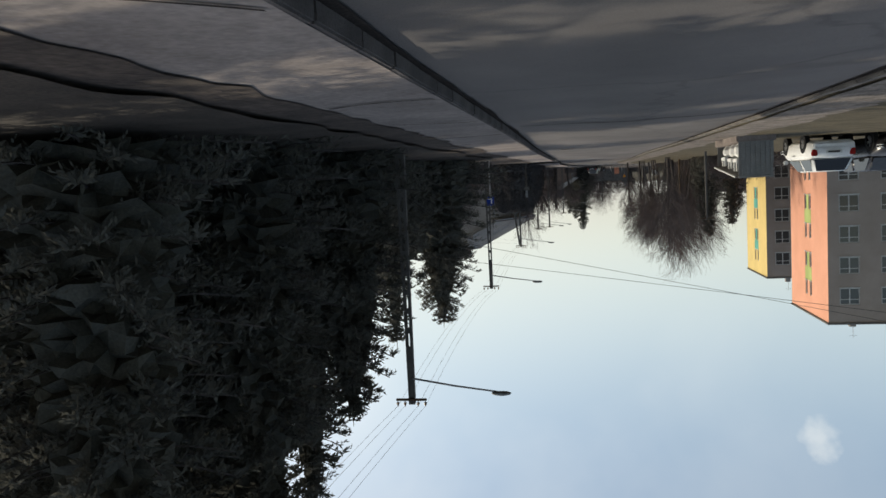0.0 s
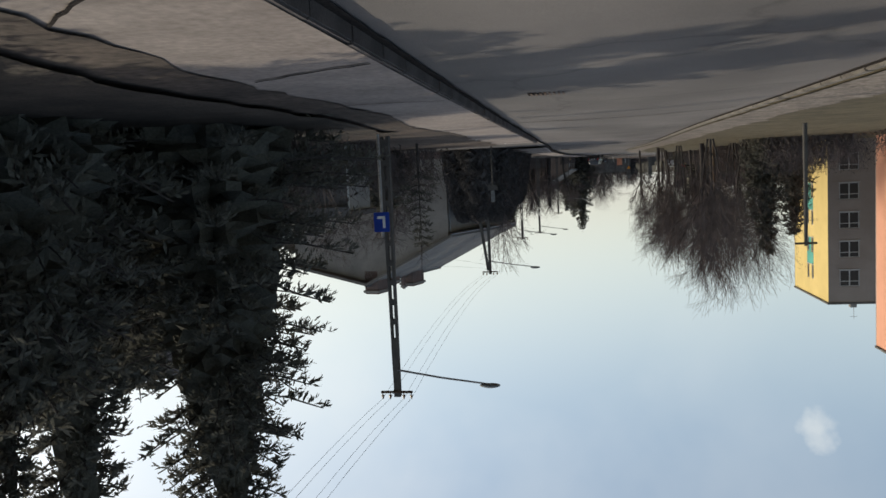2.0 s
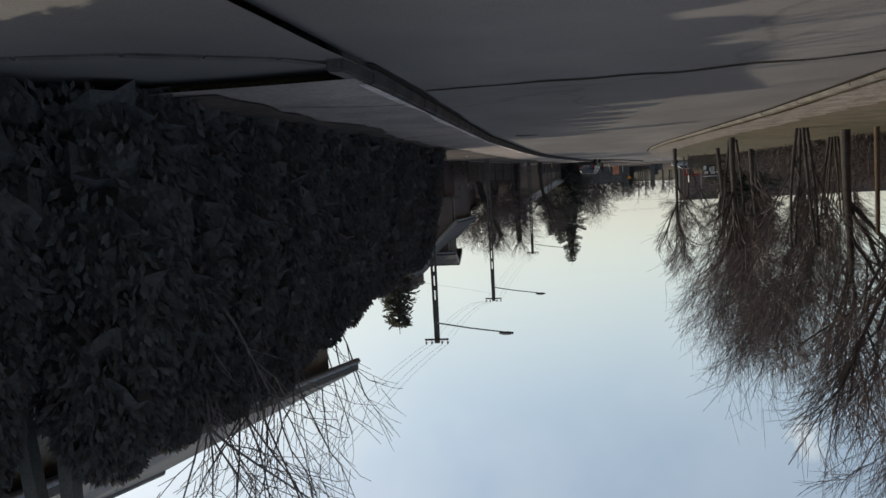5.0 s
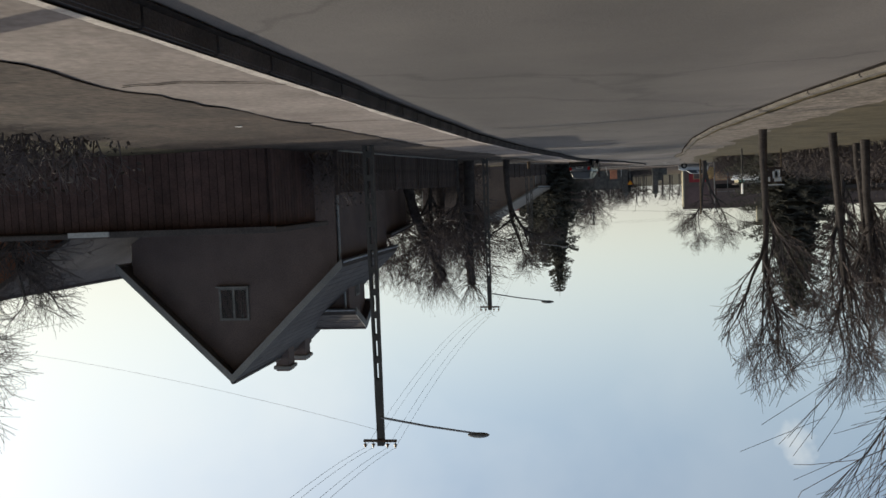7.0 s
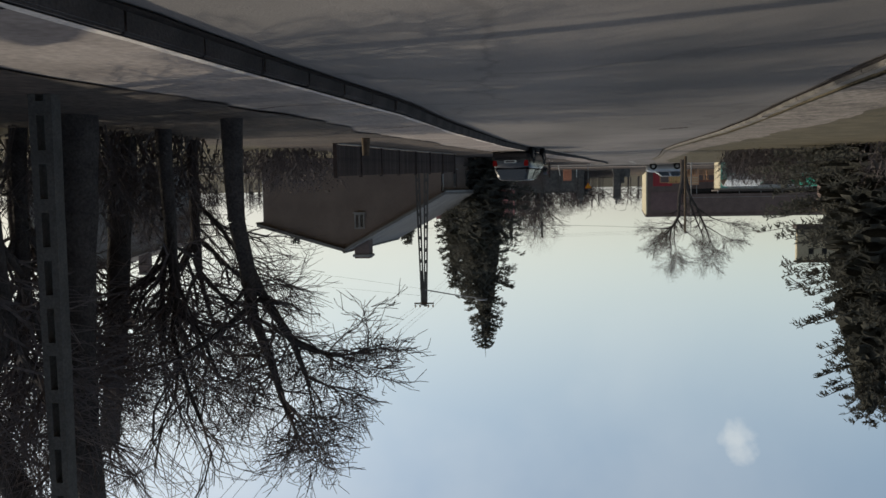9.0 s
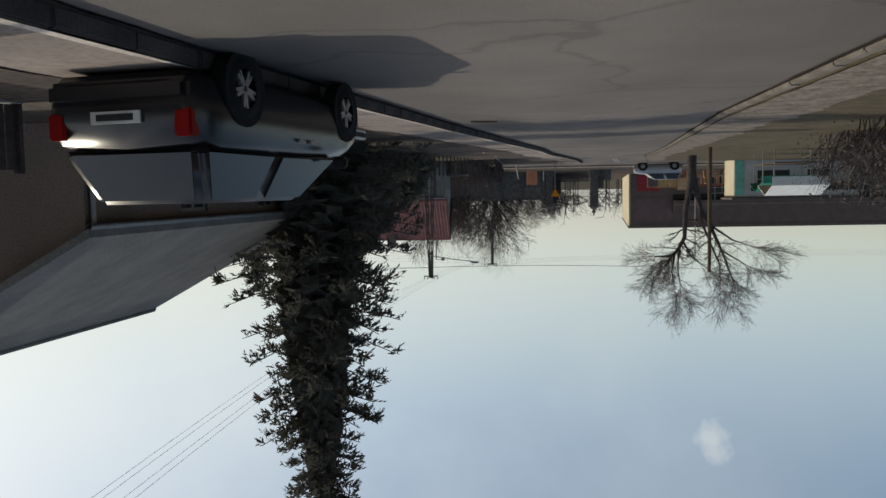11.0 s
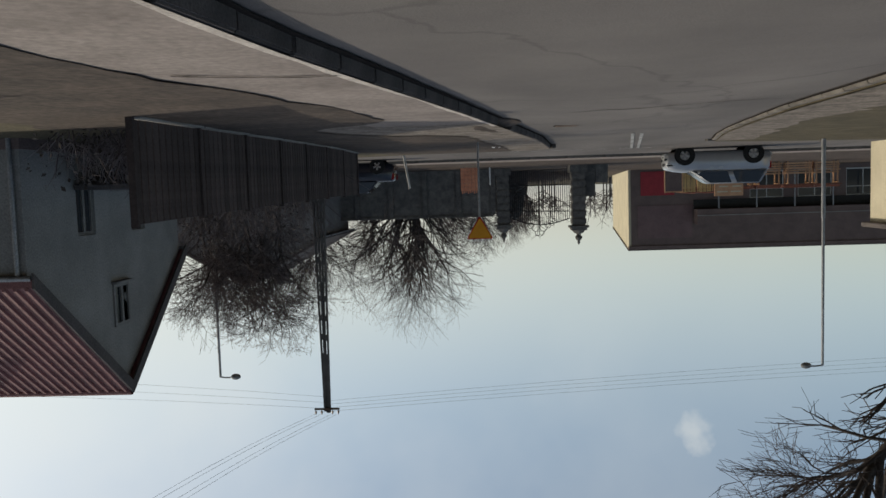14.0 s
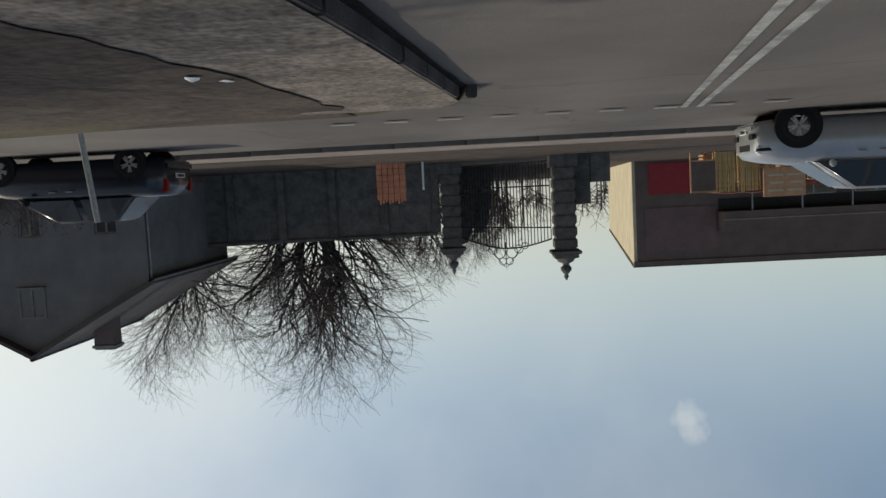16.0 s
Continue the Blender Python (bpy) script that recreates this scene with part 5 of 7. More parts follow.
# grey flat-roofed garage clad in upright boards, with a pale door beside it
ga = root("garage", pose(0, 0, g(44) + 0.1), "flat-roofed grey garage clad in upright boards", "garage")
part("wall", box_mesh("wall", (6.84, 9.36, 44.05, 46.6, 0, 2.05), M["plaster_grey"], 0.01), ga)
for k in range(12):
    part("plank", box_mesh("plank", (6.82 + 0.212 * k, 7.02 + 0.212 * k, 44.015, 44.045, 0.02, 1.88), M["cladding"]), ga)
part("roof", box_mesh("roof", (6.7, 9.5, 43.85, 46.8, 2.05, 2.22), M["roof_dark"], 0.02), ga)
part("fascia", box_mesh("fascia", (6.72, 9.48, 43.80, 43.845, 1.92, 2.2), M["cladding"], 0.008), ga)
part("downpipe", tube_mesh("downpipe", [(6.78, 43.98, 0, 6.78, 43.98, 2.0, 0.03, 0.03)], M["frame"], 6), ga)
da = root("garden_gate", pose(0, 0, g(44) + 0.1), "pale grey panelled garden gate beside the garage", "gate")
part("leaf", box_mesh("leaf", (9.5, 10.35, 44.2, 44.26, 0.25, 1.75), M["plaster_white"], 0.01), da)
for k in range(3):
    part("slat", box_mesh("slat", (9.52, 10.33, 44.17, 44.198, 0.35 + 0.14 * k, 0.44 + 0.14 * k), M["plaster_grey"]), da)
for x in (9.44, 10.42):
    part("post", box_mesh("post", (x - 0.05, x + 0.05, 44.18, 44.28, -0.05, 1.9), M["steel"], 0.005), da)
h1 = gable_house("house", "grey rendered house with a low gable roof", (12.2, 65.2, g(65) + 0.1), 17, 10.4, 8.4, 6.1, 7.15, M["plaster_grey"], M["roof_grey"],
            [("l", 1.5, 2.7, 1.1, 2.5, "two"), ("l", 5.9, 7.1, 1.1, 2.5, "two"), ("l", 3.9, 4.9, 0.05, 2.1, "door")],
            [], [(-0.1, 0.65, 0.9, 1.3, 6.5, 7.85), (-0.1, 2.05, 0.7, 1.2, 6.5, 7.55), (-0.1, 3.7, 0.16, 0.16, 6.5, 8.05), (-0.1, 4.8, 0.9, 1.4, 6.5, 7.95)], 0.45, left_eave=4.6)
hv, hf = hexa([(5.18, -0.45, 5.3), (5.18, 8.4, 5.3), (6.15, 8.4, 4.55), (6.15, -0.45, 4.55)], [(5.18, -0.45, 5.46), (5.18, 8.4, 5.46), (6.15, 8.4, 4.7), (6.15, -0.45, 4.7)])
part("pent_roof", mesh_of("pent_roof", hv, hf, M["roof_grey"]), h1, "narrow pent roof along the side wall")
# dark house with a steep gable and a cross wing
h2 = gable_house("house", "dark brown gabled house with twin chimneys", (10.9, 104.8, g(105) + 0.1), 2, 7.6, 6.6, 3.8, 7.4, M["plaster_dark"], M["roof_dark"],
                 [("f", 5.2, 6.2, 1.0, 2.4, "two")],
                 [(-0.55, 0.55, 4.35, 5.5)], [(-0.1, 4.0, 0.55, 0.6, 6.8, 8.15), (-0.1, 5.8, 0.55, 0.6, 6.8, 8.1)], 0.45, "courses", verge=M["plaster_grey"])
gable_house("house_wing", "dark dormer wing with a small gable towards the road", (7.95, 110.15, g(110) + 0.1), -90, 2.4, 2.9, 5.98, 6.6, M["plaster_dark"], M["roof_dark"],
            [], [(-0.3, 0.3, 4.75, 5.45)], [], 0.3, "courses", verge=M["plaster_grey"])
an = root("annex", pose(0, 0, g(113) + 0.1), "low dark annex leaning against the dark house", "annex")
v, f = hexa([(7.0, 111.5, 0), (12, 111.5, 0), (12, 116.2, 0), (7.0, 116.2, 0)], [(7.0, 111.5, 3.1), (12, 111.5, 3.1), (12, 116.2, 2.85), (7.0, 116.2, 2.85)])
part("wall", mesh_of("wall", v, f, M["plaster_dark"]), an)
v, f = hexa([(6.75, 111.5, 3.11), (12.2, 111.5, 3.11), (12.2, 116.45, 2.86), (6.75, 116.45, 2.86)], [(6.75, 111.5, 3.26), (12.2, 111.5, 3.26), (12.2, 116.45, 3.01), (6.75, 116.45, 3.01)])
part("roof", mesh_of("roof", v, f, M["roof_dark"]), an)
part("gutter", tube_mesh("gutter", [(6.73, 111.5, 3.1, 6.73, 116.45, 2.86, 0.05, 0.05)], M["steel"], 6), an)
gable_house("outbuilding", "low reddish-brown outbuilding beside the dark house", (17.6, 101.5, g(102) + 0.1), 4, 6.5, 7.5, 2.2, 4.0, M["brick"], M["roof_dark"], [("f", 1.0, 2.0, 0.9, 1.9, "two"), ("f", 3.6, 4.5, 0.0, 2.0, "door")], [], [], 0.4)
sd = root("shed", pose(0, 0, g(97) + 0.1), "low red-brown plank shed before the dark house", "shed")
part("wall", box_mesh("wall", (6.3, 14.0, 96.6, 100.0, 0, 1.9), M["plaster_dark"], 0.01), sd)
for k in range(38):
    part("plank", box_mesh("plank", (6.3 + 0.2 * k, 6.485 + 0.2 * k, 96.555, 96.59, 0.05, 1.88), M["red_wood"]), sd)
for k in range(16):
    part("plank", box_mesh("plank", (6.255, 6.29, 96.62 + 0.21 * k, 96.81 + 0.21 * k, 0.05, 1.88), M["red_wood"]), sd)
part("roof", box_mesh("roof", (6.0, 14.3, 96.3, 100.3, 1.905, 2.03), M["roof_dark"], 0.02), sd)
part("roof_edge", box_mesh("roof_edge", (6.0, 10.1, 96.24, 96.295, 1.88, 2.0), M["roof_dark"]), sd)
part("roof_edge", box_mesh("roof_edge", (10.15, 11.2, 96.24, 96.295, 1.88, 2.0), M["plaster_white"]), sd, "pale roof edge")
# brown house with one long low roof slope
gable_house("house", "pale brown rendered house with a long low roof", (6.6, 144.8, g(145) + 0.1), 6, 9.6, 10.5, 3.5, 4.75, M["plaster_brown"], M["roof_grey"],
            [("l", 2.0, 3.2, 0.7, 1.7, "two"), ("l", 6.0, 7.2, 0.7, 1.7, "two")], [(-0.75, -0.2, 2.95, 3.75)],
            [(-0.35, 1.0, 0.8, 0.7, 4.3, 5.35)], 0.3, left_eave=2.0, shift=0.3)
gable_house("house", "grey rendered two-storey house with a low roof", (34.4, 168.0, g(168) + 0.1), -3, 12.0, 9.0, 6.9, 8.6, M["plaster_dim"], M["roof_dark"],
            [("f", 1.2 + 2.2 * k, 2.1 + 2.2 * k, z, z + 1.4, "two") for k in range(5) for z in (1.0, 4.2)], [], [(-4.6, 1.0, 0.9, 0.7, 7.2, 9.2)], 0.5)
h4 = gable_house("house", "house with a ribbed red sheet-metal roof", (-1.55, 191.5, g(191) + 0.1), -90, 7.6, 8.4, 2.85, 5.75, M["plaster_grey"], M["roof_red"],
            [("r", 6.9, 7.8, 0.9, 2.1, "two"), ("f", 2.2, 3.0, 0.9, 2.1, "two"), ("f", 4.8, 5.6, 0.9, 2.1, "two")], [(-0.4, 0.4, 3.3, 4.3)],
            [(0.2, 4.35, 0.85, 0.6, 5.2, 6.5)], 0.14, "ribs", verge=M["roof_dark"])
dp = root("downpipe", pose(-0.88, 187.64, g(188) + 0.1), "thin dark rainwater pipe on the house wall", "pipe")
part("pipe", hose_mesh("pipe", [(0, 0, 0), (0, 0, 1.3), (0.02, 0, 2.6)], [0.045] * 3, M["wire"], 8), dp)
# its low porch roof with a pale edge on thin posts, facing the road
part("porch_roof", box_mesh("porch_roof", (-3.4, 1.9, -1.5, -0.02, 1.02, 1.12), M["roof_dark"], 0.01), h4, "thin porch roof")
part("porch_edge", box_mesh("porch_edge", (-3.42, 1.92, -1.54, -1.505, 0.98, 1.1), M["plaster_white"]), h4, "pale porch edge")
for x in (-3.3, -2.2, -0.2, 1.8):
    part("porch_post", box_mesh("porch_post", (x - 0.04, x + 0.04, -1.45, -1.37, -0.2, 1.02), M["black"]), h4)
gable_house("house", "dark grey rendered gabled house beyond the junction", (5.9, 226.8, -3.45), 3, 10.5, 9.5, 4.6, 7.45, M["plaster_dim"], M["roof_dark"],
            [("f", 1.2, 2.2, 1.0, 2.4, "two"), ("f", 4.6, 5.6, 1.0, 2.4, "two"), ("f", 7.8, 8.8, 1.0, 2.4, "two")], [(-0.6, 0.6, 4.6, 5.9)], [(-1.6, 3.0, 1.0, 0.7, 6.4, 7.9)], 0.45)


# ---- apartment blocks on the left ----
def block(name, label, x, y, length, depth, height, storeys, gable_m, band_m, windows_per):
    """A flat block: its coloured end faces the road (+x), its long front the camera (-y)."""
    h = root(name, pose(x, y, g(y)), label, "apartment block")
    step = (height - 1.6) / storeys
    hz = [1.3 + step * k for k in range(storeys)]
    front = []
    for k in range(windows_per):
        c = 1.6 + k * (length - 3.2) / (windows_per - 1)
        front += [(c - 0.75, c + 0.75, z, z + 1.35) for z in hz]
    v, f = panel(length, height, front)
    m = Matrix.Translation((-length, 0, 0))
    part("wall", mesh_of("wall", [m @ Vector(p) for p in v], f, M["block_front"]), h, "drab grey long front")
    for o in front:
        window(h, m @ Matrix.Translation((o[0], 0, o[2])), 1.5, 1.35, "cross")
    side = []
    for z in hz:
        side += [(depth * 0.5 - 0.95, depth * 0.5 - 0.35, z, z + 1.25), (depth * 0.5 + 0.35, depth * 0.5 + 0.95, z, z + 1.25)]
    v, f = panel(depth, height, side)
    m = pose(0, 0, 0, 0, 0, 90)
    end = part("gable_wall", mesh_of("gable_wall", [m @ Vector(p) for p in v], f, gable_m), h, "brightly painted end wall")
    for o in side:
        window(h, m @ Matrix.Translation((o[0], 0, o[2])), 0.6, 1.25, "one")
    for k, z in enumerate(hz):
        if k % 2 == 1 and k + 1 < storeys:
            part("colour_band", box_mesh("colour_band", (0.002, 0.012, depth * 0.5 - 0.95, depth * 0.5 + 0.95, z + 1.27, hz[k + 1] - 0.02), band_m), end, "pale green painted band")
            part("colour_band", box_mesh("colour_band", (0.002, 0.012, depth * 0.5 - 0.33, depth * 0.5 + 0.33, z, z + 1.25), band_m), end)
    bm = bmesh.new()
    add_box(bm, -length - 0.2, -0.02, depth, depth + 0.2, 0, height)
    add_box(bm, -length - 0.2, -length, 0, depth, 0, height)
    part("rear_wall", bm_mesh("rear_wall", bm, M["block_front"]), h)
    part("roof", box_mesh("roof", (-length - 0.1, 0.1, -0.1, depth + 0.1, height, height + 0.16), M["roof_grey"], 0.03), h)
    # loggias with parapets between the window columns
    for k in range(windows_per - 1):
        if k % 2 == 0:
            c = 1.6 + (k + 0.5) * (length - 3.2) / (windows_per - 1) - length
            for z in hz:
                bal = part("balcony", box_mesh("balcony", (c - 0.9, c + 0.9, -0.9, -0.01, z - 0.95, z - 0.83), M["plaster_grey"], 0.01), h)
                part("parapet", box_mesh("parapet", (c - 0.9, c + 0.9, -0.92, -0.86, z - 0.83, z + 0.12), M["block_dark"] if (k + int(z)) % 3 == 0 else M["plaster_grey"], 0.01), bal)
    for k in range(6):
        c = -length * (k + 0.4) / 6.5
        vent = part("vent", box_mesh("vent", (c - 0.25, c + 0.25, depth * 0.3, depth * 0.3 + 0.5, height + 0.16, height + 0.95), M["plaster_grey"], 0.02), h)
        part("antenna", tube_mesh("antenna", [(c, depth * 0.3, height + 0.9, c, depth * 0.3, height + 1.9, 0.02, 0.015), (c - 0.3, depth * 0.3, height + 1.7, c + 0.3, depth * 0.3, height + 1.7, 0.012, 0.012)], M["steel"], 4), vent)
    return h


block("apartment_block", "five-storey block with an orange end wall", -18.9, 66.3, 46, 11.0, 13.9, 5, M["plaster_orange"], M["plaster_green"], 15)
block("apartment_block", "five-storey block with a yellow end wall", -19.2, 88.7, 46, 10.0, 13.2, 5, M["plaster_yellow"], M["plaster_teal"], 15)

# ---- long hall beyond the junction ----
h = root("commercial_hall", pose(-26.6, 258.0, -3.5), "long dark hall with a sunlit cream end wall", "hall")
v, f = panel(60, 8.5, [(34 + 5 * k, 37.5 + 5 * k, 0.6, 3.4) for k in range(3)] + [(4 + 5 * k, 7.5 + 5 * k, 0.6, 3.4) for k in range(5)])
m = Matrix.Translation((-60, 0, 0))
part("front_wall", mesh_of("front_wall", [m @ Vector(p) for p in v], f, M["plaster_dark"]), h)
for k in range(5):
    if k < 3:
        window(h, m @ Matrix.Translation((34 + 5 * k, 0, 0.6)), 3.5, 2.8, "cross")
    window(h, m @ Matrix.Translation((4 + 5 * k, 0, 0.6)), 3.5, 2.8, "cross")
v, f = hexa([(-0.02, 0.0, 0), (0.25, 0.0, 0), (-6.1, 46, 0), (-6.37, 46, 0)], [(-0.02, 0.0, 8.5), (0.25, 0.0, 8.5), (-6.1, 46, 8.5), (-6.37, 46, 8.5)])
part("end_wall", mesh_of("end_wall", v, f, M["plaster_cream"]), h, "sunlit cream end wall")
part("fascia", box_mesh("fascia", (-46, -6.6, -1.5, -0.01, 4.4, 6.0), M["plaster_dark"], 0.02), h, "dull fascia above the shop fronts")
part("fascia_edge", box_mesh("fascia_edge", (-46, -6.6, -1.56, -1.505, 5.0, 5.1), M["plaster_grey"]), h)
# flat black panel gives the shop front the darkness of a recess
part("shop_front_shade", box_mesh("shop_front_shade", (-46, -6.6, -0.09, -0.015, 3.42, 4.38), M["black"], 0.01), h, "black panel painted as the shop front's dark recess")
for k in range(10):
    part("canopy_post", box_mesh("canopy_post", (-44 + 3.9 * k, -43.88 + 3.9 * k, -1.42, -1.3, 0, 4.4), M["steel"]), h)
part("end_panel", box_mesh("end_panel", (-6.45, -0.7, -0.06, -0.012, 3.9, 7.4), M["pink_render"], 0.01), h, "dull pinkish render panel")
part("cornice", box_mesh("cornice", (-60.2, 0.28, -0.14, 0.14, 8.2, 8.55), M["plaster_dark"], 0.02), h)
v, f = hexa([(-60, 0.15, 8.5), (0.3, 0.15, 8.5), (-6.0, 46, 8.5), (-60, 46, 8.5)], [(-60, 0.15, 8.7), (0.3, 0.15, 8.7), (-6.0, 46, 8.7), (-60, 46, 8.7)])
part("roof", mesh_of("roof", v, f, M["roof_dark"]), h)
part("rear_wall", box_mesh("rear_wall", (-60, -6.4, 45.7, 45.95, 0, 8.5), M["plaster_brown"]), h)
part("red_board", box_mesh("red_board", (-4.6, -1.05, -0.10, -0.01, 0.3, 2.85), M["red_panel"], 0.02), h, "large plain red board")

# ---- dark board fences before the gardens ----
PLANK = box_mesh("plank", (-0.012, 0.012, -0.09, 0.09, 0.0, 1.0), M["dark_wood"])


def fence(label, y0, y1, off, height, edge=xr):
    f = root("fence", pose(0, 0, 0), label, "fence", "garden fences")
    n = int((y1 - y0) / 2.2)
    for k in range(n + 1):
        y = y0 + (y1 - y0) * k / n
        x, z = edge(y) + off, gz(y) + 0.12
        part("post", box_mesh("post", (x - 0.05, x + 0.05, y - 0.05, y + 0.05, z - 0.1, z + height + 0.06), M["dark_wood"], 0.008), f)
        if k < n:
            y2 = y0 + (y1 - y0) * (k + 1) / n
            x2, z2 = edge(y2) + off, gz(y2) + 0.12
            v, q = hexa([(x - 0.13, y + 0.06, z - 0.1), (x + 0.06, y + 0.06, z - 0.1), (x2 + 0.06, y2 - 0.06, z2 - 0.1), (x2 - 0.13, y2 - 0.06, z2 - 0.1)], [(x - 0.13, y + 0.06, z + 0.07), (x + 0.06, y + 0.06, z + 0.07), (x2 + 0.06, y2 - 0.06, z2 + 0.07), (x2 - 0.13, y2 - 0.06, z2 + 0.07)])
            part("plinth", mesh_of("plinth", v, q, M["plaster_grey"]), f, "thin pale concrete plinth")
            m = 11
            for j in range(m):
                u = (j + 0.5) / m
                turn = math.degrees(math.atan2(x - x2, y2 - y))
                p = part("plank", PLANK, f, "", pose(x + (x2 - x) * u, y + (y2 - y) * u, z + (z2 - z) * u + 0.08, 0, 0, turn) @ Matrix.Diagonal((1, 1, height - 0.07, 1)))


def wire_fence(label, y0, y1, off, height):
    """Steel posts, two rails and thin upright wires between them."""
    f = root("fence", pose(0, 0, 0), label, "fence", "garden fences")
    n = int((y1 - y0) / 1.05)
    at = lambda y, z: (xr(y) + off, y, gz(y) + 0.1 + z)
    for k in range(n + 1):
        y = y0 + (y1 - y0) * k / n
        part("post", hose_mesh("post", [at(y, -0.1), at(y, height * 0.5), at(y, height + 0.06)], [0.034] * 3, M["wire"], 7), f)
        if k < n:
            y2 = y0 + (y1 - y0) * (k + 1) / n
            for z in (0.12, height - 0.05):
                part("rail", hose_mesh("rail", [at(y, z), at((y + y2) / 2, z), at(y2, z)], [0.016] * 3, M["wire"], 6), f)
            for j in range(1, 8):
                yj = y + (y2 - y) * j / 8
                part("infill_wire", tube_mesh("infill_wire", [(*at(yj, 0.12), *at(yj, height - 0.05), 0.004, 0.004)], M["wire"], 3), f)


fence("dark board fence on a concrete plinth", 99.0, 112.0, 3.9, 1.15)
fence("dark board fence on a concrete plinth", 124.5, 141.0, 3.7, 0.88)
wire_fence("thin dark steel fence with wire infill before a garden", 166.0, 181.9, 5.4, 1.12)
fence("tall dark board fence at the corner plot", 184.2, 201.6, 0.0, 1.55, lambda y: -5.15 - 0.033 * (y - 182))

# ---- gate and park wall beyond the junction ----
def gate_pillar(x, y, label):
    p = root("gate_pillar", pose(x, y, -3.45), label, "gate pillar", "stone gate")
    part("base", box_mesh("base", (-0.62, 0.62, -0.62, 0.62, 0, 0.55), M["stone"], 0.03), p)
    for k in range(7):
        z = 0.55 + 0.53 * k
        part("course", box_mesh("course", (-0.50, 0.50, -0.50, 0.50, z, z + 0.44), M["stone"], 0.05), p)
        part("joint", box_mesh("joint", (-0.43, 0.43, -0.43, 0.43, z + 0.44, z + 0.53), M["stone"]), p)
    part("capital", box_mesh("capital", (-0.66, 0.66, -0.66, 0.66, 4.26, 4.42), M["stone"], 0.03), p)
    part("cornice", box_mesh("cornice", (-0.54, 0.54, -0.54, 0.54, 4.42, 4.60), M["stone"], 0.03), p)
    bm = bmesh.new()
    prof = [(0.46, 4.60), (0.34, 4.78), (0.16, 4.86), (0.14, 4.94), (0.24, 5.04), (0.25, 5.14), (0.16, 5.28), (0.08, 5.36), (0.11, 5.46), (0.03, 5.62), (0.0, 5.66)]
    rings = [[bm.verts.new((r * math.cos(a * math.pi / 6), r * math.sin(a * math.pi / 6), z)) for a in range(12)] for r, z in prof[:-1]]
    for a, b in zip(rings, rings[1:]):
        for k in range(12):
            bm.faces.new((a[k], a[(k + 1) % 12], b[(k + 1) % 12], b[k]))
    part("finial", bm_mesh("finial", bm, M["stone"], True), p, "carved stone urn finial")
    return p


gate_pillar(-17.25, 229.0, "tall banded stone gate pillar with an urn finial")
gate_pillar(-12.15, 233.5, "tall banded stone gate pillar with an urn finial")
ax, ay, bx, by = -16.7, 229.5, -12.7, 233.0
for a, b in ((0.0, 0.49), (0.51, 1.0)):
    leaf = root("iron_gate", pose(0, 0, -3.4), "tall black wrought-iron gate leaf", "gate", "stone gate")
    rails = []
    for k in range(15):
        q = a + (b - a) * k / 14
        x, y = ax + (bx - ax) * q, ay + (by - ay) * q
        top = 3.62 + 0.48 * math.sin(math.pi * q)
        part("bar", tube_mesh("bar", [(x, y, 0.12, x, y, top, 0.022, 0.022), (x, y, top, x, y, top + 0.12, 0.03, 0.004)], M["black"], 5), leaf)
    for z in (0.2, 1.3, 3.2):
        rails.append((ax + (bx - ax) * a, ay + (by - ay) * a, z, ax + (bx - ax) * b, ay + (by - ay) * b, z, 0.035, 0.035))
    for s in rails:
        part("rail", tube_mesh("rail", [s], M["black"], 5), leaf)
    crest = []
    for k in range(11):
        q = a + (b - a) * k / 10
        crest.append((ax + (bx - ax) * q, ay + (by - ay) * q, 3.72 + 0.48 * math.sin(math.pi * q)))
    part("top_rail", hose_mesh("top_rail", crest, [0.04] * 11, M["black"], 6), leaf)
sc = []
for cx, cz, r in ((0.3, 1.02, 0.26), (0.62, 0.86, 0.2), (0.16, 1.42, 0.17), (0.92, 0.72, 0.15)):
    for k in range(20):
        t0, t1 = k / 20 * 6.28, (k + 1) / 20 * 6.28
        for q in (-1, 1):
            sc.append((-14.7 + q * (cx + r * math.cos(t0)), 231.25, cz + r * math.sin(t0), -14.7 + q * (cx + r * math.cos(t1)), 231.25, cz + r * math.sin(t1), 0.02, 0.02))
sc += [(-14.7, 231.25, 0.5, -14.7, 231.25, 1.85, 0.03, 0.008), (-15.5, 231.25, 0.75, -14.75, 231.25, 1.7, 0.02, 0.015), (-13.9, 231.25, 0.75, -14.65, 231.25, 1.7, 0.02, 0.015)]
tagged(new("iron_crest", tube_mesh("iron_crest", sc, M["black"], 4)), "scrolled wrought-iron crest over the gate", "gate")

w = root("park_wall", pose(0, 0, -3.45), "dark stone park wall with a coping beside the gate", "wall")
for k in range(6):
    x0 = -11.4 + 2.6 * k
    part("wall_panel", box_mesh("wall_panel", (x0, x0 + 2.55, 233.4, 233.8, 0, 3.45), M["stone"], 0.02), w)
    part("coping", box_mesh("coping", (x0 - 0.02, x0 + 2.57, 233.28, 233.92, 3.45, 3.62), M["stone"], 0.03), w)
    part("pier", box_mesh("pier", (x0 - 0.2, x0 + 0.2, 233.2, 233.39, 0, 3.44), M["stone"], 0.03), w)
w = root("park_wall", pose(0, 0, -3.45), "dark stone wall stub with stepped top by the gate pillar", "wall")
for x0, x1, top in ((-18.5, -17.8, 2.25), (-19.4, -18.52, 1.3)):
    part("wall_panel", box_mesh("wall_panel", (x0, x1, 229.2, 229.6, 0, top), M["stone"], 0.02), w)
p = root("brick_post", pose(-9.7, 228.3, -3.45), "orange-brick gate post with a ragged top", "post")
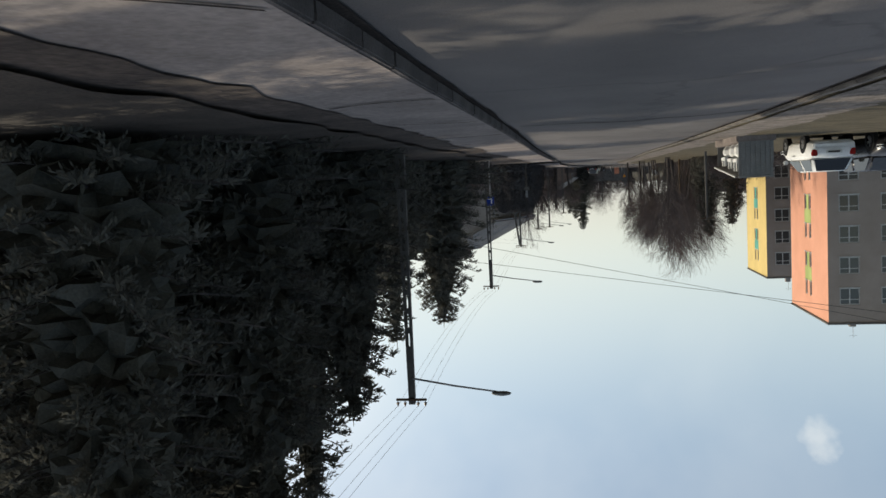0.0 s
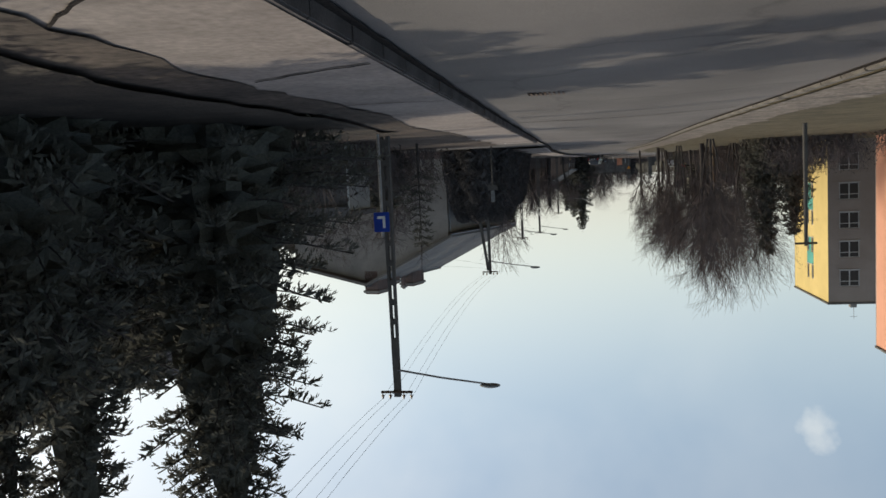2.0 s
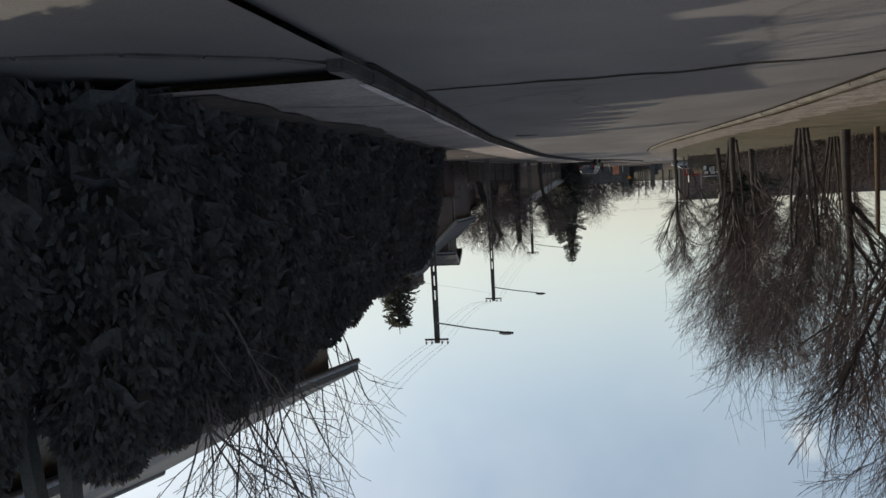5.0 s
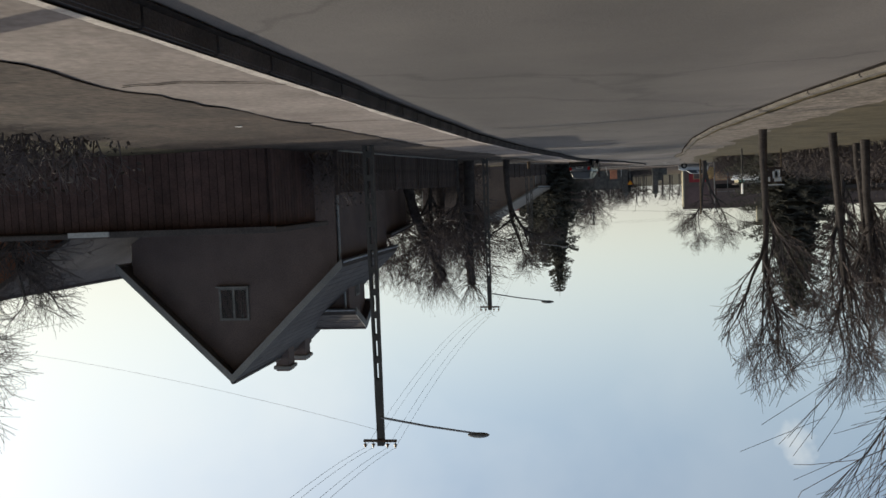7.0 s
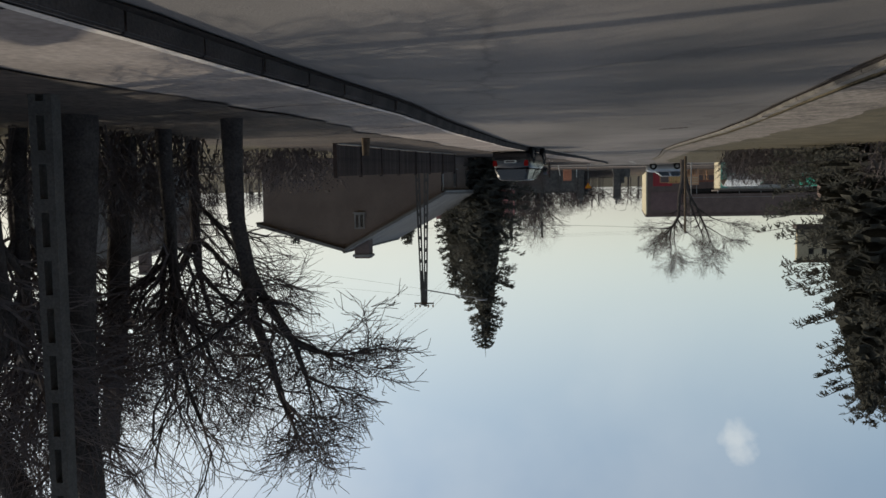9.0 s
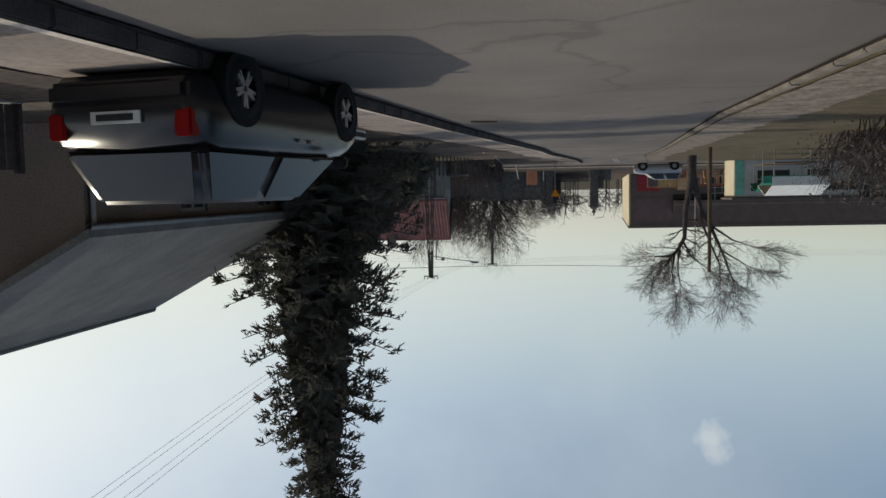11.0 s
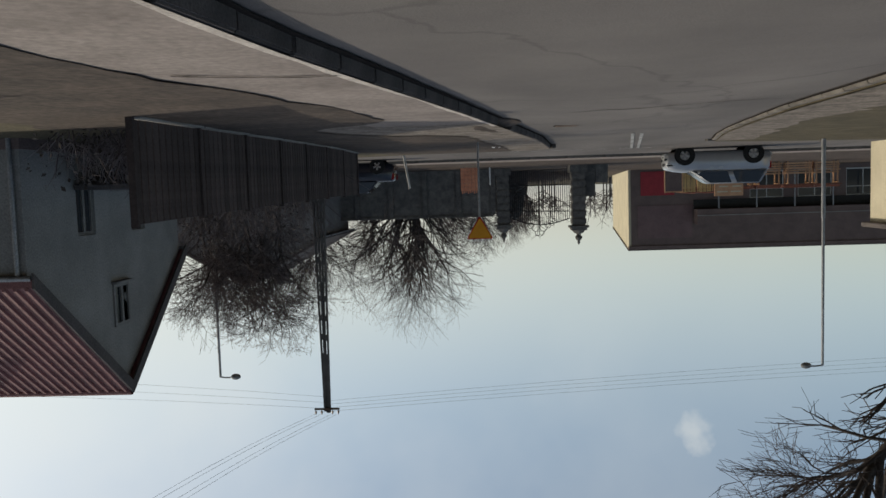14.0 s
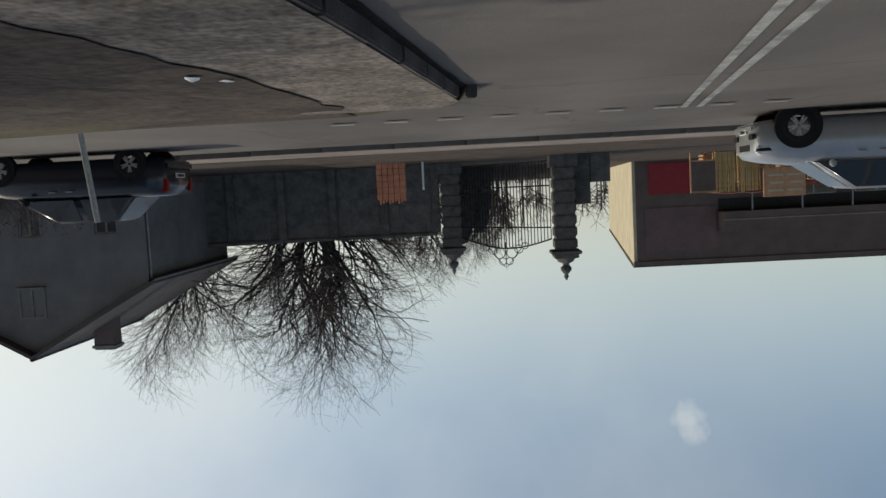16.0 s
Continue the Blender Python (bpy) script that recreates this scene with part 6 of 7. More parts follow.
for k in range(6):
    for j in range(5):
        part("brick", box_mesh("brick", (-0.62 + 0.25 * j + 0.01 * (k % 2), -0.385 + 0.25 * j + 0.01 * (k % 2), -0.3 + 0.006 * ((j + k) % 3), 0.3, 0.27 * k, 0.27 * k + 0.255), M["orange_net"], 0.01), p)
for j in range(9):
    part("stub", box_mesh("stub", (-0.6 + 0.135 * j, -0.53 + 0.135 * j, -0.05, 0.05, 1.61, 1.70 + 0.05 * ((j * 7) % 3)), M["orange_net"]), p)
plain_pole("bollard", "slim white post beside the stone gate", -11.1, 228.2, -2.2, 0.045, 0, "white")

# ---- corner: wooden goods and stalls before the hall ----
rw = random.Random(11)
# upright panels of ochre sticks
STICK = tube_mesh("stick", [(0, 0, 0, 0, 0, 1.0, 0.036, 0.03)], M["ochre_wood"], 5)
for x in (-27.45, -28.8):
    pn = root("stick_panel", pose(x, 238.6, -3.42, 0, 0, rw.uniform(-4, 4)), "upright fence panel of ochre hazel sticks", "fence panel", "timber goods")
    for z in (0.35, 1.9):
        part("rail", box_mesh("rail", (-0.62, 0.62, 0.032, 0.08, z, z + 0.08), M["new_wood"], 0.008), pn)
    for k in range(24):
        part("stick", STICK, pn, "", pose(-0.59 + 0.0515 * k, 0, 0.02, 0, rw.uniform(-1.5, 1.5), 0) @ Matrix.Diagonal((1, 1, rw.uniform(2.2, 2.27), 1)))
# dark board in a pale wooden frame
fb = root("framed_board", pose(-26.2, 238.4, -3.42), "dark board in a pale timber frame", "board", "timber goods")
part("panel", box_mesh("panel", (-0.7, 0.62, -0.02, 0.02, 0.5, 2.15), M["plaster_dark"]), fb)
for dims in ((-0.78, -0.702, -0.04, 0.04, 0.0, 2.25), (0.622, 0.70, -0.04, 0.04, 0.0, 2.25), (-0.70, 0.62, -0.04, 0.04, 2.152, 2.25), (-0.70, 0.62, -0.04, 0.04, 0.42, 0.498)):
    part("frame_bar", box_mesh("frame_bar", dims, M["new_wood"], 0.008), fb)
# stacks of red-brown poles and planks behind, with uneven ends
for k, x in enumerate((-27.6, -29.9, -32.2, -34.5, -36.8, -39.1)):
    st = root("timber_stack", pose(x, 240.2 + rw.uniform(-0.4, 0.4), -3.42, 0, 0, rw.uniform(-5, 5)), "trestle stacked with red-brown planks and poles", "timber", "timber goods")
    for sx in (-0.85, 0.85):
        for sy in (-0.4, 0.4):
            part("leg", box_mesh("leg", (sx - 0.05, sx + 0.05, sy - 0.05, sy + 0.05, 0, 1.75), M["new_wood"], 0.006), st)
        part("bearer", box_mesh("bearer", (sx - 0.055, sx + 0.055, -0.55, 0.55, 1.76, 1.86), M["new_wood"], 0.006), st)
    for q in range(7):
        off, tilt = rw.uniform(-0.25, 0.25), rw.uniform(-2.5, 2.5)
        part("plank", box_mesh("plank", (-1.15, 1.15, -0.07, 0.07, 0, rw.uniform(0.06, 0.1)), M["red_plank"], 0.008), st, "", pose(off, -0.5 + 0.155 * q, 1.88 + 0.1 * (q % 3) + rw.uniform(0, 0.02), 0, tilt * 0.5, tilt))
    for q in range(5):
        part("board", box_mesh("board", (-1.0 + rw.uniform(-0.1, 0.1), 1.0, -0.5, 0.5, 0.1 + 0.2 * q, 0.22 + 0.2 * q), M["new_wood"], 0.008), st)
for k, (x, z, tilt) in enumerate(((-27.3, -1.13, 5), (-28.5, -1.12, 4), (-29.6, -1.10, -3), (-31.0, -1.08, 3))):
    pl = root("timber_pole", pose(x, 238.72, z, 0, tilt, rw.uniform(-4, 4)), "red-brown pole laid over the upright panels", "timber", "timber goods")
    part("shaft", hose_mesh("shaft", [(-0.75, 0, 0), (0, 0, 0.01), (0.75, 0, 0)], [0.055, 0.06, 0.05], M["red_plank"], 8), pl)
ca = root("advert_board", pose(-30.55, 238.0, -3.42), "orange timber advertising board with unreadable lines", "sign")
part("panel", box_mesh("panel", (-1.15, 1.15, -0.05, 0.05, 1.05, 2.65), M["new_wood"], 0.02), ca)
for c in (-0.98, 0.08):
    for k in range(3):
        part("text_bar", box_mesh("text_bar", (c, c + 0.85 - 0.15 * (k % 2), -0.062, -0.051, 2.25 - 0.42 * k, 2.36 - 0.42 * k), M["plaster_cream"]), ca)
for s_ in (-1.0, 1.0):
    part("post", box_mesh("post", (s_ - 0.05, s_ + 0.05, -0.05, 0.05, -0.05, 1.05), M["new_wood"]), ca)

ki = root("kiosk", pose(-32.3, 204.5, -3.45), "whitish kiosk with a dark canopy and a turquoise panel", "kiosk")
v, f = panel(11, 3.4, [(2.6, 4.6, 0.9, 2.2), (6.0, 9.0, 0.9, 2.2)])
part("wall", mesh_of("wall", [Vector((p[0] - 5.5, p[1], p[2])) for p in v], f, M["plaster_white"]), ki)
for x0, ww in ((2.6, 2.0), (6.0, 3.0)):
    window(ki, Matrix.Translation((x0 - 5.5, 0, 0.9)), ww, 1.3, "cross")
part("side_wall", box_mesh("side_wall", (5.3, 5.5, 0.01, 3, 0, 3.4), M["plaster_cream"]), ki)
part("side_wall", box_mesh("side_wall", (-5.5, -5.3, 0.01, 3, 0, 3.4), M["plaster_white"]), ki)
part("rear_wall", box_mesh("rear_wall", (-5.3, 5.3, 2.8, 3, 0, 3.4), M["plaster_white"]), ki)
part("turquoise_panel", box_mesh("turquoise_panel", (4.65, 5.45, -0.09, -0.004, 0.05, 3.2), M["teal_panel"], 0.02), ki)
part("canopy", box_mesh("canopy", (-5.7, 4.0, -1.6, -0.02, 2.45, 2.85), M["black"], 0.03), ki, "dark canopy")
part("roof", box_mesh("roof", (-5.8, 5.8, -0.3, 3.2, 3.4, 3.6), M["roof_dark"], 0.03), ki)


def stall(x, y, w, label, cloth, turn=0):
    s = root("market_stall", pose(x, y, g(y) + 0.12, 0, 0, turn), label, "market stall", "market stalls")
    for sx in (-w / 2, w / 2):
        for sy in (-0.9, 0.9):
            part("leg", tube_mesh("leg", [(sx, sy, 0, sx, sy, 2.1, 0.025, 0.025)], M["steel"], 6), s)
    part("counter", box_mesh("counter", (-w / 2, w / 2, -0.8, 0.8, 0.75, 0.82), M["wood"], 0.01), s)
    v, f = hexa([(-w / 2 - 0.2, -1.2, 2.0), (w / 2 + 0.2, -1.2, 2.0), (w / 2 + 0.2, 0, 2.55), (-w / 2 - 0.2, 0, 2.55)], [(-w / 2 - 0.2, -1.2, 2.03), (w / 2 + 0.2, -1.2, 2.03), (w / 2 + 0.2, 0, 2.58), (-w / 2 - 0.2, 0, 2.58)])
    part("canopy", mesh_of("canopy", v, f, cloth), s)
    v, f = hexa([(-w / 2 - 0.2, 0, 2.55), (w / 2 + 0.2, 0, 2.55), (w / 2 + 0.2, 1.2, 2.0), (-w / 2 - 0.2, 1.2, 2.0)], [(-w / 2 - 0.2, 0, 2.58), (w / 2 + 0.2, 0, 2.58), (w / 2 + 0.2, 1.2, 2.03), (-w / 2 - 0.2, 1.2, 2.03)])
    part("canopy", mesh_of("canopy", v, f, cloth), s)
    part("valance", box_mesh("valance", (-w / 2 - 0.2, w / 2 + 0.2, -1.215, -1.205, 1.55, 2.02), cloth), s)
    return s


stall(-26.5, 172, 3.0, "market stall with a green tarpaulin", M["green_tarp"])
stall(-31.5, 171, 4.0, "market stall with a green tarpaulin", M["green_tarp"])
stall(-21.5, 176, 2.6, "market stall with a white canopy", M["white"])
stall(-24.5, 186, 3.2, "market stall with a green tarpaulin", M["green_tarp"])

# cream building with a lettered fascia, standing back on the left
sh = root("shop", pose(-21.0, 144.7, g(145) + 0.15), "low dark shop with a cream sign raised above its roof", "shop")
v, f = panel(8.5, 3.0, [(6.7, 7.9, 0.9, 2.3), (4.2, 5.6, 0.1, 2.4), (1.0, 3.0, 0.9, 2.3)])
part("wall", mesh_of("wall", [Vector((p[0] - 5.5, p[1], p[2])) for p in v], f, M["plaster_dark"]), sh)
for x0, x1, z0 in ((6.7, 7.9, 0.9), (1.0, 3.0, 0.9)):
    window(sh, Matrix.Translation((x0 - 5.5, 0, z0)), x1 - x0, 1.4, "two")
dr = part("door", box_mesh("door", (-1.3, 0.1, 0.06, 0.11, 0.1, 2.4), M["wood"], 0.01), sh, "dark wooden double door")
part("handle", box_mesh("handle", (-0.62, -0.58, 0.0, 0.05, 1.0, 1.3), M["steel"]), dr)
part("side_wall", box_mesh("side_wall", (2.8, 3.0, 0.01, 4, 0, 3.0), M["plaster_dark"]), sh)
part("side_wall", box_mesh("side_wall", (-5.5, -5.3, 0.01, 4, 0, 3.0), M["plaster_dark"]), sh)
part("rear_wall", box_mesh("rear_wall", (-5.3, 2.8, 3.8, 4.0, 0, 3.0), M["plaster_dark"]), sh)
part("canopy", box_mesh("canopy", (-5.6, 3.3, -1.3, -0.01, 2.6, 2.9), M["roof_dark"], 0.03), sh)
part("roof", box_mesh("roof", (-5.7, 3.2, -0.2, 4.2, 3.0, 3.2), M["rust"], 0.03), sh)
part("roof_edge", box_mesh("roof_edge", (0.9, 5.45, -0.16, 0.4, 3.72, 3.98), M["roof_dark"], 0.02), sh, "dark ledge under the sign")
for x in (1.3, 1.9, 2.5, 3.1):
    part("post", box_mesh("post", (x - 0.04, x + 0.04, 0.08, 0.16, 3.18, 3.74), M["steel"], 0.008), sh, "thin steel sign post")
sg = part("sign_panel", box_mesh("sign_panel", (1.0, 5.4, -0.12, 0.1, 3.985, 5.5), M["plaster_cream"], 0.02), sh, "cream sign panel with unreadable dark letters")
part("sign_cap", box_mesh("sign_cap", (0.95, 5.45, -0.16, 0.14, 5.5, 5.6), M["rust"], 0.01), sg, "brown capping strip")
for k in range(6):
    part("text_bar", box_mesh("text_bar", (1.5 + 0.62 * k, 1.74 + 0.62 * k, -0.132, -0.121, 4.9, 5.2), M["black"]), sg)


# ---- vehicles ----
def car(name, label, m, length, width, height, paint, wheel_r=0.31, style="hatch", clearance=0.17):
    """A car that heads along its own +y, its middle at the origin on the ground."""
    c = root(name, m, label, "car")
    half, hw = length / 2, width / 2
    arch_w = 0.11 if style == "suv" else 0.06
    belt = height * 0.62
    hood = height * (0.57 if style != "suv" else 0.62)
    tail = height * (0.60 if style == "hatch" else 0.64)
    stations = [(-half, 0.78, 0.30, tail * 0.72), (-half + 0.06, 0.90, 0.22, tail * 0.97), (-half + 0.45, 0.98, clearance + 0.02, belt + 0.02), (-half * 0.4, 1.0, clearance, belt + 0.01),
                (0.1, 1.0, clearance, belt), (half * 0.42, 1.0, clearance, belt - 0.02), (half * 0.62, 0.99, clearance, hood + 0.02), (half - 0.45, 0.95, clearance + 0.02, hood - 0.06), (half - 0.12, 0.86, 0.22, hood - 0.17), (half, 0.72, 0.30, hood - 0.32)]
    if style == "suv":
        stations[-3:] = [(half - 0.45, 0.97, clearance + 0.02, hood - 0.03), (half - 0.12, 0.93, 0.22, hood - 0.11), (half, 0.84, 0.30, hood - 0.24)]
    bm = bmesh.new()
    rings = []
    for y, kw, lo, hi in stations:
        w = hw * kw
        ring = [(-w * 0.80, lo), (-w * 0.97, lo + 0.10), (-w, lo + (hi - lo) * 0.5), (-w * 0.97, hi - 0.10), (-w * 0.86, hi), (0, hi + 0.035), (w * 0.86, hi), (w * 0.97, hi - 0.10), (w, lo + (hi - lo) * 0.5), (w * 0.97, lo + 0.10), (w * 0.80, lo)]
        rings.append([bm.verts.new((x, y, z)) for x, z in ring])
    for a, b in zip(rings, rings[1:]):
        for k in range(len(a)):
            bm.faces.new((a[k], b[k], b[(k + 1) % len(a)], a[(k + 1) % len(a)]))
    bm.faces.new(rings[0])
    bm.faces.new(rings[-1][::-1])
    body = part("body", bm_mesh("body", bm, paint, True), c, "painted car body")
    # cabin: pillars and roof as one shell, glass panes set into it
    rear0, rear1 = (-half + 0.12, -half + 0.42) if style != "sedan" else (-half + 0.75, -half + 1.35)
    fr0, fr1 = half * 0.56, half * 0.16
    b, wt, wb = belt - 0.01, hw * 0.70, hw * 0.90
    low = [(-wb, rear0, b), (wb, rear0, b), (wb, fr0, b - 0.02), (-wb, fr0, b - 0.02)]
    top = [(-wt, rear1, height - 0.05), (wt, rear1, height - 0.05), (wt, fr1, height - 0.06), (-wt, fr1, height - 0.06)]
    cv, cf = hexa(low, top)
    bm = bmesh.new()
    vs = [bm.verts.new(p) for p in cv]
    for q in cf:
        bm.faces.new([vs[i] for i in q])
    bmesh.ops.bevel(bm, geom=bm.edges[:], offset=0.06, segments=2, affect="EDGES")
    part("cabin", bm_mesh("cabin", bm, paint, True), c)

    def pane(name, a, b_, c_, d, lift):
        pts = [Vector(p) for p in (a, b_, c_, d)]
        mid = sum(pts, Vector()) / 4
        nrm = (pts[1] - pts[0]).cross(pts[3] - pts[0]).normalized()
        inner = [mid + (p - mid) * 0.84 + nrm * lift for p in pts]
        outer = [p - nrm * 0.02 for p in inner]
        v, f = hexa([tuple(p) for p in outer], [tuple(p) for p in inner])
        part(name, mesh_of(name, v, f, M["car_glass"]), c, "tinted glass")

    pane("rear_window", low[0], low[1], top[1], top[0], 0.012)
    pane("windscreen", low[2], low[3], top[3], top[2], 0.012)
    mid_l, mid_t = [(s, (rear0 + fr0) / 2 - 0.05, b) for s in (-wb, wb)], [(s, (rear1 + fr1) / 2, height - 0.055) for s in (-wt, wt)]
    pane("side_window", low[1], mid_l[1], mid_t[1], top[1], 0.012)
    pane("side_window", mid_l[1], low[2], top[2], mid_t[1], 0.012)
    pane("side_window", mid_l[0], low[0], top[0], mid_t[0], 0.012)
    pane("side_window", low[3], mid_l[0], mid_t[0], top[3], 0.012)
    for sx in (-1, 1):
        for y in (-half + 0.78, half - 0.82):
            arch = part("wheel_arch", tube_mesh("wheel_arch", [(sx * (hw - 0.16), y, wheel_r, sx * (hw + 0.004), y, wheel_r, wheel_r + arch_w, wheel_r + arch_w), (sx * (hw + 0.004), y, wheel_r, sx * (hw + 0.007), y, wheel_r, wheel_r + arch_w, wheel_r * 0.7)], M["tyre"], 24), body, "dark wheel arch")
            bm = bmesh.new()
            prof = [(-0.10, wheel_r * 0.62), (-0.10, wheel_r * 0.93), (-0.07, wheel_r), (0.07, wheel_r), (0.10, wheel_r * 0.93), (0.10, wheel_r * 0.62)]
            rg = [[bm.verts.new((sx * (hw - 0.09) + q, y + r * math.sin(a * math.pi / 10), wheel_r + r * math.cos(a * math.pi / 10))) for a in range(20)] for q, r in prof]
            for ra, rb in zip(rg, rg[1:]):
                for k in range(20):
                    bm.faces.new((ra[k], ra[(k + 1) % 20], rb[(k + 1) % 20], rb[k]))
            wh = part("wheel", bm_mesh("wheel", bm, M["tyre"], True), c, "black tyre")
            bm = bmesh.new()
            xo = sx * (hw + 0.0)
            for k in range(5):
                a = k * 2 * math.pi / 5
                for da in (-0.16, 0.16):
                    ca_, sa_ = math.sin(a + da), math.cos(a + da)
                    add = [bm.verts.new((xo, y + ca_ * r + sa_ * o, wheel_r + sa_ * r - ca_ * o)) for r, o in ((0.03, -0.022), (wheel_r * 0.64, -0.016), (wheel_r * 0.64, 0.016), (0.03, 0.022))]
                    back_ = [bm.verts.new((v.co.x - sx * 0.04, v.co.y, v.co.z)) for v in add]
                    bm.faces.new(add)
                    for i in range(4):
                        bm.faces.new((add[i], back_[i], back_[(i + 1) % 4], add[(i + 1) % 4]))
            part("rim", bm_mesh("rim", bm, M["rim"]), wh, "five-spoke alloy rim")
            part("disc", tube_mesh("disc", [(xo - sx * 0.10, y, wheel_r, xo - sx * 0.06, y, wheel_r, wheel_r * 0.62, wheel_r * 0.6)], M["black"], 16), wh)
        in_, out_ = sorted((sx * hw * 0.52, sx * hw * 0.935))
        hl = part("headlight", box_mesh("headlight", (in_, out_, half - 0.46, half - 0.03, hood - 0.36, hood - 0.21), M["car_glass"], 0.035), c, "dark headlight housing")
        for z in (hood - 0.35, hood - 0.265):
            part("light_strip", box_mesh("light_strip", (in_ - 0.008, out_ + 0.008, half - 0.40, half - 0.022, z, z + 0.04), M["clear_lens"], 0.012), hl, "bright light strip")
        part("fog_light_recess", box_mesh("fog_light_recess", (sorted((sx * hw * 0.5, sx * hw * 0.86))[0], sorted((sx * hw * 0.5, sx * hw * 0.86))[1], half - 0.2, half + 0.045, 0.46, 0.58), M["black"], 0.02), c)
        part("tail_light", box_mesh("tail_light", (sx * hw * 0.78 - 0.09, sx * hw * 0.78 + 0.09, -half - 0.012, -half + 0.14, tail * 0.64, tail * 0.92), M["red_lens"], 0.02), c, "red tail light")
        mi = part("mirror", box_mesh("mirror", (sx * (hw + 0.09) - 0.09, sx * (hw + 0.09) + 0.09, half * 0.36, half * 0.36 + 0.10, belt - 0.02, belt + 0.13), paint, 0.03), c)
        for y in (-half * 0.08, half * 0.36 - 0.62):
            part("door_handle", box_mesh("door_handle", (sx * (hw + 0.005) - 0.015, sx * (hw + 0.005) + 0.015, y, y + 0.16, belt - 0.17, belt - 0.14), M["rim"]), c)
    part("bumper", box_mesh("bumper", (-hw * 0.86, hw * 0.86, -half - 0.05, -half + 0.22, 0.28, 0.50), paint, 0.05), c)
    part("bumper", box_mesh("bumper", (-hw * 0.80, hw * 0.80, half - 0.24, half + 0.04, 0.24, 0.44), paint, 0.05), c)
    part("grille", box_mesh("grille", (-hw * 0.46, hw * 0.46, half - 0.10, half + 0.012, hood - 0.42, hood - 0.26), M["black"], 0.015), c)
    for s, z in ((-1, 0.62), (1, 0.40)):
        pl = part("number_plate", box_mesh("number_plate", (-0.26, 0.26, s * (half + 0.03) - 0.01, s * (half + 0.03) + 0.01, z - 0.055, z + 0.055), M["plate"]), c)
        part("text_bar", box_mesh("text_bar", (-0.19, 0.2, s * (half + 0.042) - 0.003, s * (half + 0.042) + 0.003, z - 0.03, z + 0.03), M["black"]), pl)
    return c


car("car", "dark hatchback parked half on the pavement", pose(-2.15, 140.35, g(140) + 0.02, 0, 0, 12), 4.1, 1.72, 1.46, M["car_black"])
car("car", "silver crossover car on the cross street", pose(-21.2, 210.6, -3.55, 0, 0, -84), 4.6, 1.9, 1.74, M["car_silver"], 0.35, "suv")
car("car", "dark blue saloon car on the cross street", pose(-3.75, 212.6, -3.55, 0, 0, -88), 4.7, 1.8, 1.68, M["car_dark"], 0.32, "sedan")


def bin_shelter(m, label):
    """A low ribbed metal shelter, open to the road, with white containers and frames inside."""
    s = root("bin_shelter", m, label, "shelter")
    part("base", box_mesh("base", (-1.2, 0.05, -0.05, 4.15, -0.45, 0.0), M["slab"], 0.02), s, "concrete base slab")
    wall = part("side_wall", box_mesh("side_wall", (-1.1, -0.02, 0.0, 0.03, 0.0, 1.12), M["box_grey"]), s, "dark grey ribbed sheet wall")
    for k in range(7):
        part("rib", box_mesh("rib", (-1.08 + 0.155 * k, -1.02 + 0.155 * k, -0.028, -0.002, 0.02, 1.1), M["box_grey"], 0.006), wall)
    part("top_rail", box_mesh("top_rail", (-1.12, 0.0, -0.035, 0.035, 1.125, 1.20), M["box_grey"], 0.008), s)
    part("rear_wall", box_mesh("rear_wall", (-1.13, -1.105, 0.035, 4.1, 0, 0.72), M["box_grey"]), s)
    part("end_wall", box_mesh("end_wall", (-1.1, -0.02, 4.07, 4.1, 0, 0.72), M["box_grey"]), s)
    v, f = hexa([(-1.13, 0.04, 1.13), (0.06, 0.04, 1.13), (0.06, 4.15, 0.73), (-1.13, 4.15, 0.73)], [(-1.13, 0.04, 1.18), (0.06, 0.04, 1.18), (0.06, 4.15, 0.78), (-1.13, 4.15, 0.78)])
    part("roof", mesh_of("roof", v, f, M["box_grey"]), s)
    part("roof_edge", tube_mesh("roof_edge", [(0.08, 0.02, 1.16, 0.08, 4.16, 0.76, 0.03, 0.03)], M["white"], 6), s, "pale tubular roof edge")
    for y, h in ((0.75, 0.52), (1.75, 0.48), (2.95, 0.40)):
        bm = bmesh.new()
        rings = []
        for z, r in ((0.02, 0.30), (0.16, 0.40), (h * 0.75, 0.40), (h, 0.28)):
            rings.append([bm.verts.new((-0.42 + r * math.cos(a * math.pi / 4 + 0.39), y + r * math.sin(a * math.pi / 4 + 0.39), z)) for a in range(8)])
        for a, b in zip(rings, rings[1:]):
            for k in range(8):
                bm.faces.new((a[k], a[(k + 1) % 8], b[(k + 1) % 8], b[k]))
        bm.faces.new(rings[-1])
        bm.faces.new(rings[0][::-1])
        part("container", bm_mesh("container", bm, M["white"]), s, "white rounded container")
        for dy in (-0.26, 0.20):
            part("upright", box_mesh("upright", (-0.10, -0.04, y + dy, y + dy + 0.10, h + 0.03, 1.04 - 0.1 * y), M["white"], 0.005), s, "white frame upright")
        part("crossbar", box_mesh("crossbar", (-0.14, -0.03, y - 0.34, y + 0.38, h + 0.01, h + 0.13), M["white"], 0.008), s)
    return s


bin_shelter(pose(-5.1, 27.5, -0.08), "low grey ribbed shelter with white containers inside")
car("car", "small white car parked on the verge", pose(-8.6, 31.4, g(31) + 0.14, 0, 0, -2), 3.7, 1.6, 1.36, M["white"], 0.28)
car("car", "dark grey car parked on the verge", pose(-10.6, 31.0, g(31) + 0.15, 0, 0, 175), 4.0, 1.65, 1.42, M["car_black"])


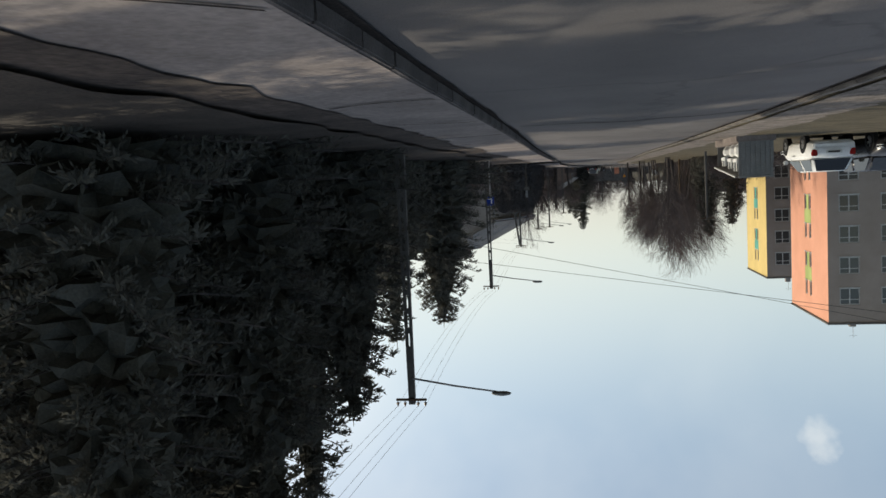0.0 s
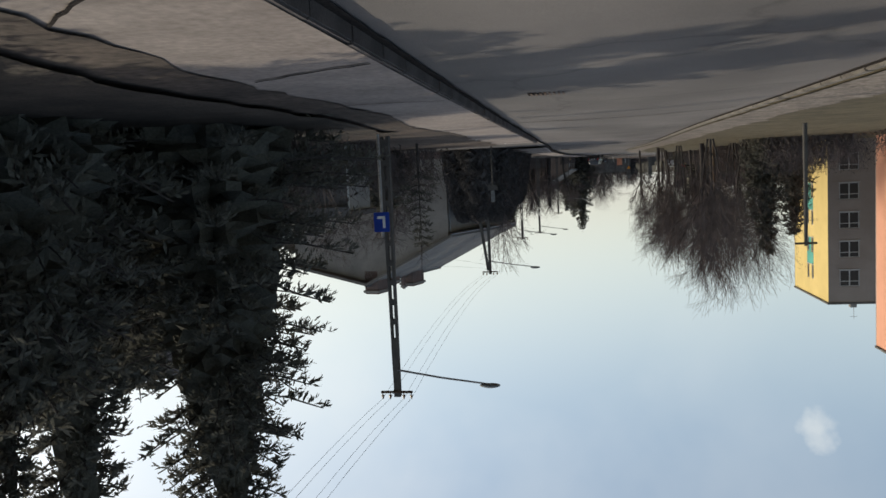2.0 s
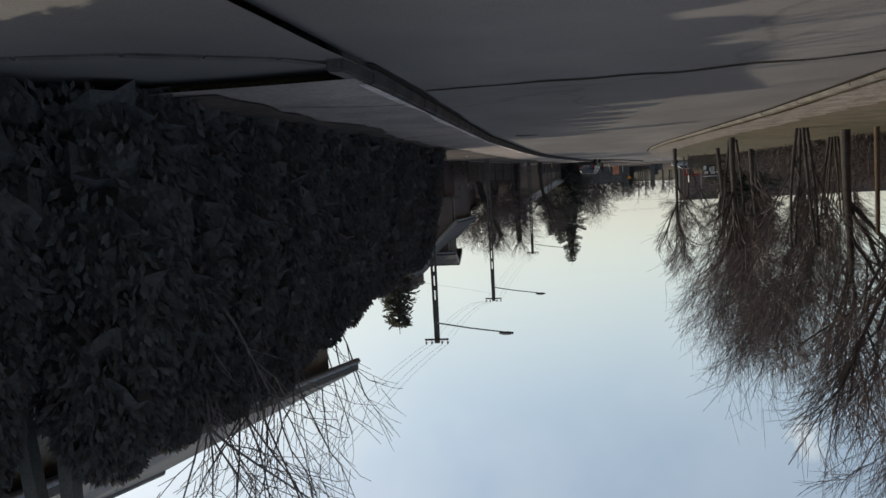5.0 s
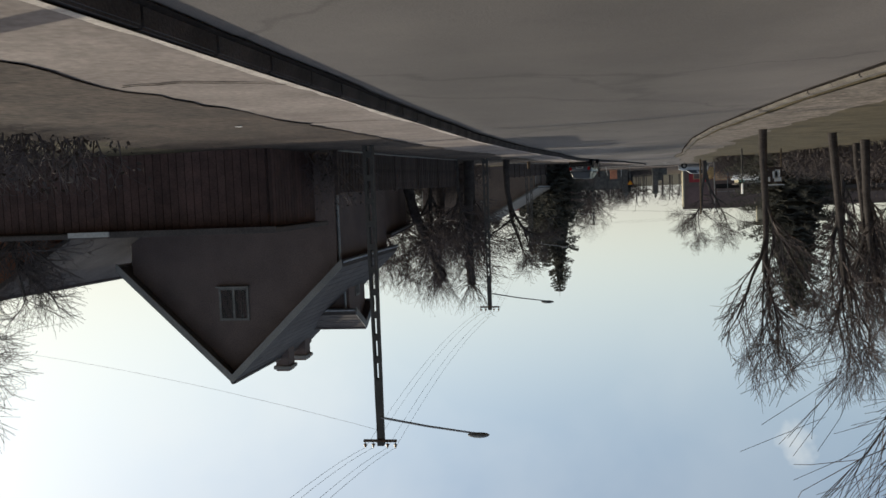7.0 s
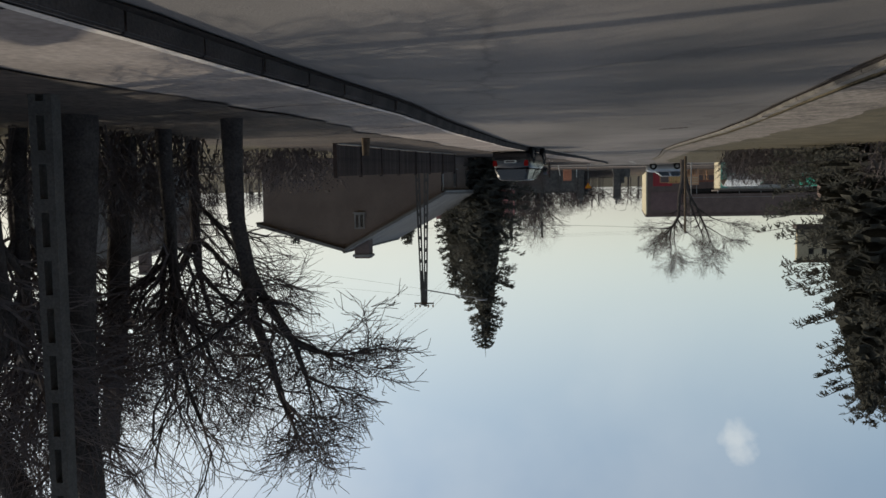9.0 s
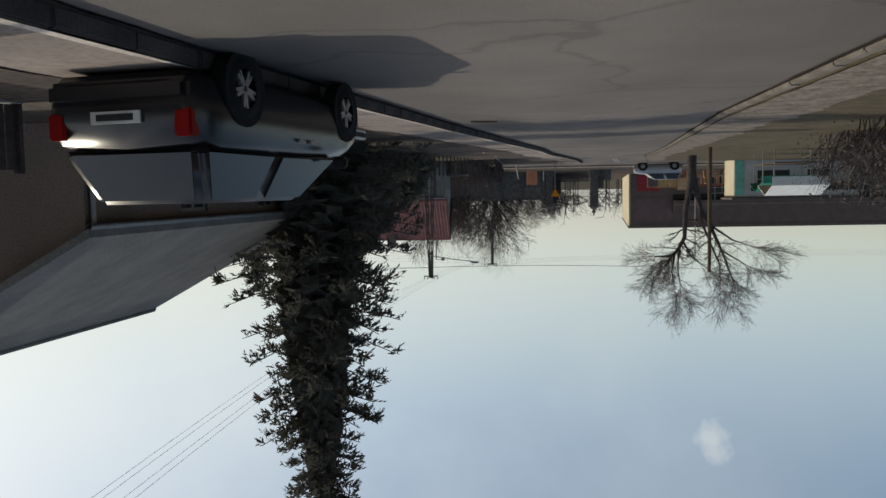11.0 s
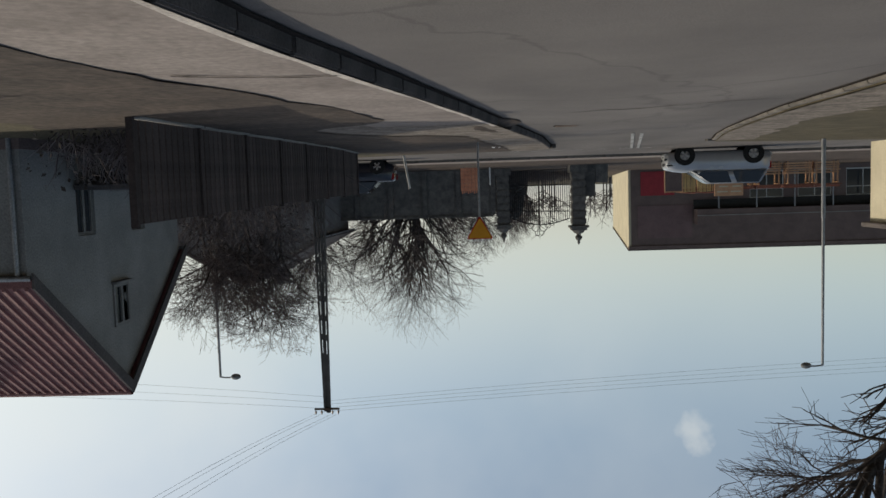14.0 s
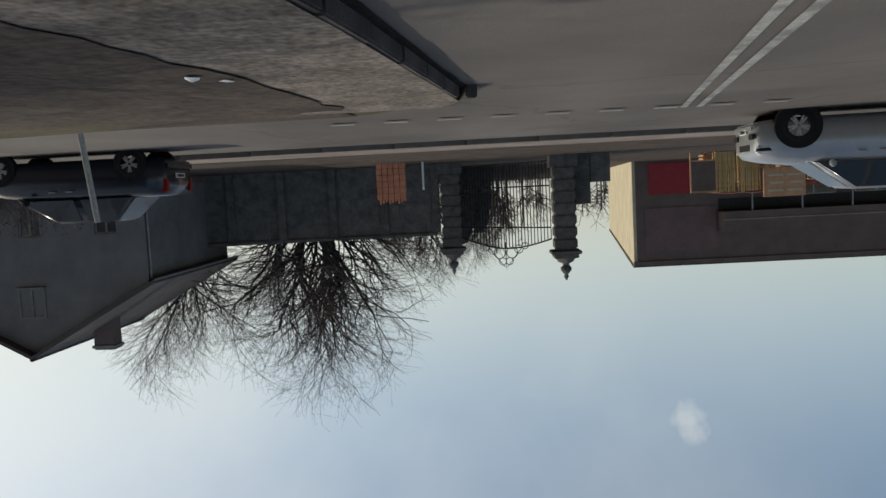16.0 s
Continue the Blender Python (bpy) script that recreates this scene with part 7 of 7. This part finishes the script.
def drain_grate(x, y):
    d = root("drain_grate", pose(x, y, gz(y) + 0.005), "black cast-iron drain grate in the gutter", "drain", "road drains")
    part("rim", box_mesh("rim", (-0.3, 0.3, -0.22, 0.22, -0.05, 0.004), M["grit_shade"], 0.004), d)
    for k in range(8):
        part("bar", box_mesh("bar", (-0.27 + 0.07 * k, -0.235 + 0.07 * k, -0.19, 0.19, 0.005, 0.02), M["rust"], 0.003), d)


for x, y in ((0.51, 34.1), (1.05, 79.0), (-4.9, 149.5), (-12.3, 193.0)):
    drain_grate(x, y)


def litter(x, y, lift, size, seed, label="crumpled scrap of white paper"):
    rl = random.Random(seed)
    bm = bmesh.new()
    bmesh.ops.create_icosphere(bm, subdivisions=1, radius=size)
    for v in bm.verts:
        v.co = Vector((v.co.x * rl.uniform(0.5, 1.4), v.co.y * rl.uniform(0.5, 1.4), abs(v.co.z) * rl.uniform(0.2, 0.7)))
    ob = new("paper_scrap", bm_mesh("paper_scrap", bm, M["white"]))
    ob.matrix_world = pose(x, y, gz(y) + lift)
    tagged(ob, label, "litter")


for k, (x, y, lift, size) in enumerate([(-10.7, 200.4, 0.17, 0.09), (-10.9, 200.7, 0.17, 0.06), (-4.6, 169.5, 0.17, 0.06), (-5.2, 178.5, 0.17, 0.07), (3.3, 47.0, 0.17, 0.05), (4.2, 90.2, 0.17, 0.06), (2.9, 52.5, 0.17, 0.04)]):
    litter(x, y, lift, size, 70 + k)


# ---- trees ----
# dark spruces along the right pavement
for k, (x, y, h, r, dn, fn) in enumerate([(8.8, 12.2, 12.8, 3.3, 2.2, 0.9), (9.6, 15.6, 12.8, 3.3, 2.0, 0.9), (7.0, 10.4, 10.5, 2.7, 2.0, 0.6), (6.4, 14.2, 9.8, 2.3, 2.0, 0.6), (8.4, 17.0, 11.0, 2.8, 1.8, 0.65), (6.4, 20.4, 7.4, 2.7, 2.0, 0.65), (10.6, 12.8, 12.0, 3.0, 1.5, 1.0), (11.5, 20.5, 11.0, 2.7, 1.3, 1.0), (7.6, 20.2, 10.2, 2.1, 1.8, 0.8),
                                          (11.2, 25.2, 5.5, 2.0, 1.6, 1.0), (14.5, 13.0, 12.0, 3.2, 1.0, 1.0), (13.0, 8.5, 12.0, 3.2, 1.0, 1.0), (6.3, 34.3, 7.4, 2.9, 2.2, 0.5), (8.1, 32.7, 8.0, 1.3, 1.4, 0.6), (10.6, 34.2, 7.1, 0.9, 0.6, 0.8),
                                          (9.6, 37.0, 5.6, 2.4, 2.2, 0.7), (12.4, 36.5, 6.0, 2.4, 1.6, 1.0), (11.8, 30.4, 4.6, 1.8, 1.6, 1.0), (16.0, 33.0, 5.0, 2.4, 1.0, 1.0)]):
    conifer("spruce", "tall dense dark green spruce by the pavement", x, y, h, r, 100 + k, dn, 0.03, group="spruces by the pavement", power=0.7, fine=fn, core=0.46)
lt = conifer("larch", "thin sparse conifer with a bare leader before the grey house", 5.4, 47.6, 3.75, 0.62, 131, 0.16, 0.33, 0.1, gap=2.2, stem=0.45, fine=0.36, power=0.55, core=0.0)
part("leader", hose_mesh("leader", [(0, 0, 3.5), (0.03, 0.02, 4.1), (0.06, 0.02, 4.75)], [0.016, 0.012, 0.005], M["bark"], 5), lt, "bare upright leading shoot")
for a in range(7):
    c, t_ = math.cos(a * 2.4), math.sin(a * 2.4)
    z = 3.72 + 0.05 * a
    part("side_shoot", hose_mesh("side_shoot", [(0.01, 0.01, z), (0.1 * c, 0.1 * t_, z + 0.04), (0.24 * c, 0.24 * t_, z + 0.2)], [0.008, 0.007, 0.004], M["bark"], 4), lt)
for k, (x, y, h, r) in enumerate([(0.6, 166.5, 4.6, 1.7), (1.5, 160.4, 10.5, 2.9), (2.6, 161.8, 9.6, 2.7), (2.2, 171.0, 6.2, 2.0), (4.6, 178.0, 6.2, 1.9), (1.2, 175.5, 4.4, 1.7), (7.5, 172.0, 7.2, 2.2)]):
    conifer("spruce", "dark spruce behind the garden fence", x, y, h, r, 150 + k, 1.7, 0.02)
conifer("spruce", "small spruce beside the grey house", 5.3, 80.5, 5.6, 1.1, 132, 0.9)
conifer("spruce", "tall pointed spruce beside the road", 0.1, 153.9, 12.3, 3.6, 134, 2.6, 0.02, 0.30, power=0.8)
conifer("spruce", "broad dark spruce near the shop", -17.0, 139.5, 12.0, 5.2, 135, 2.4, 0.02, power=0.62)
conifer("spruce", "narrow spruce before the yellow block", -10.5, 70.0, 6.9, 1.7, 137, 1.1)
conifer("spruce", "dark spruce before the apartment block", -13.5, 76.0, 6.5, 1.9, 138, 0.8)
conifer("spruce", "dark spruce standing in a garden", 16.5, 176.5, 7.0, 2.0, 139, 0.9)
conifer("spruce", "dark spruce standing in a garden", 20.0, 181.0, 8.0, 2.2, 140, 0.8)

# bare trees crowding the left verge
L = "bare many-stemmed tree with dense upright twigs"
k = 0
for x, y, h, twigs in [(-6.9, 66.5, 8.2, 1), (-9.6, 71.0, 10.2, 2), (-10.6, 80.5, 10.2, 2), (-7.2, 83.0, 10.0, 2), (-6.8, 91.5, 10.6, 2), (-11.2, 93.0, 9.6, 1), (-12.4, 99.0, 9.2, 1)]:
    k += 1
    bare_tree("bare_tree", L, x, y, h, 200 + k, 0.080, 0.60, 4, 0.42, 0.2, (1, 1, twigs, 1), 4, 0.13, 0.74, trunk=0.33, group="bare roadside trees")
for x, y, h, r in [(-8.1, 77.9, 12.4, 0.17), (-6.2, 88.5, 9.6, 0.12), (-9.3, 85.6, 12.0, 0.17)]:
    k += 1
    bare_tree("bare_tree", "tall bare tree with one dark trunk and upright boughs", x, y, h, 220 + k, r, 0.62, 4, 0.45, 0.3, (2, 2, 2, 1), 1, 0.13, 0.66, trunk=0.45, group="bare roadside trees")
for x, y, h, r in [(-5.6, 100.4, 7.2, 0.11), (-8.4, 104.0, 8.8, 0.13), (-11.6, 110.5, 9.2, 0.17), (-12.6, 103.0, 9.0, 0.15), (-12.5, 114.0, 8.0, 0.14), (-14.5, 122.0, 7.5, 0.14), (-20.5, 131.0, 9.0, 0.16), (-22.5, 125.0, 9.0, 0.16)]:
    k += 1
    bare_tree("bare_tree", "bare roadside tree with spreading dark limbs", x, y, h, 230 + k, r, 0.5, 4, 0.42, 0.35, (2, 2, 2, 1), 1, 0.15, 0.56, trunk=0.48, group="bare roadside trees")
# old double-stemmed tree near the junction
limbed_tree("bare_tree", "old bare tree forking low into two thick dark stems", (-19.1, 188.6, gz(188.6) + 0.02),
            [[(0, 0, -0.1, 0.37), (-0.03, 0.05, 1.2, 0.32), (0.03, 0.2, 2.2, 0.23), (0.28, 0.5, 3.9, 0.19), (0.30, 0.7, 6.0, 0.15), (0.70, 0.8, 6.8, 0.12), (1.10, 0.8, 7.3, 0.10)],
             [(1.10, 0.8, 7.3, 0.085), (2.0, -0.6, 7.2, 0.065), (2.9, -2.0, 7.1, 0.04)], [(1.10, 0.8, 7.3, 0.085), (1.9, -0.4, 8.0, 0.055), (2.6, -1.6, 8.3, 0.035)],
             [(0.95, 0.8, 7.1, 0.085), (1.3, 0.2, 8.4, 0.06), (1.3, -0.6, 9.4, 0.035)], [(0.40, 0.7, 6.2, 0.07), (-0.18, 0.5, 7.4, 0.055), (-1.0, 0.4, 8.0, 0.03)], [(0.70, 0.8, 6.8, 0.07), (0.6, 1.4, 8.4, 0.05), (0.4, 1.6, 9.4, 0.03)],
             [(-0.02, 0.1, 0.8, 0.26), (-0.3, 0.3, 2.1, 0.23), (-0.78, 0.6, 3.85, 0.18), (-1.56, 0.9, 5.1, 0.14), (-2.2, 1.1, 6.4, 0.11), (-2.8, 1.3, 7.7, 0.08), (-3.2, 1.4, 8.8, 0.045)],
             [(-0.78, 0.6, 3.85, 0.11), (-0.86, 0.4, 4.9, 0.10), (-1.4, 0.3, 6.3, 0.08), (-2.1, 0.2, 8.0, 0.055), (-2.1, 0.2, 9.6, 0.03)],
             [(-1.56, 0.9, 5.1, 0.09), (-3.1, 0.7, 6.2, 0.06), (-4.2, 0.5, 6.6, 0.03)], [(-2.5, 1.2, 7.0, 0.07), (-3.9, 1.8, 7.8, 0.05), (-4.6, 2.2, 8.2, 0.03)]],
            251, 1.65, 0.68, 0.10, (2, 2, 2, 1), 4, 0.14, 0.62, 3)
# right side
limbed_tree("bare_tree", "bare gnarled tree leaning over the pavement", (2.07, 115.8, gz(115.8) + 0.05),
            [[(0, 0, -0.1, 0.17), (0.02, 0.03, 0.8, 0.145), (0.0, 0.05, 1.6, 0.125), (-0.1, 0.1, 2.2, 0.12), (-0.18, 0.1, 3.0, 0.085), (-0.42, 0.1, 3.65, 0.065), (-0.6, 0.1, 4.3, 0.045)],
             [(-0.1, 0.1, 2.2, 0.085), (-0.3, 0.2, 2.7, 0.075), (-0.7, 0.3, 3.4, 0.06), (-1.1, 0.4, 3.6, 0.04)],
             [(-0.7, 0.3, 3.4, 0.05), (-0.85, 0.5, 4.0, 0.035)],
             [(-0.1, 0.1, 2.9, 0.05), (0.4, 0.0, 3.3, 0.04), (0.9, -0.1, 3.6, 0.025)]], 261, 0.82, 1.0, 0.02, (2, 1, 2, 1), 4, 0.2, 0.70, 4)
for x, y, h in [(3.9, 117.5, 6.6), (5.8, 116.5, 7.0), (7.6, 119.0, 7.0), (4.9, 121.0, 6.8), (8.8, 117.0, 6.8), (4.1, 113.2, 5.4)]:
    k += 1
    bare_tree("bare_tree", "bare garden tree with a dense twiggy crown", x, y, h, 262 + k, 0.14, 0.85, 4, 0.15, 0.45, (2, 2, 2, 1), 1, 0.2, 0.66)
pollard(3.76, 114.6, 5.75, 0.0, 281)
pollard(5.15, 115.0, 5.5, -0.30, 282)
pollard(6.25, 119.5, 6.2, 0.1, 283)
for x, y, h in [(4.5, 65.8, 6.6), (4.6, 67.6, 7.6), (4.8, 69.4, 7.8), (4.9, 72.2, 7.8)]:
    k += 1
    bare_tree("birch", "slender bare young tree before the hedge", x, y, h, 290 + k, 0.055, 0.7, 3, 0.2, 0.5, (2, 1, 1), 1, 0.12, 0.5, trunk=0.75)
for x, y, h in [(12.6, 31.6, 6.4), (13.0, 62.0, 6.0), (17.5, 58.5, 6.5), (16.5, 60.5, 5.0), (8.6, 57.5, 5.0)]:
    k += 1
    bare_tree("bare_tree", "bare fruit tree in a garden", x, y, h, 300 + k, 0.12, 0.9, 4, 0.12, 0.35, (2, 2, 2, 1), 1, 0.2, 0.64)
for x, y, h in [(16.5, 97.0, 9.0), (20.5, 101.0, 9.6), (15.5, 100.0, 5.5), (21.0, 152.0, 6.5), (24.0, 158.0, 7.0), (17.0, 150.0, 6.0), (18.0, 205.0, 8), (12.0, 200.0, 7.5)]:
    k += 1
    bare_tree("bare_tree", "bare garden tree behind the houses", x, y, h, 310 + k, 0.14, 0.85, 4, 0.18, 0.35, (2, 2, 2, 1), 1, 0.16, 0.67)
# clump round the corner pole and trees behind the park wall
for x, y, h in [(-3.3, 201.0, 7.4), (-1.4, 202.2, 7.6), (0.6, 203.0, 7.1)]:
    k += 1
    bare_tree("bare_tree", "bare bushy tree at the corner", x, y, h, 330 + k, 0.13, 0.75, 4, 0.06, 0.3, (2, 2, 2, 1), 2, 0.26, 0.58, trunk=0.4)
bare_tree("bare_tree", "large bare tree with a fan-shaped crown", -4.7, 236.5, 13.6, 351, 0.30, 0.86, 4, 0.16, 0.25, (2, 2, 1, 1), 3, 0.13, 0.70, trunk=0.34)
for x, y, h in [(3.0, 238.0, 13.4), (-1.0, 244.0, 10.5), (5.0, 243.0, 12.0), (-10.0, 246.0, 8.5), (-13.5, 250.0, 8.0), (-15.5, 256.0, 7.5), (-8.0, 258.0, 9.0), (10.5, 238.0, 8.5)]:
    k += 1
    bare_tree("bare_tree", "bare tree behind the park wall", x, y, h, 360 + k, 0.17, 0.8, 4, 0.22, 0.3, (2, 2, 2, 1), 1, 0.13, 0.68)

# the first two bushes are added to cast shade on the pavement
for k, (x, y, h, r) in enumerate([(7.3, 22.6, 3.4, 2.0), (9.5, 24.0, 4.0, 2.2), (8.0, 26.8, 2.9, 2.0), (9.6, 29.6, 3.5, 2.4), (7.6, 31.0, 4.2, 2.0), (8.9, 35.6, 4.0, 2.0), (12.5, 28.5, 4.0, 2.6), (9.2, 50.8, 2.5, 1.6), (11.4, 52.6, 2.8, 1.8), (8.6, 54.6, 2.6, 1.5), (12.6, 48.6, 2.6, 1.6), (13.8, 54.0, 3.0, 1.9), (0.2, 163.6, 3.0, 1.7), (-0.9, 168.4, 2.4, 1.4), (-0.6, 172.2, 2.3, 1.3)]):
    conifer("evergreen_bush", "broad dark evergreen garden bush", x, y, h, r, 640 + k, 1.1, 0.02, -0.3, group="garden bushes", power=0.5, core=0.7, fine=0.9)
# clipped row of thujas past the side street, turning the corner
for k, (x, y, h) in enumerate([(6.3, 63.5, 3.9), (5.4, 63.0, 3.9)] + [(4.85, 64.3 + 1.45 * k, h) for k, h in enumerate((4.0, 4.2, 4.3, 4.4, 4.3, 4.2, 4.1, 4.0, 3.9, 3.9, 3.8, 3.8, 3.8))]):
    thuja(x + 0.1 * math.sin(k * 2.3), y, h, 1.05, 600 + k)

for k, (x, y, h) in enumerate([(-12.6, 244.0, 5.0), (-13.7, 245.0, 4.4)]):
    thuja(x, y, h, 1.0, 680 + k, "dark clipped evergreen behind the stone gate", "evergreens behind the gate")

# hedges and bushes at the garden fences
rb = random.Random(77)
for k, (x, y, w, d, h) in enumerate([(7.0, 36.5, 5, 2.5, 2.2), (9.5, 40.5, 6, 4, 2.6), (7.2, 45.0, 3, 4, 1.8), (8.0, 53.5, 5, 3, 2.4), (6.8, 67.0, 2.2, 6, 2.2), (6.6, 74.0, 2.6, 6, 2.8), (7.6, 83.5, 3.5, 6, 1.9), (8.2, 90.0, 3, 5, 1.1), (6.5, 100.5, 3, 4, 1.8), (6.2, 118.5, 5, 6, 2.2),
                                       (5.6, 130.0, 3, 7, 1.6), (3.0, 150.5, 3.2, 5, 2.0), (0.2, 163.5, 2.2, 6, 1.9), (0.5, 203.0, 5, 3, 2.4), (-3.2, 197.5, 3.6, 6, 3.3), (-0.5, 200.0, 4, 4, 3.4), (-3.6, 188.0, 2.2, 4, 1.2), (-13.5, 245.0, 8, 5, 1.5), (-8.0, 240.0, 8, 5, 3.6), (-17.0, 250.0, 6, 6, 1.4), (2.5, 209.0 + 11, 6, 3, 2.2),
                                       (-12.5, 70.0, 6, 8, 2.4), (-13.5, 82.0, 5, 10, 2.6), (-13.5, 95.0, 5, 12, 2.6), (-14.0, 108.0, 4, 12, 2.4), (-14.5, 120.0, 5, 10, 1.8), (-16.5, 131.0, 5, 10, 1.9), (-14.6, 147.5, 3.0, 7, 2.1), (-17.0, 155.5, 4, 7, 2.3), (-21.0, 156.0, 4, 10, 1.8), (-16.0, 60.0, 5, 8, 1.6), (-22.0, 48.0, 7, 9, 1.8), (3.0, 240.0, 10, 3, 3.0), (-6.0, 243.0, 9, 3, 3.4)]):
    shrub("shrub", "tangled dark garden bush, mostly leafless", x, y, w, d, h, 500 + k, int(200 * w * d * h * 0.14 + 320), twigs=int(9 * w * d + 30))

# far woods closing the view
for k, (x, y, w, d, h) in enumerate([(-150, 330, 180, 30, 9), (60, 330, 200, 30, 11), (150, 200, 30, 220, 9), (-190, 160, 30, 260, 9), (150, 20, 30, 200, 10), (-170, -40, 40, 200, 10), (0, -150, 300, 30, 10)]):
    rng = np.random.default_rng(900 + k)
    n = int(w * d / (24 if k < 2 else 80))
    segs = []
    for _ in range(n):
        bx, by, hh = x + rng.uniform(-w / 2, w / 2), y + rng.uniform(-d / 2, d / 2), h * rng.uniform(0.55, 1.1)
        z = gz(by)
        segs.append((bx, by, z, bx, by, z + hh * 0.7, 0.16, 0.08))
        for j in range(13):
            a, e, r = rng.uniform(0, 6.28), rng.uniform(-0.1, 1.5), hh * rng.uniform(0.16, 0.36)
            foot = z + hh * rng.uniform(0.3, 0.6)
            tip = (bx + math.cos(a) * math.cos(e) * r, by + math.sin(a) * math.cos(e) * r, foot + math.sin(e) * r)
            segs.append((bx, by, foot, *tip, 0.07, 0.04))
            for _ in range(3):
                q = rng.normal(size=3) * hh * 0.07
                segs.append((*tip, tip[0] + q[0], tip[1] + q[1], tip[2] + abs(q[2]) * 0.8, 0.035, 0.02))
    tagged(new("far_woods", tube_mesh("far_woods", segs, M["twig"], 3)), "distant bare woodland", "woods", kind="stuff")
